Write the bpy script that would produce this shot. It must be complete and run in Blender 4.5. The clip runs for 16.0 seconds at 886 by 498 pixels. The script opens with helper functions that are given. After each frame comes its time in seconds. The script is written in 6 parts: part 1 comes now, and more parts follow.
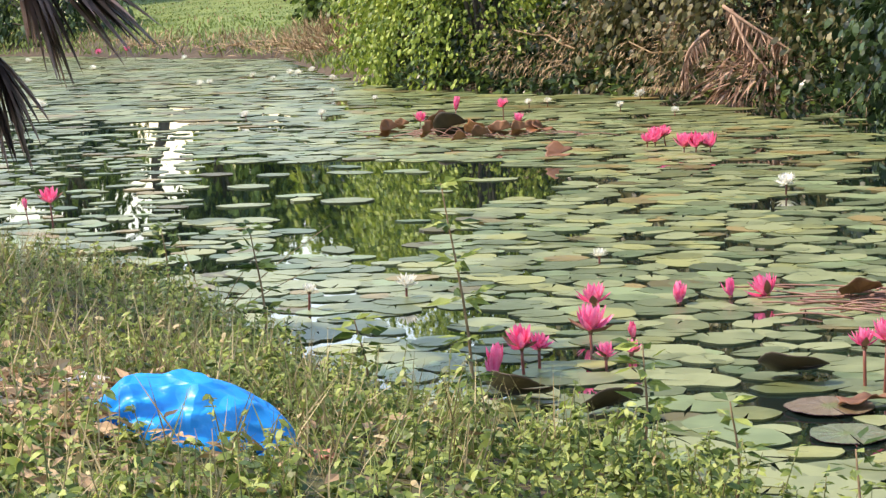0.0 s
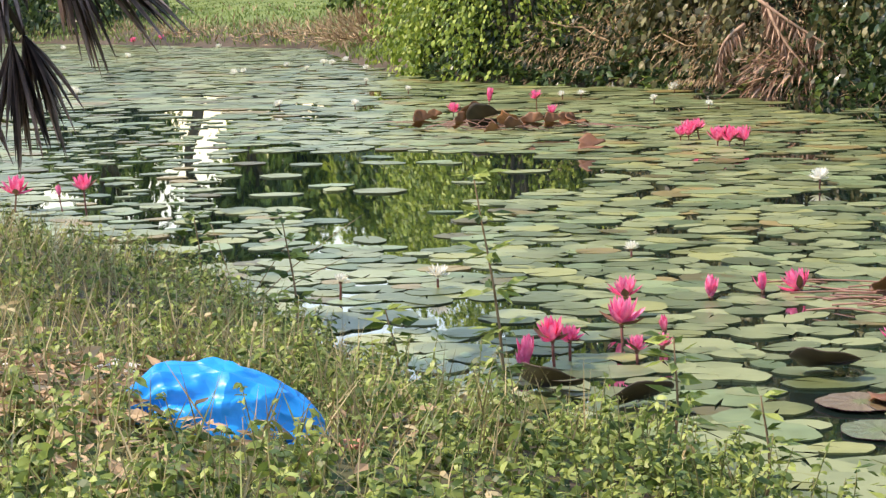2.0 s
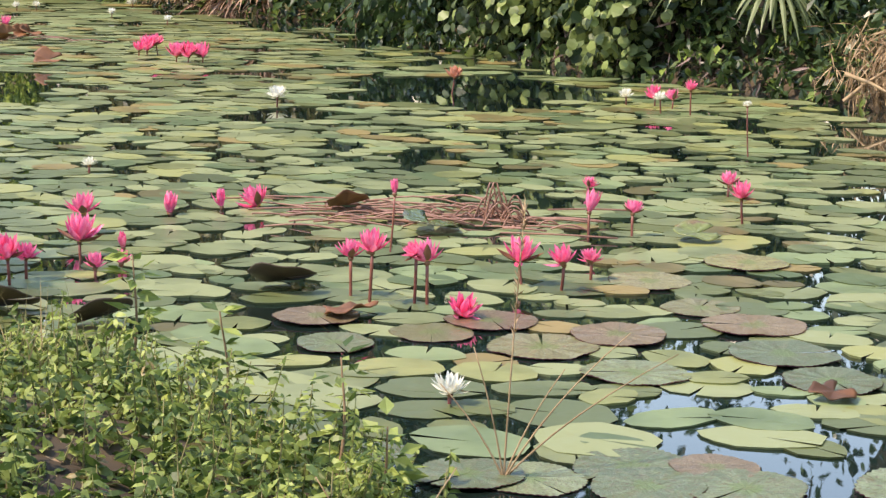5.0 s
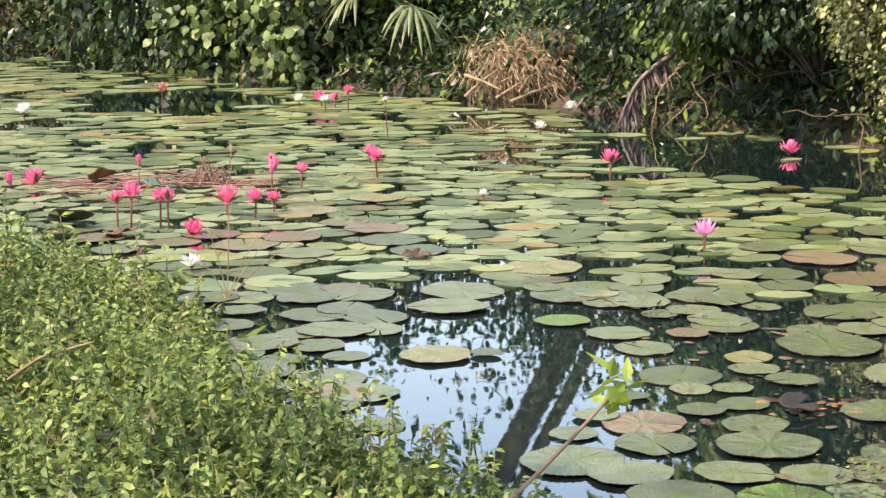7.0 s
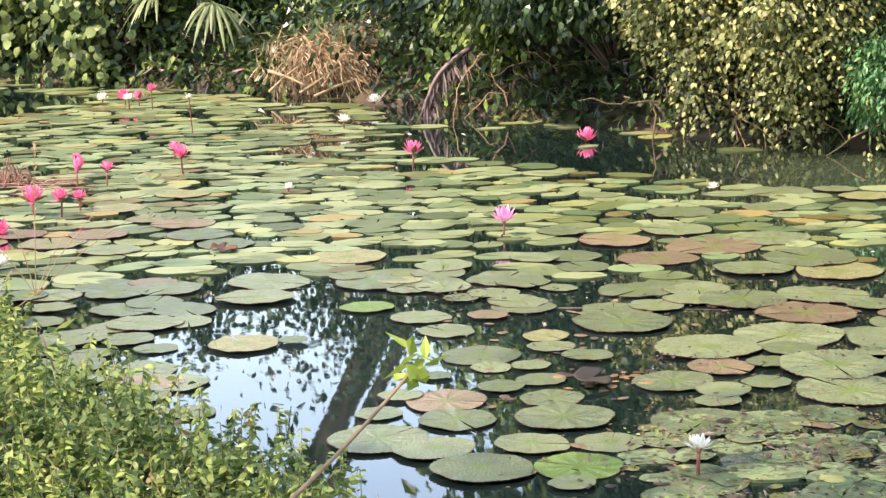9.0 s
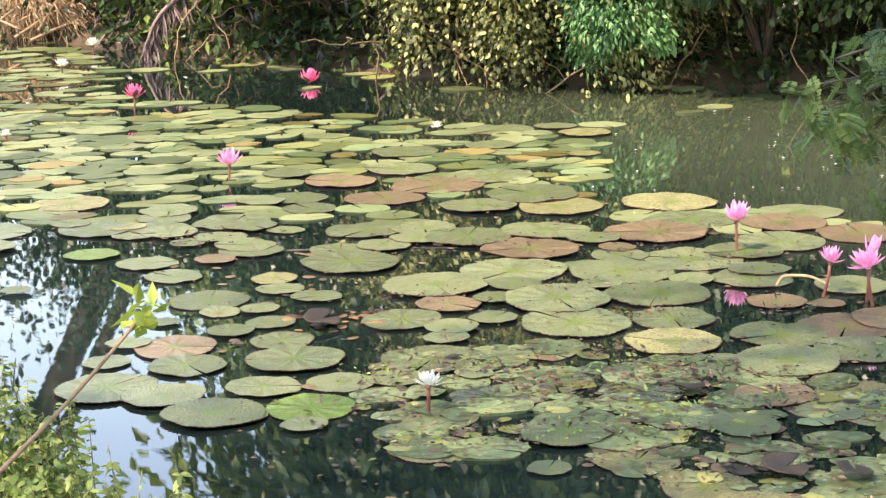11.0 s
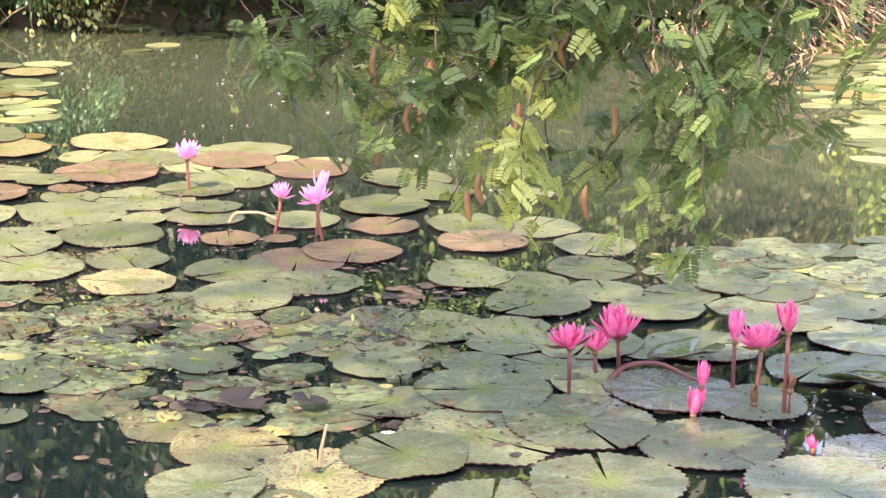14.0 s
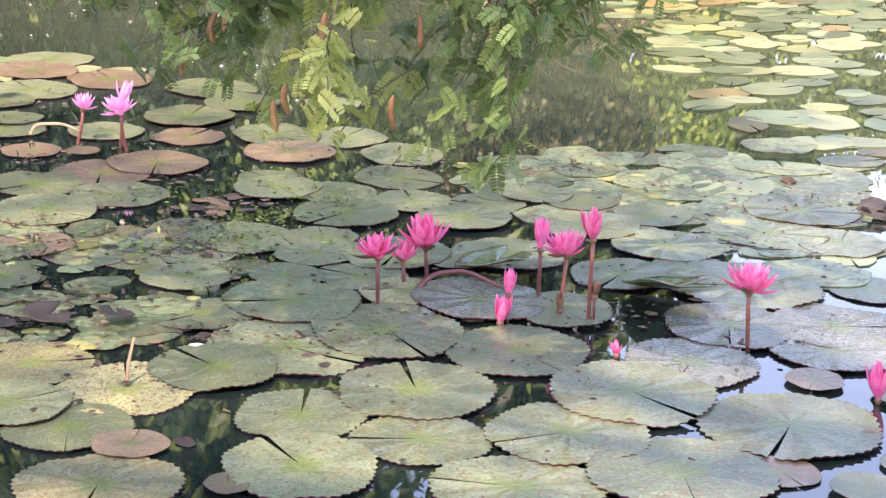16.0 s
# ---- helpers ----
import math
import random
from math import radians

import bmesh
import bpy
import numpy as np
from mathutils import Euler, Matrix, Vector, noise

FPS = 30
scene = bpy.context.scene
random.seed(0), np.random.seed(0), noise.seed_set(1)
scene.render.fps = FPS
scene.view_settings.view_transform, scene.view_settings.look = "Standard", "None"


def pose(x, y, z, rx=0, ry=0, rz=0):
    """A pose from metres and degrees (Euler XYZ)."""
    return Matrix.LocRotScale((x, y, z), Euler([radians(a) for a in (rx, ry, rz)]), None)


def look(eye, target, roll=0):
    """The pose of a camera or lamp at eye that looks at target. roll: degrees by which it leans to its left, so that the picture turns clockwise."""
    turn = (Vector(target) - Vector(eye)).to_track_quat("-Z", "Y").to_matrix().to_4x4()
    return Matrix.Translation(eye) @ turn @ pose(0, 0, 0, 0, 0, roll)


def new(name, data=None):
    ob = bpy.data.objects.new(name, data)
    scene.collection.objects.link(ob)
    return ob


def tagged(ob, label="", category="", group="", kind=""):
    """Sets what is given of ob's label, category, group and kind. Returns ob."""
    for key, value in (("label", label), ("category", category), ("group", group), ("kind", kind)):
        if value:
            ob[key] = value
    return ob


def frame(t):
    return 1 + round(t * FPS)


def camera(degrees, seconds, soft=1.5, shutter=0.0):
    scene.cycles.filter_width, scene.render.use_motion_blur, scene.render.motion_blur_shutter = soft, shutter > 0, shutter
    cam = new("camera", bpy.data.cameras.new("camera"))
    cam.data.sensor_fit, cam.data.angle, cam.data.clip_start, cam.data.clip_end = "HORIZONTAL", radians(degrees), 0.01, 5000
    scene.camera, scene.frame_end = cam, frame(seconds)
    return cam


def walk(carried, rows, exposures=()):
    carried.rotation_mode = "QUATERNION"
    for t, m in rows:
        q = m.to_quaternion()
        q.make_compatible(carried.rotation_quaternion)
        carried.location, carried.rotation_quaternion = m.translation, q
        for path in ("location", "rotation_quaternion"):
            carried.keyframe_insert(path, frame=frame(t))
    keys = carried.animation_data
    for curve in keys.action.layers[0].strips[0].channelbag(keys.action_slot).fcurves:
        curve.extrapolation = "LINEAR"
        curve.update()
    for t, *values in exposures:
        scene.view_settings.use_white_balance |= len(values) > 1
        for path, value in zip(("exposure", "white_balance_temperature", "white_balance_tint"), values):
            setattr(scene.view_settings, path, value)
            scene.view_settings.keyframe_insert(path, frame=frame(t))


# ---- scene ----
cam = camera(26.74, 16.0, soft=1.4)
WALK = [
    (0.0, look((-0.487, 4.049, 1.444), (-2.6634, 8.4993, 0.7707), -2.010)),
    (0.5, look((-0.487, 4.049, 1.444), (-2.8544, 8.4048, 0.7975), -2.642)),
    (1.0, look((-0.487, 4.049, 1.444), (-2.8967, 8.3854, 0.8241), -2.662)),
    (1.5, look((-0.487, 4.049, 1.444), (-2.9225, 8.3716, 0.8287), -2.397)),
    (2.0, look((-0.487, 4.049, 1.444), (-2.7389, 8.4583, 0.7496), -1.539)),
    (2.5, look((-0.487, 4.049, 1.444), (-2.5619, 8.5432, 0.7423), -0.820)),
    (3.0, look((-0.487, 4.049, 1.444), (-2.3643, 8.6239, 0.7081), -0.885)),
    (3.5, look((-0.487, 4.049, 1.444), (-2.0551, 8.7253, 0.6258), -0.500)),
    (4.0, look((-0.487, 4.049, 1.444), (-1.8167, 8.7944, 0.6015), -0.269)),
    (4.5, look((-0.487, 4.049, 1.444), (-1.5202, 8.8644, 0.5832), 0.770)),
    (5.0, look((-0.487, 4.049, 1.444), (-1.3683, 8.8834, 0.5228), 1.088)),
    (5.2, look((-0.487, 4.049, 1.444), (-1.2464, 8.8933, 0.4679), 1.292)),
    (7.3, look((0.000, 0.000, 1.700), (-0.0000, 4.9259, 0.8421), -0.773)),
    (7.5, look((0.000, 0.000, 1.700), (0.0538, 4.9251, 0.8396), -0.806)),
    (8.0, look((0.000, 0.000, 1.700), (0.2025, 4.9238, 0.8540), -0.891)),
    (8.2, look((0.000, 0.000, 1.700), (0.2500, 4.9204, 0.8472), -0.914)),
    (10.3, look((0.000, 0.000, 1.700), (0.8049, 4.8458, 0.7672), -1.178)),
    (10.5, look((0.000, 0.000, 1.700), (0.8856, 4.8289, 0.7527), -0.999)),
    (11.0, look((0.000, 0.000, 1.700), (1.1401, 4.7531, 0.6474), -1.036)),
    (11.5, look((0.000, 0.000, 1.700), (1.3664, 4.6844, 0.6095), -0.818)),
    (12.0, look((0.000, 0.000, 1.700), (1.4994, 4.6373, 0.5832), -0.675)),
    (12.5, look((0.000, 0.000, 1.700), (1.6987, 4.5674, 0.5806), -0.730)),
    (13.0, look((0.000, 0.000, 1.700), (2.0033, 4.4373, 0.5613), -0.114)),
    (13.5, look((0.000, 0.000, 1.700), (2.2422, 4.3215, 0.5608), 0.430)),
    (14.0, look((0.000, 0.000, 1.700), (2.4722, 4.1741, 0.4894), 1.109)),
    (14.5, look((0.000, 0.000, 1.700), (2.5918, 4.0805, 0.4226), 1.604)),
    (15.0, look((0.000, 0.000, 1.700), (2.7048, 4.0051, 0.4181), 2.138)),
    (15.5, look((0.000, 0.000, 1.700), (2.8170, 3.8884, 0.3055), 2.370)),
    (16.0, look((0.000, 0.000, 1.700), (2.8729, 3.8348, 0.2716), 2.220)),
]
walk(cam, WALK, exposures=[(0.0, 1.23, 6700, 24), (3.5, 1.12, 6700, 23), (5.2, 1.2, 6700, 23), (8.2, 1.62, 6750, 25), (10.5, 1.82, 6900, 26), (12.3, 1.87, 7250, 31), (14.0, 2.22, 7100, 41), (16.0, 2.0, 6700, 43)])

# world and sun
SUN_FROM = Vector((-0.88, -0.47, 0)).normalized()
SUN_UP = radians(54)
world = bpy.data.worlds.new("world")
scene.world = world
world.use_nodes = True
wn = world.node_tree.nodes
sky = wn.new("ShaderNodeTexSky")
sky.sky_type, sky.sun_disc = "NISHITA", False
sky.sun_elevation, sky.sun_rotation = SUN_UP, math.atan2(SUN_FROM.x, SUN_FROM.y)
sky.dust_density, sky.air_density, sky.ozone_density = 0.4, 1.8, 2.2
world.node_tree.links.new(sky.outputs["Color"], wn["Background"].inputs["Color"])
wn["Background"].inputs["Strength"].default_value = 0.15
sun = new("sun", bpy.data.lights.new("sun", "SUN"))
sun.data.energy, sun.data.angle, sun.data.color = 3.1, radians(0.8), (1.0, 0.89, 0.67)
sun.matrix_world = look(SUN_FROM * 30 * math.cos(SUN_UP) + Vector((0, 0, 30 * math.sin(SUN_UP))), (0, 0, 0))


# materials
def material(name, dark, light, rough=0.5, scale=8.0, bump=0.15, spec=0.5, pieces="object", through_light=0.0, spread=0.25, metal=0.0):
    """Two tones mixed by noise at two scales, shifted for each piece or object."""
    m = bpy.data.materials.new(name)
    m.use_nodes = True
    nt = m.node_tree
    n, link = nt.nodes, nt.links.new
    b = n["Principled BSDF"]
    tc = n.new("ShaderNodeTexCoord")
    fine, coarse = n.new("ShaderNodeTexNoise"), n.new("ShaderNodeTexNoise")
    for node, s in ((fine, scale), (coarse, scale * 0.13)):
        node.inputs["Scale"].default_value, node.inputs["Detail"].default_value = s, 5
        link(tc.outputs["Object"], node.inputs["Vector"])
    if pieces == "object":
        rnd = n.new("ShaderNodeObjectInfo").outputs["Random"]
    else:
        rnd = n.new("ShaderNodeNewGeometry").outputs["Random Per Island"]
    add = n.new("ShaderNodeMath")
    add.operation = "MULTIPLY_ADD"
    link(fine.outputs["Fac"], add.inputs[0])
    add.inputs[1].default_value = 0.9
    mul = n.new("ShaderNodeMath")
    mul.operation = "MULTIPLY_ADD"
    link(coarse.outputs["Fac"], mul.inputs[0])
    mul.inputs[1].default_value, mul.inputs[2].default_value = 0.9, -0.4
    link(mul.outputs[0], add.inputs[2])
    sh = n.new("ShaderNodeMath")
    sh.operation = "MULTIPLY_ADD"
    link(rnd, sh.inputs[0])
    sh.inputs[1].default_value = spread * 2
    off = n.new("ShaderNodeMath")
    off.operation = "SUBTRACT"
    link(add.outputs[0], off.inputs[0])
    off.inputs[1].default_value = spread
    link(off.outputs[0], sh.inputs[2])
    ramp = n.new("ShaderNodeValToRGB")
    ramp.color_ramp.elements[0].position, ramp.color_ramp.elements[1].position = 0.2, 0.8
    ramp.color_ramp.elements[0].color, ramp.color_ramp.elements[1].color = (*dark, 1), (*light, 1)
    link(sh.outputs[0], ramp.inputs["Fac"])
    link(ramp.outputs["Color"], b.inputs["Base Color"])
    b.inputs["Roughness"].default_value, b.inputs["Specular IOR Level"].default_value = rough, spec
    b.inputs["Metallic"].default_value = metal
    if bump:
        bp = n.new("ShaderNodeBump")
        bp.inputs["Strength"].default_value, bp.inputs["Distance"].default_value = bump, 0.02
        link(fine.outputs["Fac"], bp.inputs["Height"])
        link(bp.outputs["Normal"], b.inputs["Normal"])
    if through_light:
        tr, mix = n.new("ShaderNodeBsdfTranslucent"), n.new("ShaderNodeMixShader")
        link(ramp.outputs["Color"], tr.inputs["Color"])
        mix.inputs["Fac"].default_value = through_light
        link(b.outputs["BSDF"], mix.inputs[1])
        link(tr.outputs["BSDF"], mix.inputs[2])
        link(mix.outputs["Shader"], n["Material Output"].inputs["Surface"])
    return m


def foliage(name, dark, light, rough=0.45, through_light=0.3, spread=0.45):
    return material(name, dark, light, rough, 5.0, 0.0, 0.4, "island", through_light, spread)


def pad_material(name, dark, light, vein, rough=0.38, blotch=(0.16, 0.09, 0.03), blotches=0.35, veins=True, pieces="object"):
    """Lily pad: pale radial veins on a mottled leaf with worn spots."""
    m = material(name, dark, light, rough, 30.0, 0.3, 0.5, pieces, 0.0, 0.3)
    nt = m.node_tree
    n, link = nt.nodes, nt.links.new
    b = n["Principled BSDF"]
    tc = n.new("ShaderNodeTexCoord")
    sep = n.new("ShaderNodeSeparateXYZ")
    link(tc.outputs["Object"], sep.inputs[0])
    ang = n.new("ShaderNodeMath")
    ang.operation = "ARCTAN2"
    link(sep.outputs["Y"], ang.inputs[0])
    link(sep.outputs["X"], ang.inputs[1])
    sn = n.new("ShaderNodeMath")
    sn.operation = "MULTIPLY"
    link(ang.outputs[0], sn.inputs[0])
    sn.inputs[1].default_value = 11.0
    cs = n.new("ShaderNodeMath")
    cs.operation = "COSINE"
    link(sn.outputs[0], cs.inputs[0])
    rg = n.new("ShaderNodeMapRange")
    rg.inputs["From Min"].default_value, rg.inputs["From Max"].default_value = 0.93, 1.0
    rg.inputs["To Max"].default_value = 0.2 if veins else 0.0
    link(cs.outputs[0], rg.inputs["Value"])
    mix = n.new("ShaderNodeMixRGB")
    link(rg.outputs["Result"], mix.inputs["Fac"])
    link(b.inputs["Base Color"].links[0].from_socket, mix.inputs["Color1"])
    mix.inputs["Color2"].default_value = (*vein, 1)
    spots = n.new("ShaderNodeTexNoise")
    spots.inputs["Scale"].default_value, spots.inputs["Detail"].default_value = 9.0, 6
    w = n.new("ShaderNodeVectorMath")
    where = n.new("ShaderNodeObjectInfo")
    link(where.outputs["Location"], w.inputs[0])
    link(tc.outputs["Object"], w.inputs[1])
    link(w.outputs[0], spots.inputs["Vector"])
    r2 = n.new("ShaderNodeMapRange")
    r2.inputs["From Min"].default_value, r2.inputs["From Max"].default_value = 0.56, 0.68
    r2.inputs["To Max"].default_value = blotches
    link(spots.outputs["Fac"], r2.inputs["Value"])
    mix2 = n.new("ShaderNodeMixRGB")
    link(r2.outputs["Result"], mix2.inputs["Fac"])
    link(mix.outputs["Color"], mix2.inputs["Color1"])
    mix2.inputs["Color2"].default_value = (*blotch, 1)
    specks = n.new("ShaderNodeTexNoise")
    specks.inputs["Scale"].default_value, specks.inputs["Detail"].default_value = 42.0, 4
    link(w.outputs[0], specks.inputs["Vector"])
    r3 = n.new("ShaderNodeMapRange")
    r3.inputs["From Min"].default_value, r3.inputs["From Max"].default_value = 0.55, 0.60
    r3.inputs["To Max"].default_value = 0.85
    link(specks.outputs["Fac"], r3.inputs["Value"])
    mix3 = n.new("ShaderNodeMixRGB")
    link(r3.outputs["Result"], mix3.inputs["Fac"])
    link(mix2.outputs["Color"], mix3.inputs["Color1"])
    mix3.inputs["Color2"].default_value = (blotch[0] * 0.6, blotch[1] * 0.7, blotch[2] * 0.7, 1)
    dots = n.new("ShaderNodeTexVoronoi")
    dots.inputs["Scale"].default_value = 34.0
    link(w.outputs[0], dots.inputs["Vector"])
    r4 = n.new("ShaderNodeMapRange")
    r4.inputs["From Min"].default_value, r4.inputs["From Max"].default_value = 0.20, 0.12
    r4.inputs["To Max"].default_value = 0.6
    link(dots.outputs["Distance"], r4.inputs["Value"])
    mix4 = n.new("ShaderNodeMixRGB")
    link(r4.outputs["Result"], mix4.inputs["Fac"])
    link(mix3.outputs["Color"], mix4.inputs["Color1"])
    mix4.inputs["Color2"].default_value = (0.44, 0.45, 0.34, 1)
    # wet green film lying round the leaf's heart
    size = n.new("ShaderNodeVectorMath")
    size.operation = "LENGTH"
    link(tc.outputs["Object"], size.inputs[0])
    ragged = n.new("ShaderNodeMath")
    ragged.operation = "MULTIPLY_ADD"
    link(spots.outputs["Fac"], ragged.inputs[0])
    ragged.inputs[1].default_value = 0.42
    link(size.outputs["Value"], ragged.inputs[2])
    r5 = n.new("ShaderNodeMapRange")
    r5.inputs["From Min"].default_value, r5.inputs["From Max"].default_value = 0.37, 0.31
    r5.inputs["To Max"].default_value = 0.55 if veins else 0.0
    link(ragged.outputs[0], r5.inputs["Value"])
    mix5 = n.new("ShaderNodeMixRGB")
    link(r5.outputs["Result"], mix5.inputs["Fac"])
    link(mix4.outputs["Color"], mix5.inputs["Color1"])
    mix5.inputs["Color2"].default_value = (0.10, 0.15, 0.015, 1)
    link(mix5.outputs["Color"], b.inputs["Base Color"])
    if veins:
        ridge = n.new("ShaderNodeBump")
        ridge.inputs["Strength"].default_value, ridge.inputs["Distance"].default_value = 0.09, 0.02
        link(cs.outputs[0], ridge.inputs["Height"])
        link(b.inputs["Normal"].links[0].from_socket, ridge.inputs["Normal"])
        link(ridge.outputs["Normal"], b.inputs["Normal"])
    b.inputs["Coat Weight"].default_value, b.inputs["Coat Roughness"].default_value = 0.38 if veins else 0.2, 0.22
    return m


PAD_GREEN = pad_material("pad_green", (0.085, 0.115, 0.05), (0.19, 0.225, 0.105), (0.25, 0.29, 0.15))
PAD_DEEP = pad_material("pad_deep", (0.07, 0.09, 0.065), (0.16, 0.18, 0.125), (0.22, 0.26, 0.18), 0.22)
PAD_RED = pad_material("pad_red", (0.13, 0.092, 0.05), (0.25, 0.185, 0.10), (0.29, 0.22, 0.12), 0.4)
PAD_OLIVE = pad_material("pad_olive", (0.13, 0.13, 0.05), (0.26, 0.24, 0.11), (0.32, 0.33, 0.15), 0.4)
PAD_YELLOW = pad_material("pad_yellow", (0.17, 0.17, 0.06), (0.33, 0.32, 0.13), (0.36, 0.36, 0.17), 0.5, (0.15, 0.07, 0.03), 0.6)
PAD_FRESH = pad_material("pad_fresh", (0.11, 0.19, 0.03), (0.22, 0.32, 0.075), (0.30, 0.40, 0.12), 0.35)
PAD_FAR = material("pad_far", (0.095, 0.118, 0.045), (0.235, 0.26, 0.115), 0.36, 6.0, 0.1, 0.5, "island", 0.0, 0.5)


def tint_pieces(m):
    """Turns some pieces of a joined mesh yellowish and a few reddish brown."""
    n, link = m.node_tree.nodes, m.node_tree.links.new
    b = n["Principled BSDF"]
    geo, mul, frac, ramp, mix = n.new("ShaderNodeNewGeometry"), n.new("ShaderNodeMath"), n.new("ShaderNodeMath"), n.new("ShaderNodeValToRGB"), n.new("ShaderNodeMixRGB")
    mul.operation, mul.inputs[1].default_value, frac.operation = "MULTIPLY", 37.7, "FRACT"
    link(geo.outputs["Random Per Island"], mul.inputs[0])
    link(mul.outputs[0], frac.inputs[0])
    link(frac.outputs[0], ramp.inputs["Fac"])
    ramp.color_ramp.interpolation = "CONSTANT"
    tones = ((0.0, (1, 1, 1, 1)), (0.55, (0.85, 0.97, 0.95, 1)), (0.74, (1.1, 1.03, 0.8, 1)), (0.88, (1.05, 0.72, 0.55, 1)), (0.95, (0.72, 0.72, 0.65, 1)))
    for i, (at, tone) in enumerate(tones):
        e = ramp.color_ramp.elements[i] if i < 2 else ramp.color_ramp.elements.new(at)
        e.position, e.color = at, tone
    mix.blend_type, mix.inputs["Fac"].default_value = "MULTIPLY", 1.0
    link(b.inputs["Base Color"].links[0].from_socket, mix.inputs["Color1"])
    link(ramp.outputs["Color"], mix.inputs["Color2"])
    link(mix.outputs["Color"], b.inputs["Base Color"])


tint_pieces(PAD_FAR)
PAD_BITS = pad_material("pad_bits", (0.06, 0.09, 0.036), (0.20, 0.245, 0.105), (0.3, 0.3, 0.2), 0.4, (0.13, 0.08, 0.03), 0.7, False, "island")
PAD_UNDER = material("pad_under", (0.09, 0.02, 0.035), (0.18, 0.05, 0.07), 0.4, 10.0, 0.1)
BITS_BROWN = material("bits_brown", (0.03, 0.02, 0.012), (0.15, 0.10, 0.05), 0.5, 9.0, 0.2, 0.5, "island", 0.0, 0.5)
CRUMB = material("crumb", (0.015, 0.010, 0.006), (0.09, 0.055, 0.025), 0.7, 9.0, 0.2, 0.4, "island", 0.0, 0.5)
BITS_RUST = material("bits_rust", (0.05, 0.022, 0.010), (0.28, 0.15, 0.05), 0.5, 9.0, 0.2, 0.5, "island", 0.0, 0.5)
BITS_YELLOW = material("bits_yellow", (0.13, 0.13, 0.03), (0.30, 0.29, 0.09), 0.5, 9.0, 0.2, 0.5, "island", 0.0, 0.4)
PETAL_PINK = material("petal_pink", (0.86, 0.08, 0.26), (0.96, 0.34, 0.52), 0.5, 30.0, 0.0, 0.3, "object", 0.3, 0.15)
PETAL_PALE = material("petal_pale", (0.88, 0.30, 0.58), (0.95, 0.58, 0.76), 0.5, 30.0, 0.0, 0.3, "object", 0.3, 0.15)
PETAL_WHITE = material("petal_white", (0.80, 0.78, 0.66), (0.86, 0.85, 0.78), 0.5, 30.0, 0.0, 0.3, "object", 0.3, 0.1)
PETAL_RUST = material("petal_rust", (0.55, 0.22, 0.14), (0.75, 0.38, 0.26), 0.6, 30.0, 0.0, 0.3, "object", 0.2, 0.1)
SEPAL = material("sepal", (0.14, 0.06, 0.035), (0.24, 0.11, 0.05), 0.5, 30.0, 0.1)
STAMEN = material("stamen", (0.75, 0.45, 0.05), (0.85, 0.6, 0.1), 0.6, 60.0, 0.1)
YOUNG_LEAF = foliage("young_leaf", (0.16, 0.22, 0.04), (0.46, 0.52, 0.16), 0.45, 0.4, 0.2)
STEM = material("stem", (0.13, 0.035, 0.03), (0.24, 0.08, 0.05), 0.4, 30.0, 0.1)
DRY_STEM = material("dry_stem", (0.11, 0.045, 0.032), (0.29, 0.15, 0.10), 0.5, 20.0, 0.2, 0.5, "island", 0.0, 0.4)
BARK = material("bark", (0.04, 0.032, 0.024), (0.12, 0.095, 0.07), 0.85, 12.0, 0.6)
TWIG = material("twig", (0.14, 0.09, 0.05), (0.32, 0.22, 0.13), 0.8, 25.0, 0.3, 0.3, "island")
STALK_GREEN = material("stalk_green", (0.10, 0.13, 0.03), (0.26, 0.22, 0.10), 0.6, 25.0, 0.1, 0.3, "island")
WEED = foliage("weed_leaf", (0.06, 0.105, 0.02), (0.39, 0.46, 0.115), 0.45, 0.4)
WEED_DRY = foliage("weed_dry", (0.22, 0.17, 0.07), (0.46, 0.38, 0.20), 0.7, 0.15)
GRASS = foliage("grass_blade", (0.12, 0.18, 0.03), (0.36, 0.40, 0.13))
LEAF_GREEN = foliage("leaf_green", (0.035, 0.065, 0.012), (0.22, 0.30, 0.06))
LEAF_BRIGHT = foliage("leaf_bright", (0.09, 0.15, 0.015), (0.36, 0.44, 0.07))
LEAF_IVY = foliage("leaf_ivy", (0.02, 0.04, 0.012), (0.25, 0.31, 0.095))
LEAF_OLIVE = foliage("leaf_olive", (0.05, 0.05, 0.018), (0.22, 0.20, 0.08))
# green foliage with the shade of hollows and undersides put into its colour
LEAF_SHADE_DARK = foliage("leaf_shade_dark", (0.012, 0.027, 0.009), (0.07, 0.115, 0.038), 0.3)
LEAF_YELLOW = foliage("leaf_yellow", (0.05, 0.065, 0.02), (0.43, 0.43, 0.16))
LEAF_TAMARIND = foliage("leaf_tamarind", (0.03, 0.065, 0.018), (0.17, 0.26, 0.075), 0.45, 0.3, 0.25)
LEAF_FERN = foliage("leaf_fern", (0.02, 0.08, 0.025), (0.16, 0.34, 0.12))
LEAF_PALM = foliage("leaf_palm", (0.07, 0.10, 0.035), (0.26, 0.30, 0.14))
LAWN_GRASS = foliage("lawn_blade", (0.10, 0.15, 0.03), (0.24, 0.31, 0.08))
FROND_PINK = material("frond_pink", (0.16, 0.085, 0.05), (0.52, 0.34, 0.23), 0.7, 12.0, 0.2, 0.3, "island", 0.1, 0.4)
STRAW = material("straw", (0.16, 0.10, 0.05), (0.50, 0.36, 0.21), 0.8, 10.0, 0.1, 0.3, "island", 0.1, 0.4)
DEAD_PALM = material("dead_palm", (0.04, 0.028, 0.024), (0.27, 0.19, 0.165), 0.6, 12.0, 0.2, 0.4, "island", 0.1, 0.4)
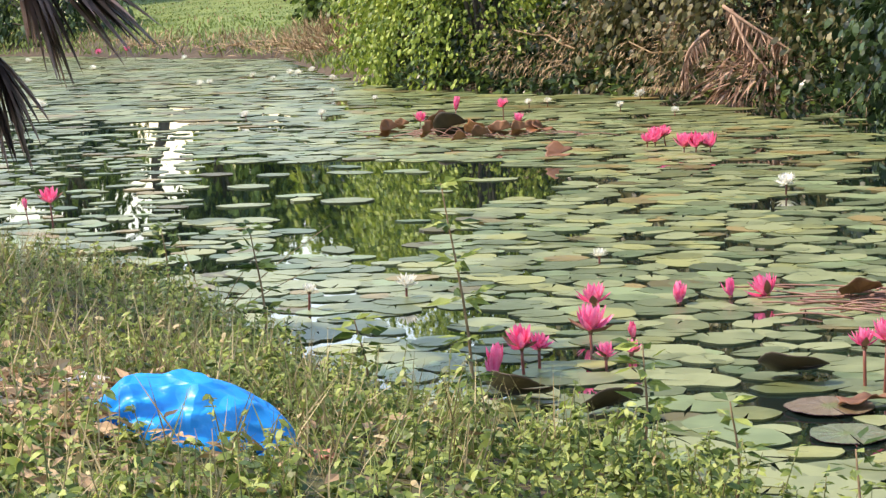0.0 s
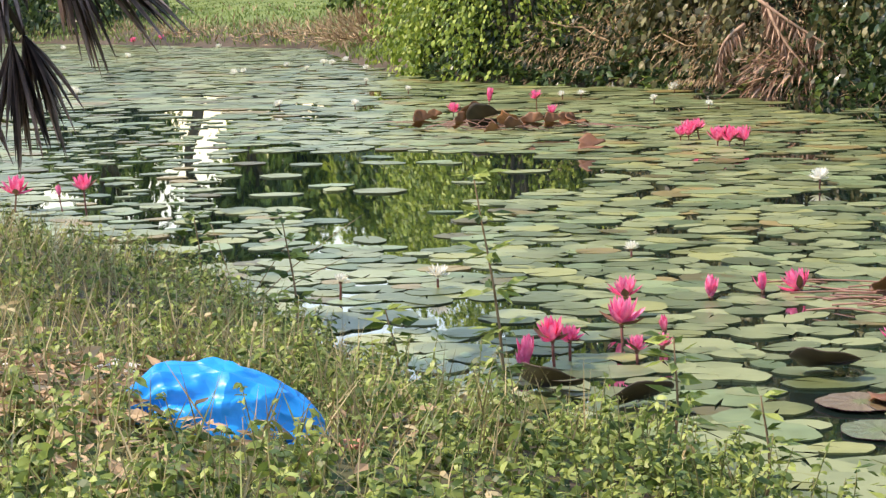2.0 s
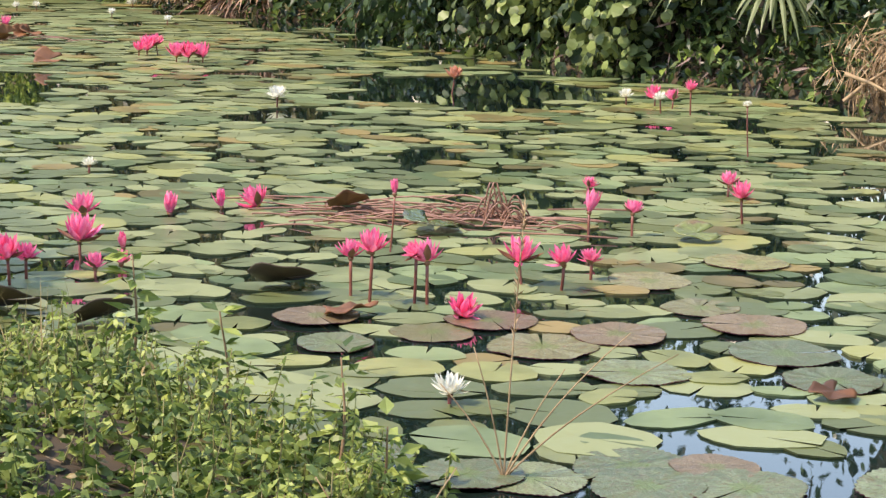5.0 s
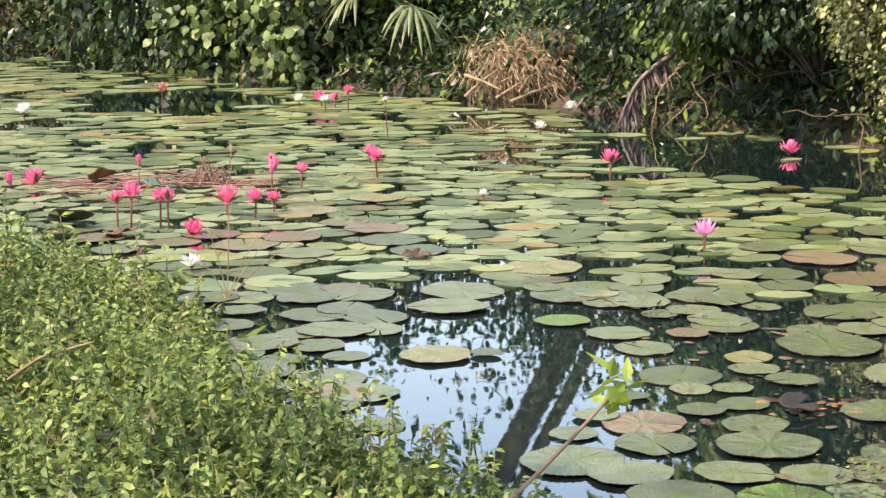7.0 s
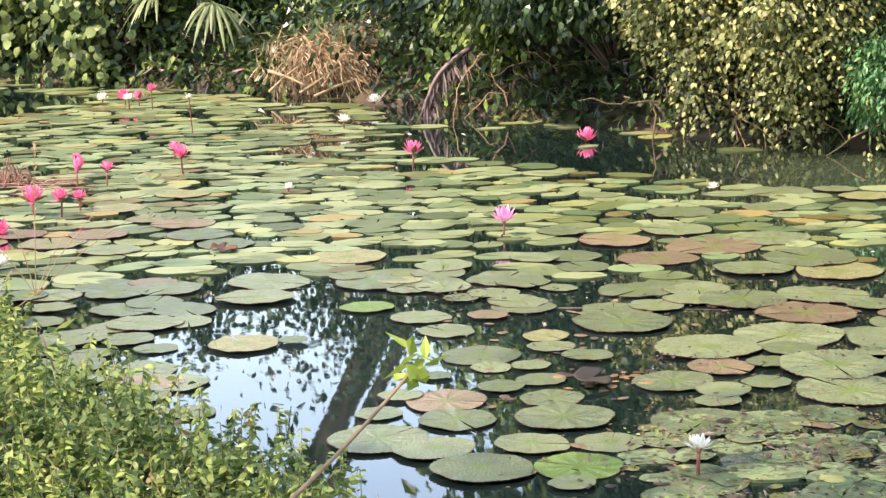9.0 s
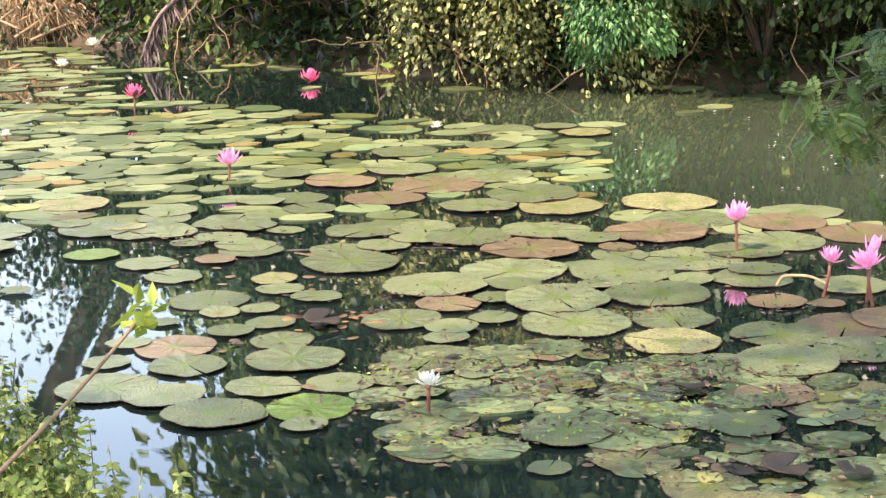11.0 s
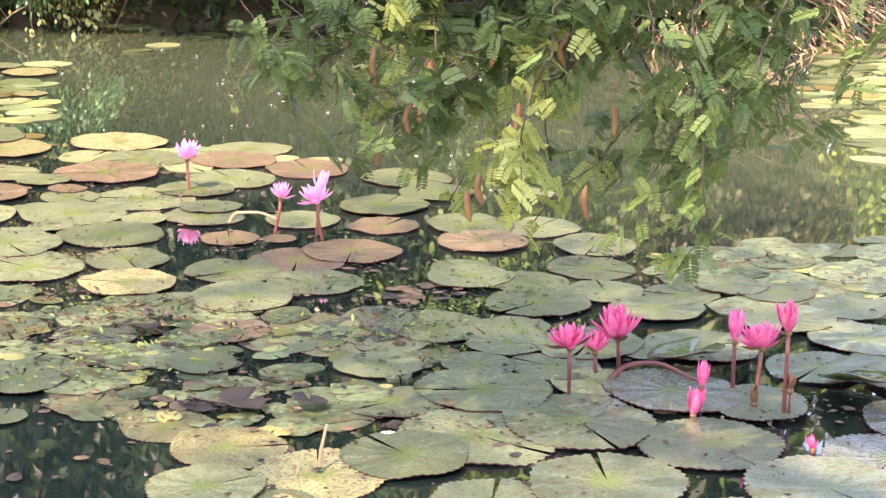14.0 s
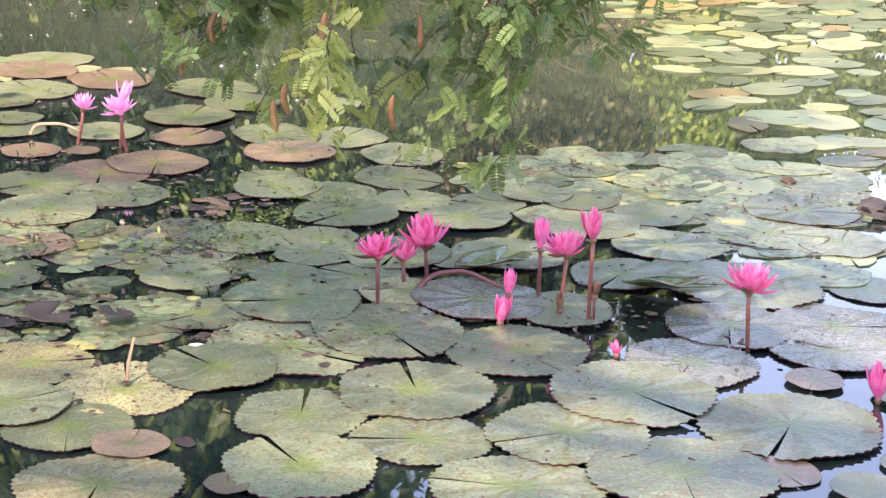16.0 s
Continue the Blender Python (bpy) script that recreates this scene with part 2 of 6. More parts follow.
POD = material("pod", (0.17, 0.09, 0.035), (0.34, 0.19, 0.08), 0.6, 40.0, 0.3)
BAG_BLUE = material("bag_blue", (0.0, 0.22, 0.72), (0.0, 0.40, 0.95), 0.4, 4.0, 0.1, 0.5, "object", 0.2, 0.1)


def crease(m, scale, strength, distance):
    """Adds sharp crumple lines to a film's relief."""
    n, link = m.node_tree.nodes, m.node_tree.links.new
    tc, v, warp, mixv = n.new("ShaderNodeTexCoord"), n.new("ShaderNodeTexVoronoi"), n.new("ShaderNodeTexNoise"), n.new("ShaderNodeMixRGB")
    v.feature = "DISTANCE_TO_EDGE"
    v.inputs["Scale"].default_value, warp.inputs["Scale"].default_value, mixv.inputs["Fac"].default_value = scale, 4.0, 0.25
    link(tc.outputs["Object"], warp.inputs["Vector"])
    link(tc.outputs["Object"], mixv.inputs["Color1"])
    link(warp.outputs["Color"], mixv.inputs["Color2"])
    link(mixv.outputs["Color"], v.inputs["Vector"])
    bp = n.new("ShaderNodeBump")
    bp.inputs["Strength"].default_value, bp.inputs["Distance"].default_value = strength, distance
    bp.invert = True
    link(v.outputs["Distance"], bp.inputs["Height"])
    link(bp.outputs["Normal"], n["Principled BSDF"].inputs["Normal"])


crease(BAG_BLUE, 8.0, 0.35, 0.08)
LITTER_WHITE = material("litter_white", (0.55, 0.52, 0.46), (0.82, 0.80, 0.74), 0.6, 8.0, 0.3)
STONE = material("stone", (0.28, 0.23, 0.17), (0.45, 0.38, 0.29), 0.85, 7.0, 0.5)


def water_material():
    m = bpy.data.materials.new("pond_water")
    m.use_nodes = True
    n, link = m.node_tree.nodes, m.node_tree.links.new
    b = n["Principled BSDF"]
    tc = n.new("ShaderNodeTexCoord")
    cloud, ripple = n.new("ShaderNodeTexNoise"), n.new("ShaderNodeTexNoise")
    link(tc.outputs["Object"], cloud.inputs["Vector"])
    link(tc.outputs["Object"], ripple.inputs["Vector"])
    cloud.inputs["Scale"].default_value, ripple.inputs["Scale"].default_value = 0.4, 5.0
    ramp = n.new("ShaderNodeValToRGB")
    ramp.color_ramp.elements[0].color, ramp.color_ramp.elements[1].color = (0.005, 0.012, 0.011, 1), (0.011, 0.021, 0.017, 1)
    link(cloud.outputs["Fac"], ramp.inputs["Fac"])
    # sunlit murk put into the colour of open water towards the overhung bank
    sep, sunlit_murk, mix = n.new("ShaderNodeSeparateXYZ"), n.new("ShaderNodeMapRange"), n.new("ShaderNodeMixRGB")
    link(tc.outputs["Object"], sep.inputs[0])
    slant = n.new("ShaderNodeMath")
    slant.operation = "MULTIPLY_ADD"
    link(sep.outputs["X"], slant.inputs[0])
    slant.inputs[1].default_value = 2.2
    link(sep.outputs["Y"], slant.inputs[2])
    link(slant.outputs[0], sunlit_murk.inputs["Value"])
    sunlit_murk.inputs["From Min"].default_value, sunlit_murk.inputs["From Max"].default_value = 13.0, 19.0
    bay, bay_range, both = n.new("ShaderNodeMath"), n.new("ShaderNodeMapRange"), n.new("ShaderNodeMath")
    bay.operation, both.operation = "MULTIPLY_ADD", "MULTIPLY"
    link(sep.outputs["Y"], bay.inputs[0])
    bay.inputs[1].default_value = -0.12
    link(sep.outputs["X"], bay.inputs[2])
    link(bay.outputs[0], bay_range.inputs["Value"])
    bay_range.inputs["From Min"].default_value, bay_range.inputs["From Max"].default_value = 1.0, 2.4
    link(sunlit_murk.outputs["Result"], both.inputs[0])
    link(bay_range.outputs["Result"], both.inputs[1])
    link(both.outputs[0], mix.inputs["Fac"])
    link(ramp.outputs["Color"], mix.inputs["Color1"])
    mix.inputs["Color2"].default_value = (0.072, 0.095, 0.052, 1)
    link(mix.outputs["Color"], b.inputs["Base Color"])
    b.inputs["Roughness"].default_value, b.inputs["IOR"].default_value = 0.015, 1.5
    b.inputs["Coat Weight"].default_value, b.inputs["Coat Roughness"].default_value = 0.7, 0.01
    bp = n.new("ShaderNodeBump")
    bp.inputs["Strength"].default_value, bp.inputs["Distance"].default_value = 0.02, 0.02
    link(ripple.outputs["Fac"], bp.inputs["Height"])
    link(bp.outputs["Normal"], b.inputs["Normal"])
    return m


def ground_material():
    """Soil near the pond's edge turning into short grass on the lawn and under the trees."""
    m = material("ground", (0.022, 0.015, 0.008), (0.085, 0.058, 0.030), 0.95, 5.0, 0.5)
    n, link = m.node_tree.nodes, m.node_tree.links.new
    b = n["Principled BSDF"]
    tc, sep = n.new("ShaderNodeTexCoord"), n.new("ShaderNodeSeparateXYZ")
    link(tc.outputs["Object"], sep.inputs[0])
    rg = n.new("ShaderNodeMapRange")
    rg.inputs["From Min"].default_value, rg.inputs["From Max"].default_value = 0.32, 0.6
    link(sep.outputs["Z"], rg.inputs["Value"])
    nz = n.new("ShaderNodeTexNoise")
    nz.inputs["Scale"].default_value, nz.inputs["Detail"].default_value = 1.2, 8
    link(tc.outputs["Object"], nz.inputs["Vector"])
    ramp = n.new("ShaderNodeValToRGB")
    ramp.color_ramp.elements[0].position, ramp.color_ramp.elements[1].position = 0.3, 0.75
    ramp.color_ramp.elements[0].color, ramp.color_ramp.elements[1].color = (0.07, 0.11, 0.022, 1), (0.17, 0.22, 0.055, 1)
    link(nz.outputs["Fac"], ramp.inputs["Fac"])
    mix = n.new("ShaderNodeMixRGB")
    link(rg.outputs["Result"], mix.inputs["Fac"])
    link(b.inputs["Base Color"].links[0].from_socket, mix.inputs["Color1"])
    link(ramp.outputs["Color"], mix.inputs["Color2"])
    link(mix.outputs["Color"], b.inputs["Base Color"])
    return m


# building helpers
rng = np.random.default_rng(7)


def tri_mesh(name, verts, tris, material_, smooth=False):
    """A mesh of triangles straight from arrays."""
    me = bpy.data.meshes.new(name)
    me.vertices.add(len(verts))
    me.vertices.foreach_set("co", np.asarray(verts, np.float32).ravel())
    me.loops.add(len(tris) * 3)
    me.polygons.add(len(tris))
    me.loops.foreach_set("vertex_index", np.asarray(tris, np.int32).ravel())
    me.polygons.foreach_set("loop_start", np.arange(0, len(tris) * 3, 3, dtype=np.int32))
    me.polygons.foreach_set("use_smooth", np.full(len(tris), smooth))
    me.materials.append(material_)
    me.update(calc_edges=True)
    me.validate()
    return me


def put(name, mesh, parent=None, label="", m=None):
    ob = new(name, mesh)
    if parent is not None:
        ob.parent = parent
    if m is not None:
        ob.matrix_basis = m
    if label:
        tagged(ob, label)
    return ob


def unit(v):
    return v / np.maximum(np.linalg.norm(v, axis=-1, keepdims=True), 1e-9)


def leaves(name, at, way, length, width, material_, fold=0.18, up=None):
    """Pointed leaves, each folded along its midrib: at (N,3) the base, way (N,3) where the tip points."""
    at, way = np.asarray(at, float), unit(np.asarray(way, float))
    count = len(at)
    length, width = np.broadcast_to(length, (count,))[:, None], np.broadcast_to(width, (count,))[:, None]
    ref = rng.normal(size=(count, 3)) * 0.5 + np.array([0, 0, 1.0]) if up is None else up
    side = unit(np.cross(way, ref))
    over = unit(np.cross(side, way))
    mid = at + way * length * 0.42
    v = np.stack([at, mid + side * width / 2, at + way * length - over * length * 0.12, mid - side * width / 2, mid - over * width * fold], 1).reshape(-1, 3)
    base = np.arange(count)[:, None] * 5
    t = np.concatenate([base + np.array([[0, 1, 4]]), base + np.array([[1, 2, 4]]), base + np.array([[2, 3, 4]]), base + np.array([[3, 0, 4]])], 0)
    return tri_mesh(name, v, t, material_)


def round_leaves(name, at, way, length, width, material_):
    """Small rounded leaves that arch down towards the tip."""
    at, way = np.asarray(at, float), unit(np.asarray(way, float))
    count = len(at)
    length, width = np.broadcast_to(length, (count,))[:, None], np.broadcast_to(width, (count,))[:, None]
    side = unit(np.cross(way, rng.normal(size=(count, 3)) * 0.6 + np.array([0, 0, 1.0])))
    over = unit(np.cross(side, way))
    p1, p2, tip = at + way * length * 0.3, at + way * length * 0.68 - over * length * 0.10, at + way * length * 0.98 - over * length * 0.30
    v = np.stack([at, p1 + side * width * 0.48, p1 - side * width * 0.48, p2 + side * width * 0.42, p2 - side * width * 0.42, tip], 1).reshape(-1, 3)
    base = np.arange(count)[:, None] * 6
    t = np.concatenate([base + np.array([k]) for k in ((0, 1, 2), (1, 3, 4), (1, 4, 2), (3, 5, 4))], 0)
    return tri_mesh(name, v, t, material_)


def tube_arrays(points, radii, sides=6):
    p = np.asarray(points, float)
    r = np.broadcast_to(radii, (len(p),))
    d = unit(np.gradient(p, axis=0))
    ref = np.array([0.31, 0.17, 0.93]) if abs(d[0][2]) < 0.9 else np.array([1.0, 0.1, 0])
    a = unit(np.cross(d, ref))
    b = np.cross(d, a)
    ang = np.linspace(0, 2 * np.pi, sides, endpoint=False)
    v = (p[:, None] + r[:, None, None] * (np.cos(ang)[None, :, None] * a[:, None] + np.sin(ang)[None, :, None] * b[:, None])).reshape(-1, 3)
    t = []
    for i in range(len(p) - 1):
        for j in range(sides):
            k, q = i * sides + j, i * sides + (j + 1) % sides
            t += [(k, q, q + sides), (k, q + sides, k + sides)]
    top = (len(p) - 1) * sides
    t += [(top, top + j, top + j + 1) for j in range(1, sides - 1)]
    return v, np.array(t)


def tubes(name, runs, material_, sides=6):
    """Several stems joined into one mesh: runs of (points, radii)."""
    vs, ts, base = [], [], 0
    for points, radii in runs:
        v, t = tube_arrays(points, radii, sides)
        vs.append(v)
        ts.append(t + base)
        base += len(v)
    return tri_mesh(name, np.concatenate(vs), np.concatenate(ts), material_, True)


def inside(x, y, polygon):
    """Which of the points lie in the polygon."""
    x, y = np.asarray(x, float), np.asarray(y, float)
    hit = np.zeros(x.shape, bool)
    for (ax, ay), (bx, by) in zip(polygon, polygon[1:] + polygon[:1]):
        cross = (ay > y) != (by > y)
        hit ^= cross & (x < (bx - ax) * (y - ay) / (by - ay if by != ay else 1e-9) + ax)
    return hit


def edge_distance(x, y, polygon):
    x, y = np.asarray(x, float), np.asarray(y, float)
    best = np.full(x.shape, 1e9)
    for (ax, ay), (bx, by) in zip(polygon, polygon[1:] + polygon[:1]):
        dx, dy = bx - ax, by - ay
        s = np.clip(((x - ax) * dx + (y - ay) * dy) / (dx * dx + dy * dy), 0, 1)
        best = np.minimum(best, np.hypot(x - ax - s * dx, y - ay - s * dy))
    return best


# the pond's outline: far shore from the lawn round to the overhung bank, then back along the near bank
POND = ((-62, 60), (-38, 51.5), (-24.6, 44.7), (-18.5, 36), (-13.4, 30), (-9.4, 28.1), (-7.4, 26.7), (-5, 24.3), (-4.2, 22.2),
        (-2.4, 20.5), (-1.3, 19.3), (0.4, 17.9), (1.3, 16.4), (2.2, 15.0), (3.0, 14.0), (4.0, 12.9), (5.0, 12.4), (6.0, 11.9), (6.9, 11.3), (7.9, 10.0), (9.6, 9.9),
        (13, 9.0), (15, 5), (12, 0.5), (8, 0.2), (4, 1.6), (1.5, 2.5), (0.4, 3.3), (0.12, 4.2), (-0.05, 5.2), (-0.55, 5.9), (-1.0, 6.5), (-1.2, 7.4),
        (-1.38, 8.1), (-2.0, 8.75), (-3.0, 9.15), (-3.7, 9.6), (-5.4, 11.2), (-6.8, 11.7), (-10, 13.2), (-18, 18.5), (-32, 28), (-60, 42))


def ground_height(x, y):
    x, y = np.asarray(x, float), np.asarray(y, float)
    d = edge_distance(x, y, POND)
    wet = inside(x, y, POND)
    rise = np.where(x < 2, np.clip((y - 4.0 - np.abs(x) * 0.55) / 1.3, 0, 1), np.clip((y - 2.6) / 0.8, 0, 1))
    rise = rise * rise * (3 - 2 * rise)
    low = 0.03 + 0.27 * (1 - np.exp(-d / 1.2)) + 0.01 * d
    high = 0.04 + 0.42 * (1 - np.exp(-d / 0.8)) + 0.045 * np.minimum(d, 45)
    lawn = 0.04 + 0.36 * (1 - np.exp(-d / 1.5)) + 0.11 * np.minimum(d, 45)
    land = low * (1 - rise) + np.where(x < -15, lawn, high) * rise
    bumps = 0.03 * np.sin(x * 3.1 + y * 1.7) * np.sin(y * 2.3 - x) * np.minimum(d, 1)
    return np.where(wet, -0.02 - 0.7 * (1 - np.exp(-d / 0.8)), land + bumps)


def build_ground():
    def axis(lo, hi):
        near = np.arange(lo, hi, 0.3)
        steps = np.cumsum(np.geomspace(0.4, 120, 26))
        return np.concatenate([lo - steps[::-1], near, hi + steps])
    xs, ys = axis(-16, 14), axis(-3, 34)
    gx, gy = np.meshgrid(xs, ys)
    z = ground_height(gx, gy)
    v = np.stack([gx, gy, z], -1).reshape(-1, 3)
    w, h = len(xs), len(ys)
    i = (np.arange(h - 1)[:, None] * w + np.arange(w - 1)[None]).ravel()
    t = np.concatenate([np.stack([i, i + 1, i + w + 1], 1), np.stack([i, i + w + 1, i + w], 1)])
    ob = put("ground", tri_mesh("ground", v, t, ground_material(), True))
    tagged(ob, "earth banks and rising grassy lawn round the pond", "ground", kind="structure")


build_ground()
bm = bmesh.new()
bm.faces.new([bm.verts.new((x, y, 0)) for x, y in POND])
bmesh.ops.triangulate(bm, faces=bm.faces[:])
bmesh.ops.recalc_face_normals(bm, faces=bm.faces[:])
if sum(f.normal.z for f in bm.faces) < 0:
    bmesh.ops.reverse_faces(bm, faces=bm.faces[:])
me = bpy.data.meshes.new("water")
bm.to_mesh(me)
bm.free()
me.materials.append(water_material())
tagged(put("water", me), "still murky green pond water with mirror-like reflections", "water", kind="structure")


# lily pads
def pad_mesh(name, material_, teeth, curl, notch, seed, rings=3):
    """A round floating leaf of radius 0.5 with a notch, a wavy toothed rim and a thin edge."""
    r = np.random.default_rng(seed)
    count = 92 if teeth else 30
    ang = np.linspace(notch, 2 * np.pi - notch, count)
    wob = 1 + 0.035 * np.sin(ang * 2 + r.uniform(0, 6)) + 0.025 * np.sin(ang * 5 + r.uniform(0, 6))
    rim = wob * (1 + (0.044 * (np.arange(count) % 2) if teeth else 0))
    wave = r.uniform(0, 6, 3)
    vs = [(0.0, 0.0, 0.004)]
    for k in range(1, rings + 1):
        f = k / rings
        for a, q in zip(ang, rim if k == rings else wob):
            lift = curl * f ** 3 * (0.35 + 0.5 * math.sin(3 * a + wave[0]) + 0.4 * math.sin(7 * a + wave[1])) + 0.003 * f * math.sin(11 * a + wave[2])
            vs.append((0.5 * f * q * math.cos(a), 0.5 * f * q * math.sin(a), lift))
    ts = [(0, 1 + i, 2 + i) for i in range(count - 1)]
    for k in range(1, rings):
        b, c = 1 + (k - 1) * count, 1 + k * count
        for i in range(count - 1):
            ts += [(b + i, c + i, c + i + 1), (b + i, c + i + 1, b + i + 1)]
    low = len(vs)
    b = 1 + (rings - 1) * count
    edge = vs[b:b + count]
    vs += edge + [(x * 0.985, y * 0.985, z - 0.012) for x, y, z in edge]
    for i in range(count - 1):
        ts += [(low + i, low + count + i, low + count + i + 1), (low + i, low + count + i + 1, low + i + 1)]
    me = tri_mesh(name, vs, ts, material_, True)
    me.materials.append(PAD_UNDER)
    me.polygons.foreach_set("material_index", np.where(np.arange(len(ts)) >= len(ts) - 2 * (count - 1), 1, 0).astype(np.int32))
    return me


KINDS = {"g": PAD_GREEN, "d": PAD_DEEP, "r": PAD_RED, "b": PAD_RED, "o": PAD_OLIVE, "y": PAD_YELLOW, "l": PAD_FRESH}
WORDS = {"g": "round green lily pad floating on the pond", "d": "dark glossy lily pad with toothed rim on the water",
         "r": "reddish-brown lily pad floating flat on the pond", "b": "small brown withered lily pad on the water",
         "o": "large olive-brown lily pad floating on dark water", "y": "yellowing decayed lily pad with brown blotches",
         "l": "fresh bright green lily pad on the pond"}
PAD_MESHES = {k: [pad_mesh("lily_pad", mat_, True, 0.004 + 0.003 * s, 0.008 + 0.013 * s, 11 * s + i, 4) for s in range(4)] for i, (k, mat_) in enumerate(KINDS.items())}
PADS_A = [(1.67, 3.46, 0.37, 'o'), (2.10, 3.31, 0.36, 'g'), (1.76, 3.80, 0.32, 'g'), (1.83, 3.62, 0.17, 'b'), (2.27, 3.58, 0.33, 'g'), (2.60, 3.56, 0.39, 'g'), (2.43, 3.30, 0.32, 'g'), (2.75, 3.14, 0.39, 'g'), (2.45, 2.96, 0.38, 'g'), (2.82, 2.82, 0.43, 'g'), (3.26, 2.90, 0.44, 'g'), (3.06, 3.26, 0.42, 'g'), (3.01, 3.67, 0.39, 'g'), (2.50, 4.01, 0.44, 'g'), (2.80, 3.98, 0.44, 'g'), (1.99, 3.95, 0.35, 'y'), (2.25, 3.97, 0.33, 'g'), (2.43, 4.37, 0.29, 'g'), (2.71, 4.33, 0.38, 'g'), (2.56, 4.69, 0.26, 'g'), (2.82, 4.54, 0.22, 'g'), (3.02, 4.43, 0.27, 'g'), (3.19, 4.07, 0.38, 'd'), (3.36, 3.36, 0.36, 'd'), (3.66, 3.52, 0.37, 'd'), (3.98, 3.78, 0.45, 'g'), (3.94, 3.37, 0.39, 'd'), (3.76, 3.22, 0.33, 'd'), (4.30, 3.56, 0.26, 'g'), (3.55, 3.09, 0.16, 'b'), (1.87, 4.24, 0.31, 'y'), (3.24, 4.57, 0.35, 'g'), (3.56, 4.40, 0.34, 'g'), (4.06, 4.21, 0.35, 'g'), (4.47, 4.16, 0.38, 'g'), (4.77, 4.29, 0.39, 'g'), (4.60, 3.95, 0.30, 'g'), (3.12, 2.53, 0.17, 'g'), (1.91, 3.31, 0.11, 'b'), (3.94, 3.21, 0.19, 'd')]
PADS_B = [(3.13, 5.95, 0.37, 'r'), (2.89, 5.92, 0.35, 'r'), (3.65, 5.87, 0.34, 'r'), (3.44, 6.27, 0.29, 'r'), (3.75, 6.12, 0.38, 'g'), (3.97, 5.98, 0.33, 'g'), (4.00, 5.62, 0.33, 'g'), (2.81, 5.62, 0.32, 'g'), (2.50, 5.55, 0.36, 'g'), (2.62, 5.88, 0.32, 'g'), (3.33, 5.43, 0.30, 'g'), (3.48, 5.27, 0.28, 'g'), (3.80, 5.36, 0.31, 'g'), (3.65, 5.06, 0.27, 'g'), (3.87, 4.92, 0.26, 'g'), (3.36, 5.04, 0.34, 'g'), (3.97, 7.03, 0.41, 'g'), (3.93, 6.70, 0.33, 'g'), (4.28, 6.53, 0.26, 'g'), (3.61, 6.58, 0.40, 'g'), (2.81, 6.34, 0.23, 'r'), (2.97, 6.23, 0.13, 'r'), (4.18, 4.78, 0.26, 'g'), (4.09, 4.92, 0.24, 'g'), (4.27, 4.52, 0.29, 'g'), (4.52, 4.43, 0.26, 'g')]
PADS_C = [(1.40, 7.51, 0.43, 'g'), (1.59, 8.16, 0.36, 'g'), (2.00, 7.86, 0.42, 'g'), (2.37, 7.90, 0.41, 'g'), (2.19, 7.52, 0.42, 'r'), (2.01, 7.15, 0.46, 'g'), (1.64, 6.99, 0.42, 'g'), (1.62, 6.68, 0.26, 'r'), (2.03, 6.62, 0.45, 'g'), (1.99, 6.26, 0.41, 'g'), (2.41, 6.97, 0.44, 'g'), (2.51, 7.28, 0.26, 'g'), (2.78, 7.13, 0.43, 'g'), (2.43, 6.59, 0.42, 'g'), (2.35, 6.22, 0.34, 'g'), (2.23, 5.90, 0.34, 'y'), (3.62, 7.92, 0.40, 'g'), (3.44, 7.70, 0.39, 'r')]
PADS_D = [(3.66, 7.39, 0.41, 'r'), (2.82, 7.68, 0.46, 'r'), (3.07, 7.90, 0.42, 'g'), (3.12, 8.33, 0.47, 'y'), (2.60, 8.41, 0.43, 'y'), (2.56, 8.75, 0.48, 'g'), (2.52, 9.33, 0.41, 'g'), (2.18, 9.18, 0.49, 'r'), (1.72, 9.44, 0.38, 'r'), (2.11, 9.73, 0.39, 'g'), (1.49, 9.77, 0.27, 'g'), (1.84, 8.91, 0.39, 'r'), (2.23, 8.55, 0.38, 'g'), (1.43, 9.05, 0.30, 'g'), (1.24, 9.02, 0.25, 'g'), (1.44, 8.75, 0.27, 'g'), (1.10, 8.42, 0.28, 'g'), (3.26, 7.33, 0.40, 'g')]
PADS_E = [(0.93, 6.06, 0.34, 'g'), (0.78, 5.77, 0.25, 'g'), (0.89, 5.51, 0.29, 'l'), (0.84, 5.33, 0.15, 'g'), (1.38, 5.94, 0.36, 'g'), (1.47, 5.72, 0.14, 'g'), (0.68, 5.48, 0.14, 'g'), (1.57, 5.03, 0.29, 'g'), (1.43, 4.74, 0.13, 'g'), (3.37, 5.54, 0.24, 'g'), (2.92, 4.96, 0.32, 'g'), (3.01, 4.68, 0.24, 'g'), (2.78, 10.35, 0.33, 'g'), (3.43, 10.59, 0.32, 'y'), (3.35, 10.93, 0.28, 'g'), (2.99, 10.92, 0.41, 'g'), (2.25, 10.26, 0.38, 'g'), (3.20, 9.89, 0.19, 'y')]
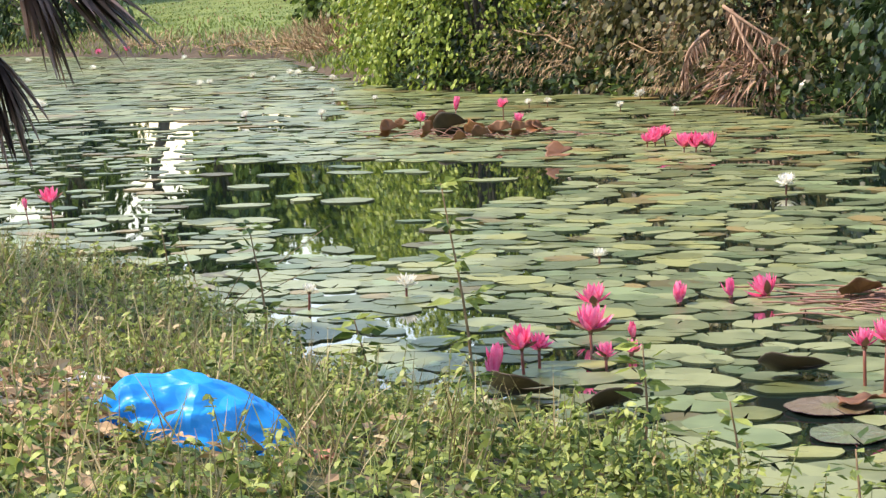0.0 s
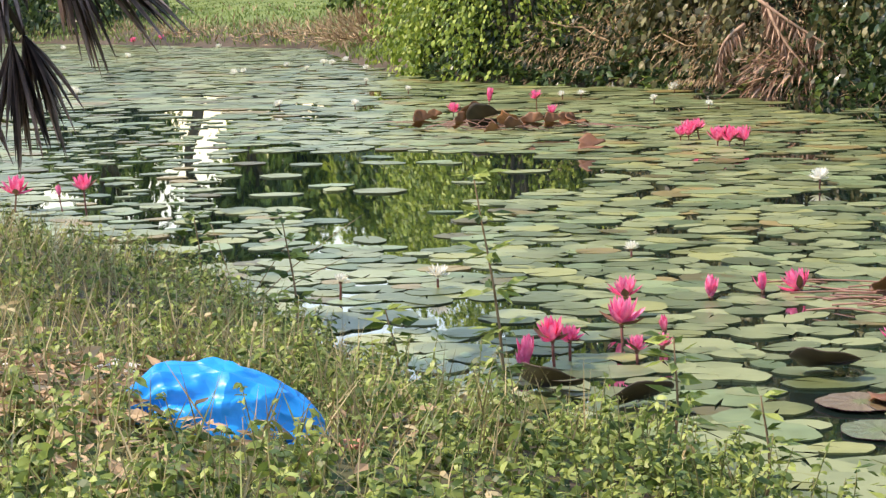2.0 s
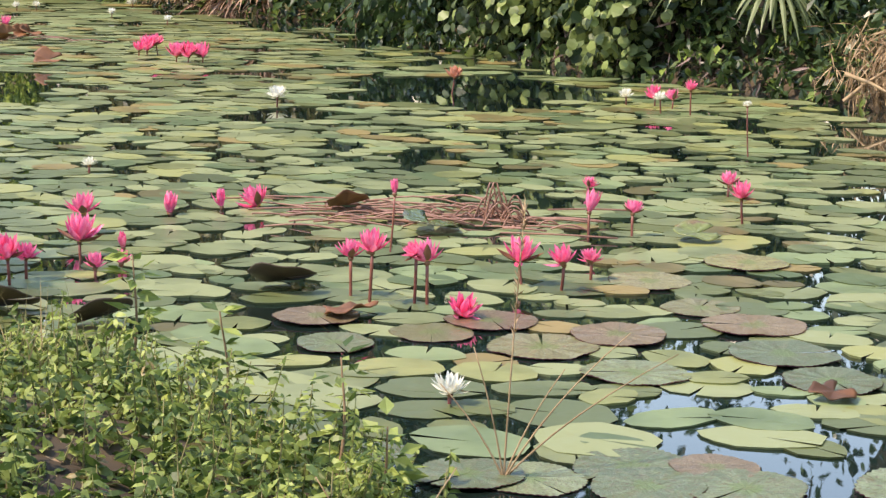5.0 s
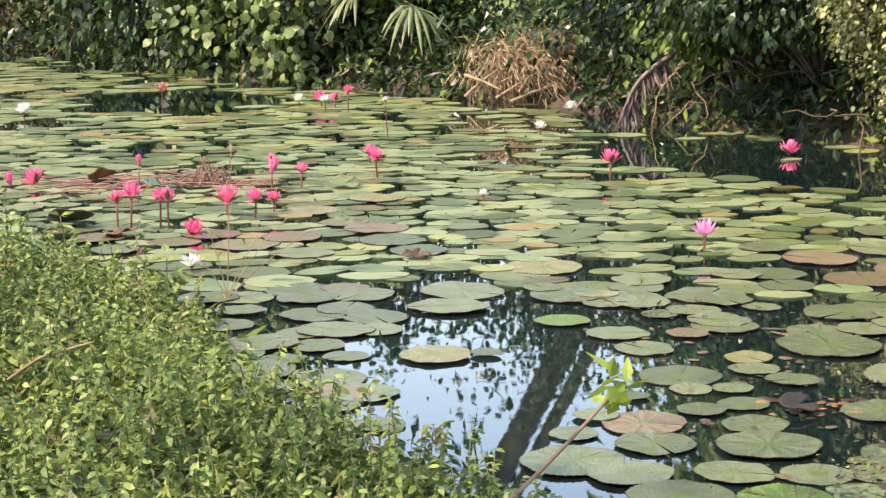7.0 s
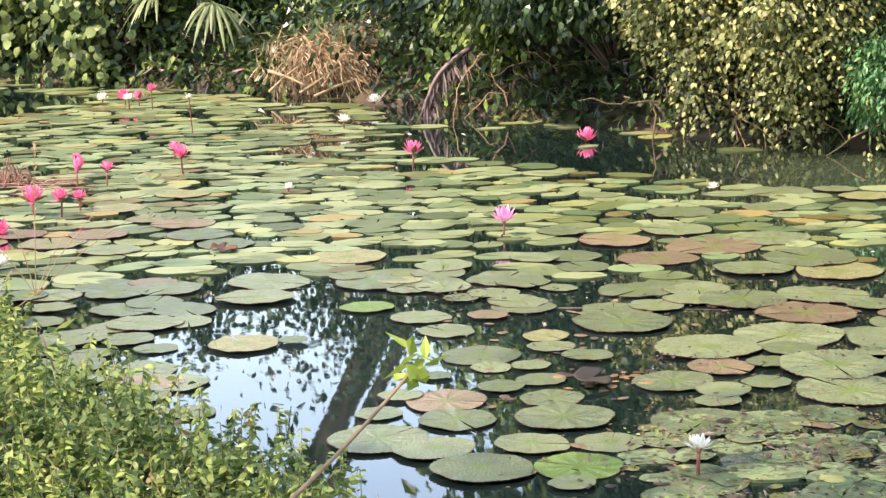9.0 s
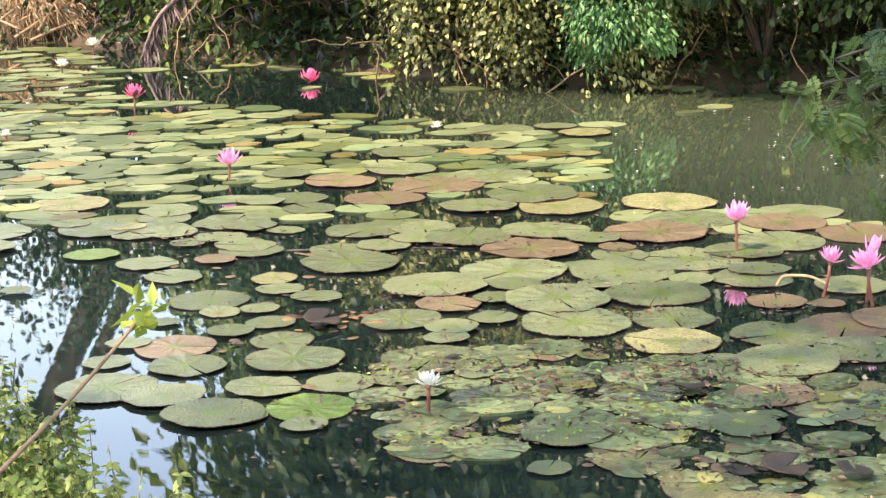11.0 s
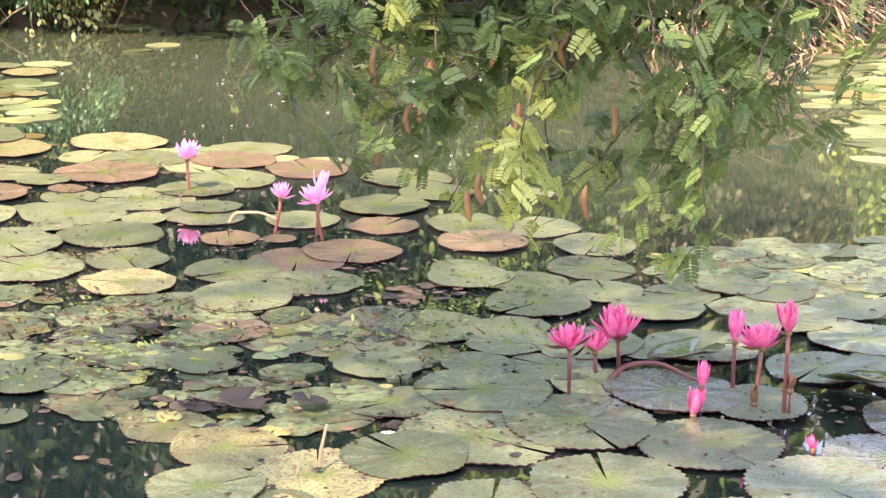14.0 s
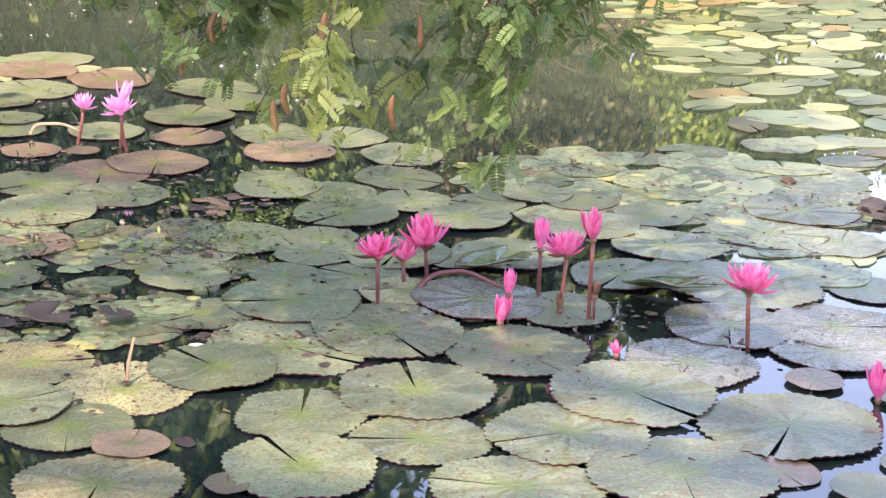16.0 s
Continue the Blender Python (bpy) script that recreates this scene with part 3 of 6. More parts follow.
PADS_F = [(0.73, 8.39, 0.28, 'g'), (0.74, 8.74, 0.27, 'g'), (0.94, 8.19, 0.24, 'g'), (0.57, 6.11, 0.28, 'g'), (0.46, 5.76, 0.27, 'g'), (0.29, 5.91, 0.35, 'g'), (0.59, 5.52, 0.33, 'g'), (0.36, 8.01, 0.24, 'l'), (0.03, 7.40, 0.13, 'g'), (0.55, 6.72, 0.12, 'g'), (0.77, 6.83, 0.17, 'g'), (0.92, 6.82, 0.15, 'g'), (0.93, 6.34, 0.24, 'g'), (0.77, 6.52, 0.18, 'g'), (0.93, 6.61, 0.19, 'g'), (0.40, 6.45, 0.16, 'g'), (0.31, 6.23, 0.17, 'g')]
PADS_G = [(-0.13, 8.31, 0.36, 'g'), (-0.44, 8.10, 0.30, 'g'), (-0.17, 7.37, 0.30, 'y'), (-0.65, 7.56, 0.23, 'g'), (-0.96, 7.41, 0.25, 'g'), (0.69, 8.49, 0.29, 'g'), (1.04, 8.55, 0.37, 'g'), (0.78, 8.91, 0.30, 'g'), (0.33, 9.28, 0.40, 'y'), (-0.07, 8.66, 0.40, 'g'), (-0.72, 8.16, 0.30, 'g')]
PADS_H = [(-1.62, 10.09, 0.30, 'o'), (-1.45, 10.30, 0.32, 'r'), (-1.23, 9.98, 0.38, 'o'), (-1.00, 10.2, 0.34, 'r'), (-0.75, 10.72, 0.30, 'o'), (-0.55, 10.46, 0.36, 'r'), (-0.97, 11.16, 0.34, 'o'), (-0.61, 11.62, 0.36, 'y'), (-1.9, 9.85, 0.28, 'g'), (-2.05, 10.2, 0.30, 'r'), (-0.9, 9.7, 0.34, 'g'), (-0.45, 10.05, 0.36, 'g'), (-0.3, 9.75, 0.33, 'g')]
PADS = PADS_H + PADS_A + PADS_B + PADS_C + PADS_D + PADS_E + PADS_F + PADS_G
OPEN_WATER = [
    (0.05, ((-9.94, 18.35), (-7.58, 18.80), (-6.25, 18.16), (-5.53, 16.37), (-6.06, 15.43), (-5.10, 13.17), (-6.06, 13.20), (-7.02, 14.63), (-7.65, 14.84))),
    (0.58, ((-16.54, 23.68), (-13.55, 23.59), (-9.62, 17.85), (-6.39, 12.90), (-7.52, 13.67), (-9.17, 14.60))),
    (0.06, ((-3.9, 18.9), (-2.9, 19.5), (-1.7, 18.6), (-1.9, 17.3), (-2.6, 16.9), (-3.6, 17.2))),
    (0.25, ((-9.0, 27.0), (-7.3, 26.4), (-5.0, 24.2), (-4.1, 22.0), (-2.4, 20.4), (-1.4, 19.2), (-2.2, 19.3), (-4.3, 20.9), (-5.6, 23.2))),
    (0.00, ((-0.32, 9.20), (0.23, 9.12), (0.58, 8.25), (0.45, 6.79), (0.29, 5.91), (-0.04, 5.27), (-0.34, 5.34), (-0.25, 6.47))),
    (0.05, ((0.59, 8.38), (1.29, 8.18), (1.86, 7.90), (1.92, 7.19), (1.40, 6.92), (1.12, 7.09), (0.50, 7.25))),
    (0.00, ((3.64, 10.69), (2.90, 9.98), (3.09, 8.83), (3.82, 7.84), (5.03, 7.45), (7.35, 10.94), (2.64, 14.37), (2.94, 11.69))),
    (0.00, ((2.99, 8.80), (4.06, 11.91), (8.19, 9.21), (6.28, 7.02), (6.00, 6.23), (5.68, 5.48), (5.17, 4.97), (4.69, 5.20), (4.10, 5.59), (4.35, 6.34), (3.87, 7.48))),
    (0.00, ((0.46, 5.55), (0.74, 5.34), (1.52, 4.88), (1.55, 4.47), (0.38, 4.81))),
    (0.08, ((1.30, 15.83), (3.48, 11.75), (3.80, 12.86), (3.08, 15.94), (2.48, 16.55), (1.25, 16.46))),
    (0.30, ((-0.28, 18.34), (0.26, 18.54), (0.14, 15.75), (-0.29, 16.50))),
]
MAT_AREA = ((0.96, 5.53), (1.25, 6.04), (1.78, 6.05), (2.31, 5.59), (2.94, 5.17), (2.85, 4.67), (1.88, 4.18), (1.74, 4.53), (1.43, 4.92), (1.02, 4.98))
LITTER_AREA = ((4.08, 5.48), (4.59, 5.26), (4.78, 4.63), (4.51, 4.27), (4.16, 4.54), (4.05, 5.20))
RIGHT_AREA = ((3.35, 5.06), (4.28, 4.99), (4.94, 4.64), (5.36, 4.41), (4.56, 3.72), (4.20, 3.92), (4.01, 4.24), (3.49, 4.61))
FAR_RIGHT_AREA = ((8.33, 9.32), (10.18, 8.60), (5.71, 4.72), (5.50, 4.94), (5.74, 5.50), (5.74, 5.88))
PLACED = []


def lily_pad(x, y, size, kind, low=False):
    i = len(PLACED)
    size *= 1.0 if x > 1.8 and y < 6 else 0.95
    m = Matrix.LocRotScale((x, y, 0.002 + 0.0003 * (i % 9) if low else 0.006 + 0.0008 * (i * 7 % 13)), Euler((rng.normal() * 0.008, rng.normal() * 0.008, rng.uniform(0, 6.28))), (size, size * rng.uniform(0.94, 1.04), size))
    ob = put("lily_pad", PAD_MESHES[kind][int(rng.integers(4))], None, "", m)
    tagged(ob, WORDS[kind], "lily pad", "floating lily pads")
    PLACED.append((x, y, size))


for x, y, size, kind in PADS:
    lily_pad(x, y, size, kind)


FILLED = ((0.85, ((-0.61, 11.33), (1.82, 11.55), (3.61, 10.75), (2.83, 8.33), (3.50, 7.86), (2.74, 6.13), (1.50, 6.81), (1.00, 8.03), (-0.50, 8.83))), (1.0, ((-2.52, 12.85), (1.32, 12.25), (1.10, 10.19), (0.51, 8.36), (-0.26, 9.48), (-0.40, 7.32), (-1.50, 7.44))), (0.5, ((0.51, 7.98), (2.56, 8.96), (1.62, 5.61), (0.29, 5.74))))


def pads_wanted(x, y):
    """How densely pads cover the water at a spot."""
    dist = np.hypot(x, y)
    want = np.full(x.shape, 0.95)
    holes = np.sin(1.9 * x + 1.3 * np.sin(1.1 * y)) * np.sin(1.5 * y + 1.7 * np.sin(0.8 * x)) + 0.35 * np.sin(4.7 * x - 3.1 * y)
    want = np.where(holes > 0.72, 0.4, want)
    right = np.degrees(np.arctan2(x, y)) > 33
    close = (dist < 7.6) & (np.degrees(np.arctan2(x, y)) > -3)
    want = np.where(close, np.where(right & (dist > 3.6) & (dist < 6.2), 0.6, 0.04), want)
    want = np.where((dist >= 7.6) & (dist < 10.5) & (x > 0.3), 0.35, want)
    for share, polygon in OPEN_WATER:
        want = np.where(inside(x, y, polygon), np.minimum(want, share), want)
    for polygon in (RIGHT_AREA, FAR_RIGHT_AREA):
        want = np.where(inside(x, y, polygon), 0.95, want)
    want = np.where((dist >= 10.5) & (x > 0.2) & (y > 9), 0.6, want)
    for share, polygon in OPEN_WATER:
        want = np.where(inside(x, y, polygon), np.minimum(want, share), want)
    for polygon in (RIGHT_AREA, FAR_RIGHT_AREA):
        want = np.where(inside(x, y, polygon), 0.95, want)
    shore = edge_distance(x, y, POND)
    want = np.where((shore < 2.0) & (x > 0.9) & (y > 9.5) & (x < 8.5), 0.05, want)
    for share, polygon in FILLED:
        want = np.where(inside(x, y, polygon), share, want)
    want = np.where(shore < 0.25, 0.2, want)
    return np.where(inside(x, y, POND), want, 0)


def scatter_pads():
    spots = []
    for step, lo, hi in ((0.235, 0, 9.5), (0.19, 9.5, 16), (0.215, 16, 25), (0.36, 25, 66)):
        reach = hi if hi < 30 else 60
        gx, gy = np.meshgrid(np.arange(-reach, min(reach, 16), step), np.arange(1, reach + 2, step))
        gx = gx + rng.uniform(-0.42, 0.42, gx.shape) * step
        gy = gy + rng.uniform(-0.42, 0.42, gy.shape) * step
        d = np.hypot(gx, gy)
        az = np.degrees(np.arctan2(gx, gy))
        keep = (d >= lo) & (d < hi) & (az > -58) & (az < 58) & (rng.uniform(size=gx.shape) < pads_wanted(gx, gy))
        size = rng.uniform(0.7, 1.4, gx.shape) * step * (1.04 if hi < 10 else 1.18 if hi < 17 else 1.3)
        size = np.where(inside(gx, gy, OPEN_WATER[1][1]), size * 0.7, size)
        spots += list(zip(gx[keep], gy[keep], size[keep]))
    placed = np.array(PLACED)
    out = []
    for x, y, s in spots:
        if np.min(np.hypot(placed[:, 0] - x, placed[:, 1] - y) - 0.32 * (placed[:, 2] + s)) > 0:
            out.append((x, y, s))
    out.sort(key=lambda q: min(math.hypot(q[0], q[1]), math.hypot(q[0] + 0.5, q[1] - 4.05) + 0.8))
    return out


SPOTS = scatter_pads()
for x, y, s in SPOTS[:100]:
    lily_pad(x, y, s, "g" if rng.uniform() < 0.87 else ("r" if rng.uniform() < 0.6 else "y"))

# smaller pads pushed together under the large ones
CROWDED = ((4.16, 5.49), (5.01, 5.17), (5.91, 5.06), (4.21, 3.53), (4.17, 3.94), (3.93, 4.72))
CRAMMED = []
while len(CRAMMED) < 75:
    x, y = rng.uniform(2.5, 7.0), rng.uniform(3.0, 8.0)
    if inside(x, y, CROWDED):
        CRAMMED.append((x, y, rng.uniform(0.2, 0.34)))


TORN = []
while len(TORN) < 75:
    x, y = rng.uniform(0.9, 3.0), rng.uniform(4.1, 6.1)
    if inside(x, y, MAT_AREA):
        TORN.append((x, y, 0.11 + 0.19 * rng.uniform() ** 1.5))
TORN.sort(key=lambda q: -q[2])
for x, y, size in TORN[:25]:
    lily_pad(x, y, size, ("g", "g", "d", "g", "y", "o")[int(rng.integers(6))], True)


def joined_pads(spots, sides, material_, label):
    """Many pads as one mesh: notched many-sided leaves with a turned-down rim."""
    s = np.array(spots)
    count = len(s)
    ang = np.linspace(0.07, 2 * np.pi - 0.07, sides)[None] + rng.uniform(0, 6.28, (count, 1))
    rad = s[:, 2:3] / 2 * (1 + 0.06 * np.sin(2 * ang + rng.uniform(0, 6, (count, 1))) + 0.05 * np.sin(5 * ang + rng.uniform(0, 6, (count, 1))))
    tilt = rng.normal(size=(count, 2)) * 0.008
    flat, turn = rng.uniform(0.62, 0.95, (count, 1)), rng.normal(size=(count, 1)) * 0.5
    cx, cy = rad * np.cos(ang) * 1.08, rad * np.sin(ang) * flat
    px, py = cx * np.cos(turn) - cy * np.sin(turn), cx * np.sin(turn) + cy * np.cos(turn)
    z0 = 0.003 + rng.uniform(0, 0.006, (count, 1))
    pz = z0 + px * tilt[:, :1] + py * tilt[:, 1:] + rng.uniform(0, 0.002, px.shape)
    x, y = s[:, :1], s[:, 1:2]
    top = np.stack([x + px, y + py, np.maximum(pz, 0.003)], -1)
    low = np.stack([x + px * 0.93, y + py * 0.93, np.full_like(pz, -0.004)], -1)
    mid = np.stack([x, y, z0], -1)
    v = np.concatenate([mid, top, low], 1).reshape(-1, 3)
    b = np.arange(count)[:, None, None] * (1 + 2 * sides)
    one = []
    for i in range(sides - 1):
        one += [(0, 1 + i, 2 + i), (1 + i, 1 + sides + i, 2 + sides + i), (1 + i, 2 + sides + i, 2 + i)]
    t = (b + np.array(one)[None]).reshape(-1, 3)
    tagged(put("lily_pads", tri_mesh("lily_pads", v, t, material_)), label, "lily pads", kind="stuff")


joined_pads(SPOTS[100:], 15, PAD_FAR, "dense carpet of green lily pads covering the pond")
joined_pads(CRAMMED + TORN[25:], 27, PAD_BITS, "small green lily pads crammed between larger ones")


POND_NEAR = ((0.6, 5.0), (0.6, 8.5), (3.0, 8.6), (3.7, 6.6), (4.2, 5.5), (5.0, 4.6), (5.2, 3.6), (2.5, 3.0))


def pad_bits(name, polygon, count, lo, hi, label, material_, base=0.0):
    """Small torn and rotting leaves packed between the pads."""
    p = np.array(polygon)
    got = []
    while len(got) < count:
        x, y = rng.uniform(p[:, 0].min(), p[:, 0].max()), rng.uniform(p[:, 1].min(), p[:, 1].max())
        if inside(x, y, polygon):
            got.append((x, y))
    sides = 16 if hi > 0.1 else 9
    vs, ts = [], []
    for x, y in got:
        b, r = len(vs), (lo + (hi - lo) * rng.uniform() ** 1.8) / 2
        z, a0 = base + rng.uniform(0.002, 0.008), rng.uniform(0, 6.28)
        tx, ty = rng.normal(size=2) * 0.03
        thin, turn = rng.uniform(0.45, 1.0), rng.uniform(0, 6.28)
        if hi > 0.1:
            thin = 0.6 + 0.4 * thin
        vs.append((x, y, z + 0.004))
        for k in range(sides):
            a, q = a0 + k * 6.1 / (sides - 1), r * (1 + 0.10 * math.sin(2 * k * 6.1 / (sides - 1) + turn) + 0.07 * math.sin(5 * k * 6.1 / (sides - 1) + a0)) * rng.uniform(0.95, 1.05)
            dx, dy = q * math.cos(a), q * math.sin(a) * thin
            dx, dy = dx * math.cos(turn) - dy * math.sin(turn), dx * math.sin(turn) + dy * math.cos(turn)
            vs.append((x + dx, y + dy, max(0.003, z + dx * tx + dy * ty)))
        ts += [(b, b + 1 + k, b + 2 + k) for k in range(sides - 1)]
    tagged(put(name, tri_mesh(name, vs, ts, material_)), label, "plant debris", kind="stuff")


pad_bits("torn_leaves", MAT_AREA, 110, 0.05, 0.16, "mat of small torn green lily leaves on the water", PAD_BITS)
pad_bits("rotting_leaves", MAT_AREA, 70, 0.02, 0.10, "brown rotting scraps of lily leaf on the water", BITS_BROWN)
pad_bits("yellow_scraps", MAT_AREA, 60, 0.04, 0.12, "yellowed scraps of lily leaf on the water", BITS_YELLOW)
pad_bits("leaf_litter", LITTER_AREA, 40, 0.04, 0.14, "yellowed leaf scraps lodged among the lily pads", BITS_YELLOW)
pad_bits("pond_debris", POND_NEAR, 420, 0.015, 0.07, "scattered small brown leaf debris on the water", BITS_BROWN)

pad_bits("leaf_crumbs", POND_NEAR, 900, 0.006, 0.024, "dark brown leaf crumbs scattered over pads and water", CRUMB, 0.012)
pad_bits("leaf_crumbs", MAT_AREA, 260, 0.006, 0.03, "dark brown leaf crumbs on the small lily pads", CRUMB, 0.014)

pad_bits("floating_fluff", ((2.6, 8.2), (4.2, 12.0), (7.2, 10.6), (5.4, 6.8), (4.0, 6.6)), 80, 0.006, 0.02, "pale specks of fluff floating on open water", LITTER_WHITE)


def water_weed(polygon, count, patches, material_, label, lo, hi):
    """Fine floating weed gathered in patches between the pads."""
    p = np.array(polygon)
    mids = []
    while len(mids) < patches:
        x, y = rng.uniform(p[:, 0].min(), p[:, 0].max()), rng.uniform(p[:, 1].min(), p[:, 1].max())
        if inside(x, y, polygon):
            mids.append((x, y))
    c = np.array(mids)[rng.integers(patches, size=count)] + rng.normal(size=(count, 2)) * np.array([0.10, 0.06])
    at = np.concatenate([c, rng.uniform(0.003, 0.022, (count, 1))], 1)
    way = np.concatenate([rng.normal(size=(count, 2)), rng.uniform(-0.1, 0.35, (count, 1))], 1)
    ln = rng.uniform(lo, hi, count)
    tagged(put("water_weed", leaves("water_weed", at, way, ln, ln * 0.4, material_)), label, "water weed", kind="stuff")


water_weed(MAT_AREA, 450, 10, YOUNG_LEAF, "yellow-green water weed floating between torn leaves", 0.012, 0.035)
water_weed(MAT_AREA, 800, 16, BITS_BROWN, "brown rotting weed caught between torn leaves", 0.012, 0.04)
water_weed(((2.5, 4.7), (3.4, 4.7), (3.5, 5.6), (2.7, 5.7)), 900, 12, LEAF_GREEN, "green feathery water weed between the lily pads", 0.012, 0.03)
water_weed(POND_NEAR, 1300, 30, BITS_BROWN, "brown stalk crumbs drifting between the lily pads", 0.012, 0.035)


# water lilies
def petal_mesh(name, material_, wide):
    """A cupped pointed petal along +z, 1 long, its hollow side towards +x."""
    vs, ts = [], []
    rows_ = 6
    for i in range(rows_):
        f = i / (rows_ - 1)
        w = wide * (math.sin(math.pi * (0.12 + 0.86 * f) ** 0.9) * 0.95 + 0.03)
        for s in (-1, -0.5, 0, 0.5, 1):
            vs.append((0.10 * math.sin(f * math.pi) * -1 + abs(s) ** 2 * w * 0.55, s * w, f))
    for i in range(rows_ - 1):
        for j in range(4):
            k = i * 5 + j
            ts += [(k, k + 1, k + 6), (k, k + 6, k + 5)]
    return tri_mesh(name, vs, ts, material_, True)


PETALS = {"p": petal_mesh("petal", PETAL_PINK, 0.165), "l": petal_mesh("petal", PETAL_PALE, 0.165), "w": petal_mesh("petal", PETAL_WHITE, 0.15), "r": petal_mesh("petal", PETAL_RUST, 0.19)}
SEPALS = petal_mesh("sepal", SEPAL, 0.2)
BLOOM_WORDS = {"p": "bright pink", "l": "pale pink", "w": "creamy white", "r": "fading rust-coloured"}
STATE_WORDS = {"o": "water lily in full bloom on a bare stalk", "h": "half-open water lily on a bare stalk", "c": "closed water lily bud above the pond", "b": "water lily bud with brown sepals on its stalk"}


def stamen_mesh():
    at = np.stack([np.cos(np.arange(26) * 2.4) * 0.10, np.sin(np.arange(26) * 2.4) * 0.10, np.zeros(26)], 1)
    way = at * 2.0 + np.array([0, 0, 0.55])
    return leaves("stamen", at, way, 0.4, 0.05, STAMEN)


STAMENS = stamen_mesh()


def water_lily(x, y, high, wide, code):
    state, hue = code
    root = put("water_lily", None, None, "", pose(x, y, 0, 0, 0, rng.uniform(0, 360)))
    tagged(root, BLOOM_WORDS[hue] + " " + STATE_WORDS[state] if state != "b" else STATE_WORDS[state], "water lily", "water lilies")
    # petal rings: count, tilt from upright, length
    rings = {"o": ((8, 54, 1.0), (8, 38, 1.0), (7, 24, 0.95), (5, 10, 0.85)), "h": ((6, 38, 1.0), (7, 24, 1.02), (6, 11, 0.96)), "c": ((5, 13, 1.0), (5, 5, 1.0)), "b": ((4, 7, 1.0),)}[state]
    length = min(0.16, wide * {"o": 0.62, "h": 0.95, "c": 1.4, "b": 1.6}[state])
    rise = length * {"o": 0.35, "h": 0.55, "c": 0.5, "b": 0.5}[state]
    head = max(0.012, high - rise)
    lean = rng.normal(size=2) * 0.03 * min(1, high * 6)
    if state == "c" and high < 0.07:
        lean = rng.normal(size=2) * 0.02
    f = np.linspace(0, 1, 6)[:, None]
    bend = np.array([lean[0], lean[1], 0]) * (1 - f) ** 1.5
    line = f * np.array([0, 0, head + 0.15]) + np.array([0, 0, -0.15]) + bend
    bloom = put("bloom", tubes("bloom", [(np.array([(0, 0, head - 0.012), (0, 0, head - 0.004), (0, 0, head + 0.006)]), np.array([0.006, 0.011, 0.009]))], SEPAL, 8), root, "flower head")
    put("stem", tubes("stem", [(line, 0.0062 if wide > 0.06 else 0.0045)], STEM, 7), root)
    top = Matrix.Translation((0, 0, head)) @ Euler((rng.normal() * 0.18, rng.normal() * 0.18, 0)).to_matrix().to_4x4()
    for n_, (count, tilt, part_) in enumerate(rings):
        for i in range(count):
            turn = 6.2832 * (i + 0.5 * n_ + rng.normal() * 0.08) / count
            t_ = radians(tilt + rng.normal() * 6)
            m = top @ Matrix.Rotation(turn, 4, "Z") @ Matrix.Translation((-0.04 * length, 0, 0)) @ Matrix.Rotation(-t_, 4, "Y") @ Matrix.Diagonal((length * part_ * rng.uniform(0.93, 1.05),) * 3 + (1,))
            put("sepal" if state == "b" else "petal", SEPALS if state == "b" else PETALS[hue], bloom, "", m)
    if state in "oh":
        for i in range(4):
            m = top @ Matrix.Rotation(1.571 * i + 0.3, 4, "Z") @ Matrix.Rotation(-radians(74 if state == "o" else 58 + rng.normal() * 8), 4, "Y") @ Matrix.Diagonal((length * 0.96,) * 3 + (1,))
            put("sepal", SEPALS if hue == "p" and i % 2 else PETALS[hue], bloom, "", m)
        tagged(put("stamen", STAMENS, bloom, "", top @ Matrix.Diagonal((length, length, length, 1))), "yellow stamens", kind="stuff")


LILIES_A = [(2.90, 4.18, 0.18, 0.127, 'op'), (3.09, 4.32, 0.11, 0.071, 'hp'), (3.18, 4.33, 0.16, 0.116, 'hp'), (3.36, 4.01, 0.20, 0.067, 'cp'), (3.35, 3.88, 0.20, 0.139, 'op'), (3.34, 3.76, 0.30, 0.070, 'cp'), (3.15, 3.89, 0.12, 0.054, 'cp'), (3.11, 3.87, 0.02, 0.057, 'cp'), (3.55, 3.35, 0.21, 0.162, 'op'), (3.22, 3.50, 0.02, 0.033, 'cp'), (3.58, 2.90, 0.02, 0.072, 'cp'), (3.04, 6.37, 0.17, 0.069, 'hl'), (3.14, 6.24, 0.22, 0.064, 'cl'), (3.10, 6.18, 0.18, 0.127, 'ol'), (3.31, 3.85, 0.05, 0.036, 'bp'), (3.35, 3.75, 0.11, 0.032, 'bp')]
LILIES_B = [(3.00, 7.20, 0.19, 0.092, 'hl'), (1.23, 5.35, 0.11, 0.086, 'ow'), (2.28, 13.67, 0.06, 0.116, 'hp'), (2.64, 11.11, 0.02, 0.069, 'ow')]
LILIES_C = [(0.91, 12.59, 0.15, 0.106, 'hp'), (1.18, 9.73, 0.13, 0.096, 'hl'), (0.53, 15.03, 0.03, 0.098, 'ow'), (0.86, 16.59, 0.03, 0.119, 'ow'), (0.05, 11.55, 0.05, 0.069, 'ow')]
LILIES_D = [(-0.74, 13.36, 0.11, 0.081, 'hp'), (-1.45, 13.42, 0.05, 0.065, 'hp')]
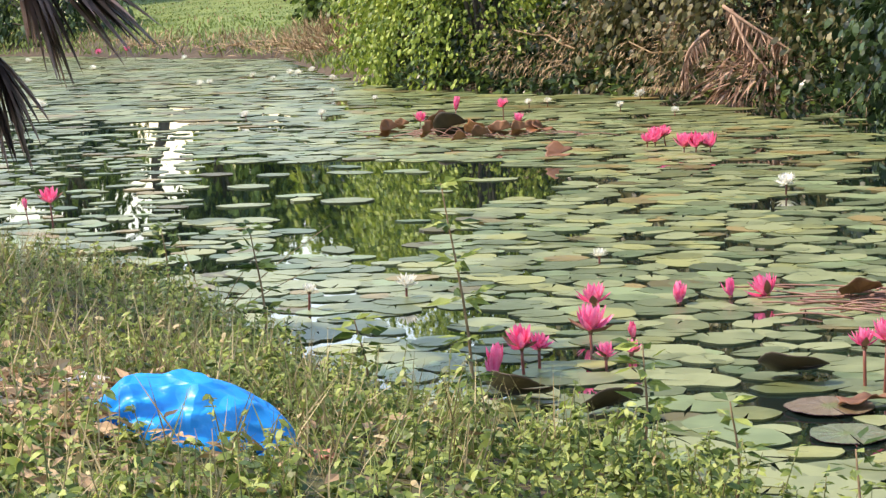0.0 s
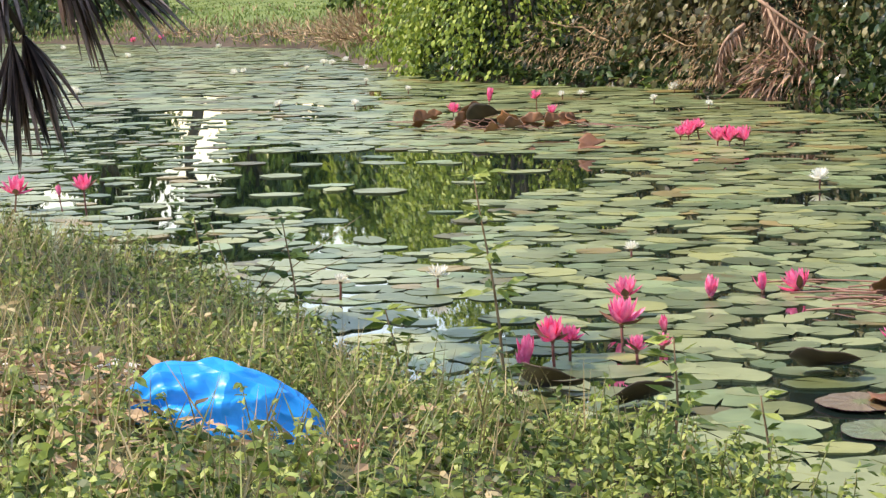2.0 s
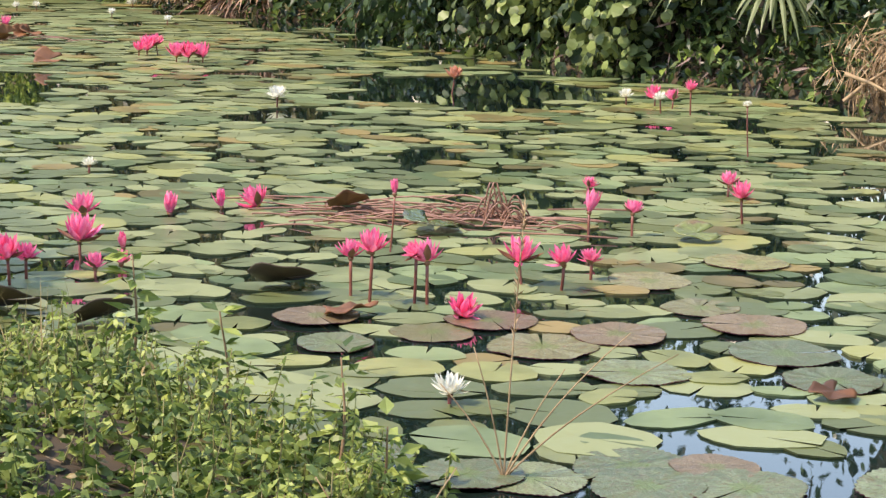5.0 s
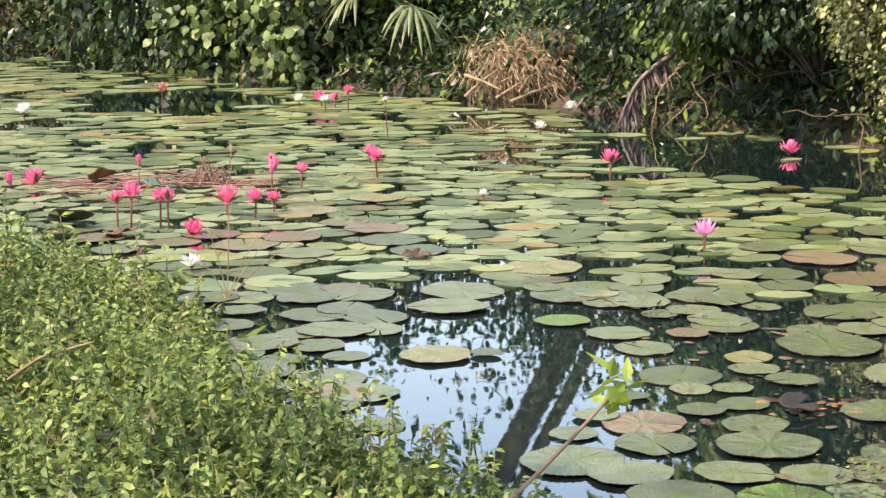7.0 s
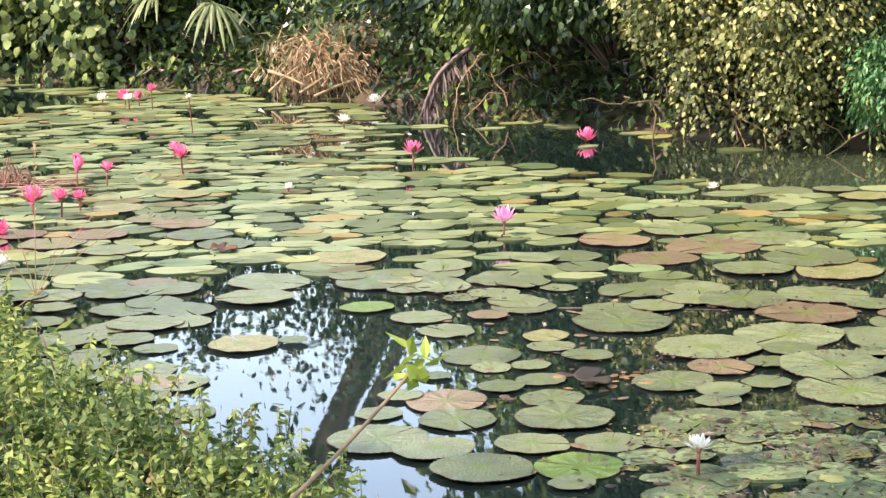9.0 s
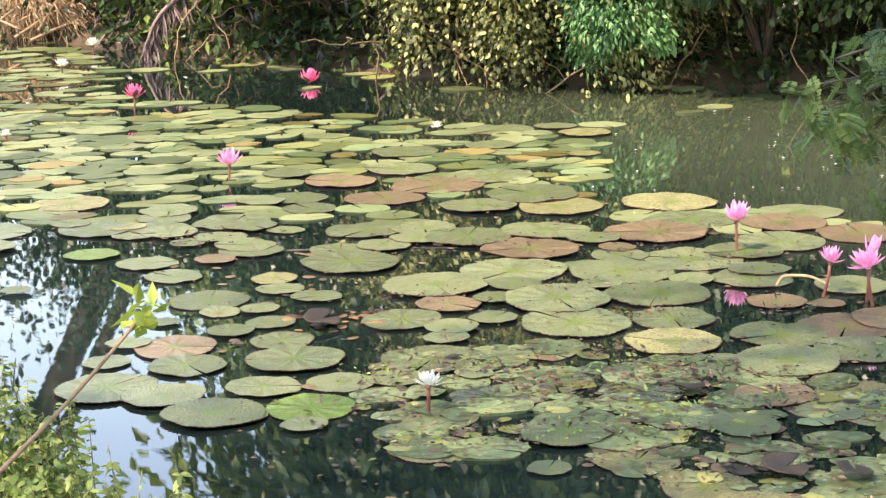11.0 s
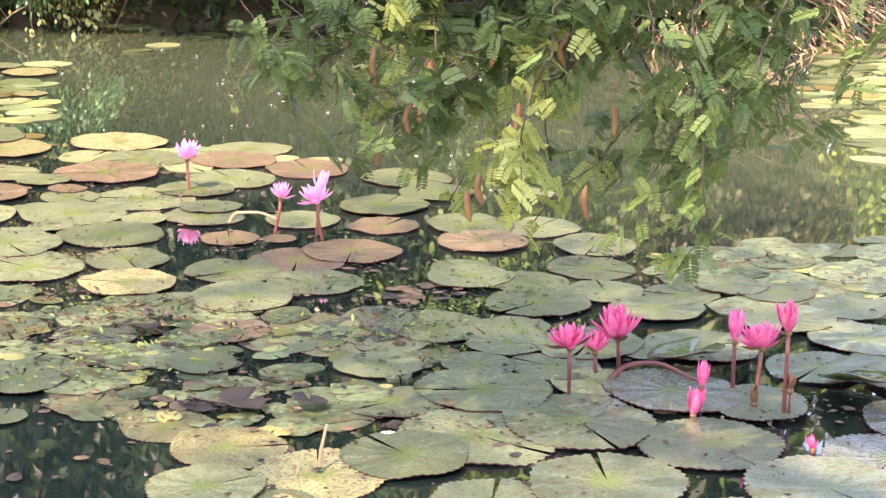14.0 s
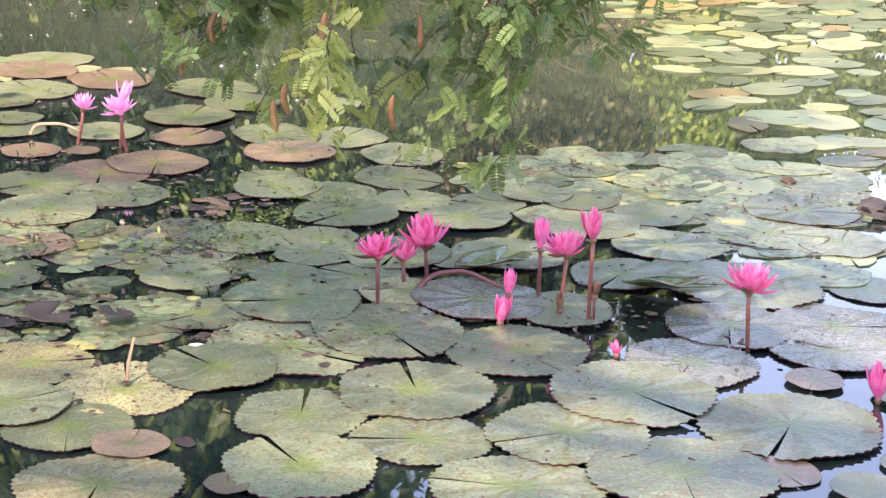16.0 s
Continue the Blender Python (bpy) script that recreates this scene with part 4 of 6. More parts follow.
LILIES_E = [(-3.29, 10.43, 0.16, 0.099, 'hp'), (-3.27, 10.55, 0.11, 0.100, 'op'), (-3.33, 10.28, 0.10, 0.076, 'cp'), (-3.34, 10.28, 0.02, 0.072, 'cp'), (-3.23, 10.99, 0.14, 0.129, 'hp'), (-3.43, 11.55, 0.14, 0.104, 'hp'), (-3.09, 11.11, 0.07, 0.051, 'cp'), (-3.03, 10.64, 0.08, 0.065, 'hp'), (-2.94, 10.68, 0.09, 0.057, 'hp'), (-3.22, 12.08, 0.02, 0.073, 'cp'), (-3.05, 12.32, 0.05, 0.063, 'cp'), (-2.89, 12.38, 0.05, 0.116, 'hp'), (-4.56, 11.96, 0.09, 0.104, 'ow'), (-4.84, 11.51, 0.11, 0.074, 'ow'), (-4.03, 13.17, 0.07, 0.084, 'ow'), (-3.95, 16.52, 0.11, 0.125, 'ow')]
LILIES_F = [(-9.58, 23.10, 0.24, 0.115, 'cp'), (-9.05, 23.22, 0.24, 0.114, 'hp'), (-8.59, 22.61, 0.12, 0.110, 'hp'), (-9.86, 22.75, 0.12, 0.127, 'hp'), (-9.58, 22.55, 0.08, 0.125, 'hp'), (-6.20, 20.23, 0.13, 0.156, 'hp'), (-5.72, 19.63, 0.13, 0.149, 'hp'), (-5.62, 19.66, 0.13, 0.149, 'hp'), (-5.50, 19.69, 0.13, 0.149, 'hp'), (-6.23, 20.10, 0.11, 0.103, 'hp'), (-6.12, 20.25, 0.16, 0.114, 'hp'), (-8.84, 27.18, 0.03, 0.222, 'ow'), (-8.30, 24.97, 0.03, 0.101, 'ow'), (-9.78, 25.66, 0.04, 0.100, 'ow'), (-9.59, 25.81, 0.03, 0.100, 'ow'), (-8.32, 14.09, 0.22, 0.121, 'hp')]
LILIES_G = [(-26.48, 39.25, 0.08, 0.168, 'ow'), (-12.68, 23.60, 0.08, 0.118, 'ow'), (-11.73, 23.81, 0.07, 0.117, 'ow'), (-18.93, 35.30, 0.08, 0.196, 'ow'), (-18.61, 35.08, 0.05, 0.151, 'ow'), (-19.01, 36.31, 0.06, 0.156, 'ow'), (-16.60, 32.81, 0.06, 0.139, 'ow'), (-12.54, 26.73, 0.03, 0.093, 'ow'), (-18.52, 31.52, 0.04, 0.137, 'ow'), (-18.58, 31.93, 0.05, 0.139, 'ow'), (-19.14, 34.30, 0.04, 0.128, 'ow'), (-17.85, 32.87, 0.04, 0.121, 'ow'), (-14.33, 28.75, 0.03, 0.085, 'ow'), (-17.47, 25.79, 0.03, 0.130, 'ow'), (-33.31, 48.80, 0.20, 0.360, 'hp'), (-32.31, 48.79, 0.26, 0.390, 'hp'), (-27.89, 45.13, 0.06, 0.206, 'ow'), (-7.29, 24.00, 0.02, 0.102, 'ow')]
LILIES_H = [(-8.81, 13.98, 0.20, 0.140, 'hp'), (-8.53, 14.09, 0.15, 0.054, 'cp'), (-10.72, 15.37, 0.03, 0.082, 'ow'), (-19.18, 24.73, 0.04, 0.148, 'ow'), (-17.90, 26.21, 0.03, 0.169, 'ow'), (-33.03, 45.20, 0.08, 0.282, 'ow')]
LILIES_I = [(-4.01, 16.75, 0.09, 0.128, 'ow'), (-3.23, 12.09, 0.02, 0.067, 'cp')]
LILIES_J = [(-1.41, 17.53, 0.12, 0.106, 'hp'), (-1.27, 17.36, 0.12, 0.088, 'hp'), (-1.13, 17.01, 0.22, 0.078, 'hp'), (-1.62, 17.55, 0.09, 0.107, 'ow'), (-1.34, 17.04, 0.13, 0.094, 'ow'), (-0.70, 15.00, 0.31, 0.059, 'ow'), (-0.66, 12.59, 0.17, 0.088, 'hp'), (-1.30, 12.04, 0.17, 0.074, 'cp'), (-1.12, 12.15, 0.14, 0.070, 'hp'), (-2.05, 11.49, 0.28, 0.046, 'cp'), (-1.92, 10.49, 0.24, 0.093, 'hp'), (-2.02, 10.58, 0.19, 0.078, 'hp'), (-1.76, 10.50, 0.21, 0.089, 'op'), (-1.45, 10.96, 0.15, 0.112, 'hp'), (-1.27, 10.88, 0.15, 0.085, 'hp'), (-1.19, 11.11, 0.10, 0.101, 'op'), (-1.56, 10.33, 0.06, 0.092, 'hp'), (-1.40, 9.21, 0.06, 0.113, 'ow'), (-2.96, 17.96, 0.17, 0.103, 'hr'), (-1.72, 10.50, 0.21, 0.090, 'hp')]
LILIES = LILIES_A + LILIES_B + LILIES_C + LILIES_D + LILIES_E + LILIES_F + LILIES_G + LILIES_H + LILIES_I + LILIES_J
for x, y, high, wide, code in LILIES:
    small = code == "ow" and y > 15
    water_lily(x, y, max(high, 0.09) if small else high, min(wide * (1.1 if small else 1.0), 0.18 if y > 15 else 0.15), code)


# bushes and trees
def crown_points(count, clumps, radii, seed, shell=0.55, flat=0.0):
    """Leaf places gathered in clumps, so that the outline is uneven and has gaps."""
    r = np.random.default_rng(seed)
    c = unit(r.normal(size=(clumps, 3)))
    c[:, 2] = np.where(c[:, 2] < -0.75, -c[:, 2], c[:, 2])
    c = c * (shell + (1 - shell) * r.uniform(size=(clumps, 1))) * r.uniform(0.75, 1.08, (clumps, 1))
    pick = r.integers(clumps, size=count)
    spread = r.uniform(0.10, 0.24, clumps)[pick][:, None]
    p = c[pick] + r.normal(size=(count, 3)) * spread
    out = unit(p) + r.normal(size=(count, 3)) * 0.55
    return p * np.asarray(radii), out, c * np.asarray(radii)


def bush(x, y, radii, leaf_count, size, material_, label, seed, droop=0.3, lift=0.55, clumps=34, name="bush", wide=0.5, base=None, lean=(0, 0)):
    """Several stems from one base and a crown of clumped leaves."""
    z = float(ground_height(x, y)) if base is None else base
    root = put(name, None, None, "", pose(x, y, z - 0.03))
    tagged(root, label, name.replace("_", " "), "bank vegetation")
    p, out, tips = crown_points(leaf_count, clumps, radii, seed)
    mid = np.array([lean[0], lean[1], radii[2] * lift])
    r = np.random.default_rng(seed + 1)
    runs = []
    for tip in tips[: min(18, clumps)]:
        end = tip * 0.9 + mid
        end[2] = max(end[2], 0.1)
        f = np.linspace(0, 1, 6)[:, None]
        line = f * end + np.sin(f * np.pi) * np.array([0, 0, 0.14 * radii[2]]) + r.normal(size=(6, 3)) * 0.02 * f
        runs.append((line, np.linspace(0.012 + 0.012 * radii[2], 0.006, 6)))
    put("stem", tubes("stem", runs, BARK, 5), root)
    at = p + mid
    keep = at[:, 2] + z > 0.04
    at, out = at[keep], out[keep]
    out[:, 2] -= droop + 0.75
    length = r.uniform(0.65, 1.35, len(at)) * size
    put("crown", round_leaves("crown", at, out, length, length * wide * 1.15, material_), root)
    return root


def tree(x, y, tall, spread, leaf_count, size, material_, label, seed, lean=(0, 0), bare=0.45, name="tree", thick=None):
    z = float(ground_height(x, y))
    root = put(name, None, None, "", pose(x, y, z - 0.05))
    tagged(root, label, "tree", "trees round the pond")
    r = np.random.default_rng(seed)
    thick = thick or tall * 0.022
    f = np.linspace(0, 1, 9)[:, None]
    fork = np.array([lean[0], lean[1], tall * bare])
    trunk = f * fork + np.sin(f * 5) * np.array([0.02, 0.015, 0]) * tall
    put("trunk", tubes("trunk", [(trunk, np.linspace(thick, thick * 0.6, 9))], BARK, 9), root)
    radii = (spread, spread, tall * (1 - bare) * 0.55)
    p, out, tips = crown_points(leaf_count, 42, radii, seed)
    mid = np.array([lean[0] * 1.4, lean[1] * 1.4, tall * (bare + (1 - bare) * 0.5)])
    runs = []
    g = np.linspace(0, 1, 6)[:, None]
    for tip in tips[:16]:
        runs.append((trunk[-1] + g * (tip * 0.95 + mid - trunk[-1]) + r.normal(size=(6, 3)) * 0.06 * g, np.linspace(thick * 0.5, thick * 0.08, 6)))
    put("limb", tubes("limb", runs, BARK, 6), root)
    out[:, 2] -= 1.0
    length = r.uniform(0.7, 1.3, leaf_count) * size
    put("crown", leaves("crown", p + mid, out, length, length * 0.5, material_), root)
    return root


# far bank, from the lawn round to the overhung shore
BUSHES = (
    (-16.9, 36.6, 1.3, 1.6, 2.6, 9500, 0.095, LEAF_BRIGHT, "tall leafy green bush on the far bank"),
    (-14.5, 32.6, 1.5, 1.5, 3.4, 15000, 0.095, LEAF_BRIGHT, "sunlit bright green bush at the water's edge"),
    (-12.6, 30.4, 1.5, 1.2, 3.6, 14000, 0.085, LEAF_BRIGHT, "yellow-green climber-covered bush on the far bank"),
    (-10.4, 30.2, 1.3, 1.0, 3.4, 7000, 0.13, LEAF_SHADE_DARK, "dark shaded bush in a hollow of the bank"),
    (-8.8, 28.8, 1.6, 1.2, 3.2, 6500, 0.12, LEAF_OLIVE, "olive-green vine-covered bush by the pond"),
    (-7.2, 27.7, 1.5, 1.2, 2.9, 6500, 0.11, LEAF_OLIVE, "half-dry olive shrub with hanging vines"),
    (-5.6, 26.3, 1.4, 1.1, 2.6, 5500, 0.11, LEAF_OLIVE, "brownish tangled shrub on the far bank"),
    (-4.4, 24.4, 1.3, 1.0, 2.2, 5500, 0.12, LEAF_SHADE_DARK, "dark-leaved shrub overhanging the water"),
    (-3.6, 22.4, 1.2, 0.9, 1.9, 6200, 0.10, LEAF_SHADE_DARK, "dark glossy-leaved shrub at the waterline"),
    (-2.4, 21.3, 1.3, 0.9, 1.9, 5200, 0.10, LEAF_IVY, "ivy-leaved green shrub trailing to the water"),
    (-1.5, 20.2, 1.1, 0.8, 1.5, 4800, 0.10, LEAF_IVY, "broad-leaved creeper heaped on the bank"),
    # dark leaf colour stands in for the shaded cave behind the palm
    (-0.9, 20.9, 1.0, 0.7, 2.0, 7020, 0.080, LEAF_SHADE_DARK, "dark creeper hanging behind the fan palm"))
BUSHES += (
    (0.6, 20.3, 1.3, 0.8, 2.0, 7020, 0.088, LEAF_SHADE_DARK, "shaded dark green shrub behind the straw heap"),
    (2.0, 17.4, 1.2, 0.8, 1.9, 8100, 0.080, LEAF_SHADE_DARK, "shaded dark green shrub on the bank"),
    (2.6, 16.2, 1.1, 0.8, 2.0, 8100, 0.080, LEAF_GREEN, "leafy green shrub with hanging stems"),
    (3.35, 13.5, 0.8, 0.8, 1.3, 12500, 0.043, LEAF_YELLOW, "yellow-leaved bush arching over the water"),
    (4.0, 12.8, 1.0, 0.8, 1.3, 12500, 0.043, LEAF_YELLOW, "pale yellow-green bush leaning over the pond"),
    (5.6, 11.9, 1.25, 0.9, 1.4, 10800, 0.072, LEAF_SHADE_DARK, "dark bush overhanging a hollow in the bank"),
    (6.9, 10.9, 1.0, 0.9, 1.4, 8100, 0.072, LEAF_GREEN, "green bush hanging over the far bank"),
    (8.2, 10.7, 1.0, 0.8, 1.4, 7020, 0.072, LEAF_OLIVE, "dry olive bush on the far bank"),
    (10.2, 10.9, 1.3, 0.8, 1.4, 7020, 0.072, LEAF_BRIGHT, "light green shrub on the far bank"),
    (5.4, 14.4, 1.5, 1.0, 3.0, 8775, 0.096, LEAF_SHADE_DARK, "tall dark shrub behind the far bank"),
    (7.1, 13.4, 1.4, 1.0, 2.8, 8775, 0.096, LEAF_GREEN, "tall leafy shrub behind the far bank"),
    (8.9, 12.4, 1.4, 1.0, 2.6, 8100, 0.096, LEAF_GREEN, "tall leafy shrub behind the far bank"))
BUSHES += (
    (3.7, 15.9, 1.3, 0.9, 3.0, 8775, 0.096, LEAF_SHADE_DARK, "tall dark shrub behind the far bank"),
    (-26.5, 51.5, 2.2, 1.5, 1.6, 2600, 0.22, LEAF_GREEN, "low green shrub on the lawn beyond the pond"),
    (-31.0, 60.0, 3.0, 2.0, 2.2, 2600, 0.26, LEAF_SHADE_DARK, "dark shrub at the edge of the lawn"),
    (-40.0, 55.0, 3.2, 2.2, 2.6, 3600, 0.22, LEAF_SHADE_DARK, "dark shrub at the end of the pond"),
    (-46.0, 58.0, 3.4, 2.2, 3.0, 3600, 0.24, LEAF_GREEN, "leafy green shrub at the end of the pond"),
    (-21.5, 47.0, 2.0, 1.2, 1.3, 2600, 0.18, LEAF_OLIVE, "low dry olive shrub at the lawn's foot"),
    (12.8, 10.4, 1.5, 0.9, 1.2, 7020, 0.080, LEAF_GREEN, "leafy green shrub on the far bank"))
for i, (x, y, rx, ry, rz, count, size, kind, label) in enumerate(BUSHES):
    over = kind is LEAF_YELLOW or label.startswith("dark bush") or label.startswith("green bush")
    hang = 0.5 if kind is LEAF_YELLOW else 1.25 if over else 0.42
    bush(x + 0.35 * over, y + 0.65 * over, (rx, ry, rz), count, size, kind, label, 101 + i, -0.3 if kind is LEAF_YELLOW else 0.5, hang, lean=(-0.35 * over, -0.75 * over), wide=0.8 if "creeper" in label or "ivy" in label else 0.5)
for i, (x, y, rx, kind, label) in enumerate((
        (3.1, 13.35, 0.6, LEAF_YELLOW, "yellow-green spray of leaves hanging over the water"), (3.5, 12.75, 0.7, LEAF_YELLOW, "airy yellow-green bush leaning over the pond"),
        (4.9, 11.75, 0.75, LEAF_SHADE_DARK, "dark leafy spray hanging over the hollow bank"), (5.9, 11.0, 0.8, LEAF_SHADE_DARK, "dark shaded bush hanging over the hollow bank"),
        (6.9, 10.2, 0.8, LEAF_GREEN, "green leafy spray hanging over the hollow bank"), (1.9, 15.3, 0.7, LEAF_SHADE_DARK, "dark creeper hanging over the shaded bank"), (2.35, 14.5, 0.6, LEAF_SHADE_DARK, "dark leafy spray over the shaded bank"), (8.2, 9.9, 0.8, LEAF_OLIVE, "olive leafy spray overhanging the bank"))):
    bush(x + 0.5, y + 0.75, (rx, 0.55, 0.5), 9500, 0.05 if kind is LEAF_YELLOW else 0.07, kind, label, 211 + i, -0.2 if kind is LEAF_YELLOW else 0.5, 1.9, lean=(-0.5, -0.75))
bush(4.35, 12.85, (0.46, 0.34, 0.40), 4200, 0.05, LEAF_FERN, "bright bluish-green feathery shrub over the water", 190, 0.9, 1.0, clumps=13, wide=0.32, lean=(-0.15, -0.6))
for x, y, kind in ((4.9, 16.2, LEAF_GREEN), (6.6, 15.0, LEAF_SHADE_DARK), (8.2, 14.0, LEAF_GREEN)):
    bush(x, y, (1.3, 0.8, 3.6), 9500, 0.12, kind, "tall thicket of leafy shrubs behind the bank", int(x * 100), 0.4, 0.5)


def shore_growth(name, count, lo, hi, size, material_, label, seed, way=(0, -0.4, -0.2), from_x=-15.0, to_x=14.0, high=1.0, wide=0.5):
    """Creepers, ferns and dead stems that clothe the far bank down to the waterline."""
    r = np.random.default_rng(seed)
    far = [p for p in POND[3:21]]
    seg = [(np.array(a), np.array(b)) for a, b in zip(far, far[1:])]
    weight = np.array([np.linalg.norm(b - a) for a, b in seg])
    pick = r.choice(len(seg), count, p=weight / weight.sum())
    f = r.uniform(size=count)
    a, b = np.array([s[0] for s in seg])[pick], np.array([s[1] for s in seg])[pick]
    p = a + (b - a) * f[:, None]
    d = unit(b - a)
    land = np.stack([-d[:, 1], d[:, 0]], 1)
    patch = 0.5 + 0.5 * np.sin(p[:, 0] * 2.3 + 1.3 * np.sin(p[:, 1] * 1.9))
    into = r.uniform(lo, hi, count)
    p = p + land * into[:, None]
    z = np.maximum(ground_height(p[:, 0], p[:, 1]), 0.0) + r.uniform(0, 1, count) ** 1.6 * high * (0.35 + patch) * np.clip(into + 0.3, 0.15, 1)
    keep = (p[:, 0] > from_x) & (p[:, 0] < to_x) & ((p[:, 0] < 0.2) | (p[:, 0] > 0.95) | (z > 0.5))
    at = np.concatenate([p, z[:, None]], 1)[keep]
    out = r.normal(size=(len(at), 3)) * 0.6 + np.array(way)
    ln = r.uniform(0.6, 1.4, len(at)) * size * (0.6 + at[:, 1:2].ravel() / 30)
    tagged(put(name, leaves(name, at, out, ln, ln * wide, material_)), label, "bank plants", kind="stuff")


def lawn_grass(name, count, seed, material_, label, lo, hi):
    r = np.random.default_rng(seed)
    x, y = r.uniform(-58, -15, count), r.uniform(34, 74, count)
    keep = ~inside(x, y, POND)
    x, y = x[keep], y[keep]
    at = np.stack([x, y, ground_height(x, y) - 0.02], 1)
    way = np.stack([r.normal(size=len(x)) * 0.4, r.normal(size=len(x)) * 0.4, np.ones(len(x))], 1)
    ln = r.uniform(lo, hi, len(x)) * np.clip(2.2 - edge_distance(x, y, POND) * 0.25, 0.6, 2.2)
    tagged(put(name, leaves(name, at, way, ln, 0.05, material_)), label, "grass", kind="stuff")


lawn_grass("lawn_grass", 60000, 65, LAWN_GRASS, "rough green grass on the sloping lawn", 0.06, 0.13)
lawn_grass("lawn_straw", 2500, 66, STRAW, "dry brown grass along the lawn's edge", 0.10, 0.26)
shore_growth("bank_creeper", 30000, -0.05, 1.5, 0.10, LEAF_SHADE_DARK, "dark green creepers covering the far bank", 61)
# added dark leaves, coloured as the shade inside the hollow
shore_growth("hollow_creeper", 16000, 0.1, 1.6, 0.10, LEAF_SHADE_DARK, "dark leaves standing in for the shade of the bank's hollow", 67, from_x=3.4, high=1.1)
shore_growth("bank_leaves", 8000, -0.1, 1.4, 0.09, LEAF_GREEN, "green leafy growth along the far waterline", 62, high=0.8, to_x=3.6)
shore_growth("dry_fringe", 3200, -0.05, 1.0, 0.10, STRAW, "dry brown stems fringing the far waterline", 63, (0, -0.3, -0.6), -15, -3.0, 0.7, 0.1)
shore_growth("dead_fringe", 2600, -0.05, 0.6, 0.16, DEAD_PALM, "grey dead stems hanging at the far waterline", 64, (0, -0.2, -0.9), -3.5, 3.3, 0.6, 0.1)

for i, (x, y, tall, spread, kind, lean) in enumerate((
        (-15, 41, 9, 3.4, LEAF_GREEN, (0.3, 0)), (-10.5, 35, 10, 3.2, LEAF_BRIGHT, (-0.4, 0)), (-7.2, 31.5, 7, 2.4, LEAF_GREEN, (0.2, 0)), (-4.6, 29.5, 7, 2.2, LEAF_SHADE_DARK, (0.2, 0)),
        (3.6, 20.5, 9, 2.2, LEAF_GREEN, (0.3, -0.3)), (5.2, 17.0, 9, 2.6, LEAF_SHADE_DARK, (-0.2, -0.4)), (7.4, 15.2, 9, 2.8, LEAF_GREEN, (0.1, -0.5)), (9.6, 13.8, 4.5, 2.0, LEAF_GREEN, (0.2, -0.4)), (6.2, 18.0, 9, 2.6, LEAF_GREEN, (0.1, 0)), (8.7, 17.0, 8, 2.8, LEAF_SHADE_DARK, (0.1, 0)), (4.2, 18.6, 9, 2.0, LEAF_SHADE_DARK, (0.2, 0)),
        (-34, 78, 6, 4.0, LEAF_GREEN, (0.5, 0)), (-47, 80, 7.5, 3.6, LEAF_BRIGHT, (0.0, 0)), (-38.5, 74, 7.5, 2.6, LEAF_BRIGHT, (0.2, 0)), (-62, 84, 5, 4.0, LEAF_GREEN, (0.4, 0)), (-24, 70, 8, 4.0, LEAF_GREEN, (0.2, 0)), (-78, 80, 5, 4.0, LEAF_GREEN, (0.2, 0)),
        (16, 17, 4, 2.4, LEAF_GREEN, (0, 0)), (22, 12, 4.5, 2.6, LEAF_SHADE_DARK, (0, 0)))):
    tree(x, y, tall, spread, 9000, 0.26 if y < 50 else 0.5, kind, "tall leafy tree behind the far bank", 300 + i, lean, 0.12)
# thin far trees whose open crowns break up the sky beyond the lawn
for i, (x, y, tall) in enumerate(((-45.9, 64.0, 11.0), (-43.4, 66.0, 13.0), (-41.5, 67.5, 10.0), (-50.5, 62.0, 12.0))):
    tree(x, y, tall, 1.9, 2800, 0.5, LEAF_GREEN, "thin tree with an open crown beyond the lawn", 360 + i, (0.3, 0), 0.3)


# slim trunks that lean across the gap in the trees, with open sprays of large leaves
def slender_tree(x, y, lean, tall, thick, sprays, seed, label):
    r = np.random.default_rng(seed)
    z = float(ground_height(x, y))
    root = put("slender_tree", None, None, "", pose(x, y, z - 0.05))
    tagged(root, label, "tree", "trees round the pond")
    f = np.linspace(0, 1, 10)[:, None]
    line = f * np.array([lean, 0.2, tall]) + np.sin(f * 5) * np.array([0.08, 0.05, 0])
    put("trunk", tubes("trunk", [(line, np.linspace(thick, thick * 0.7, 10))], BARK, 10), root)
    at, way = [], []
    g = np.linspace(0, 1, 7)[:, None]
    for dx, dz, count in sprays:
        k = int(np.argmin(np.abs(line[:, 2] - dz - 0.6)))
        end = np.array([dx, r.uniform(-0.6, 0.6), dz])
        limb = line[k] + g * (end - line[k]) + np.sin(g * np.pi) * np.array([0, 0, 0.35]) + r.normal(size=(7, 3)) * 0.05 * g
        put("limb", tubes("limb", [(limb, np.linspace(0.035, 0.008, 7))], BARK, 6), root)
        i = r.integers(2, 7, count)
        at.append(limb[i] + r.normal(size=(count, 3)) * np.array([0.3, 0.3, 0.22]))
        way.append(r.normal(size=(count, 3)) * 0.7 + np.array([0, -0.2, -0.9]))
    n_ = sum(c for *q, c in sprays)
    ln = r.uniform(0.14, 0.28, n_)
    put("crown", leaves("crown", np.concatenate(at), np.concatenate(way), ln, ln * 0.6, LEAF_SHADE_DARK), root)


slender_tree(2.65, 24.0, -5.9, 12.0, 0.20, [(-2.6, 4.1, 60), (-3.4, 4.8, 70), (-3.2, 5.6, 60), (-4.2, 6.0, 80), (-3.9, 6.8, 60), (-4.8, 7.6, 80), (-4.6, 8.6, 60), (-5.4, 5.2, 70), (-5.8, 8.6, 80)], 340, "slender leaning tree with open leafy sprays")
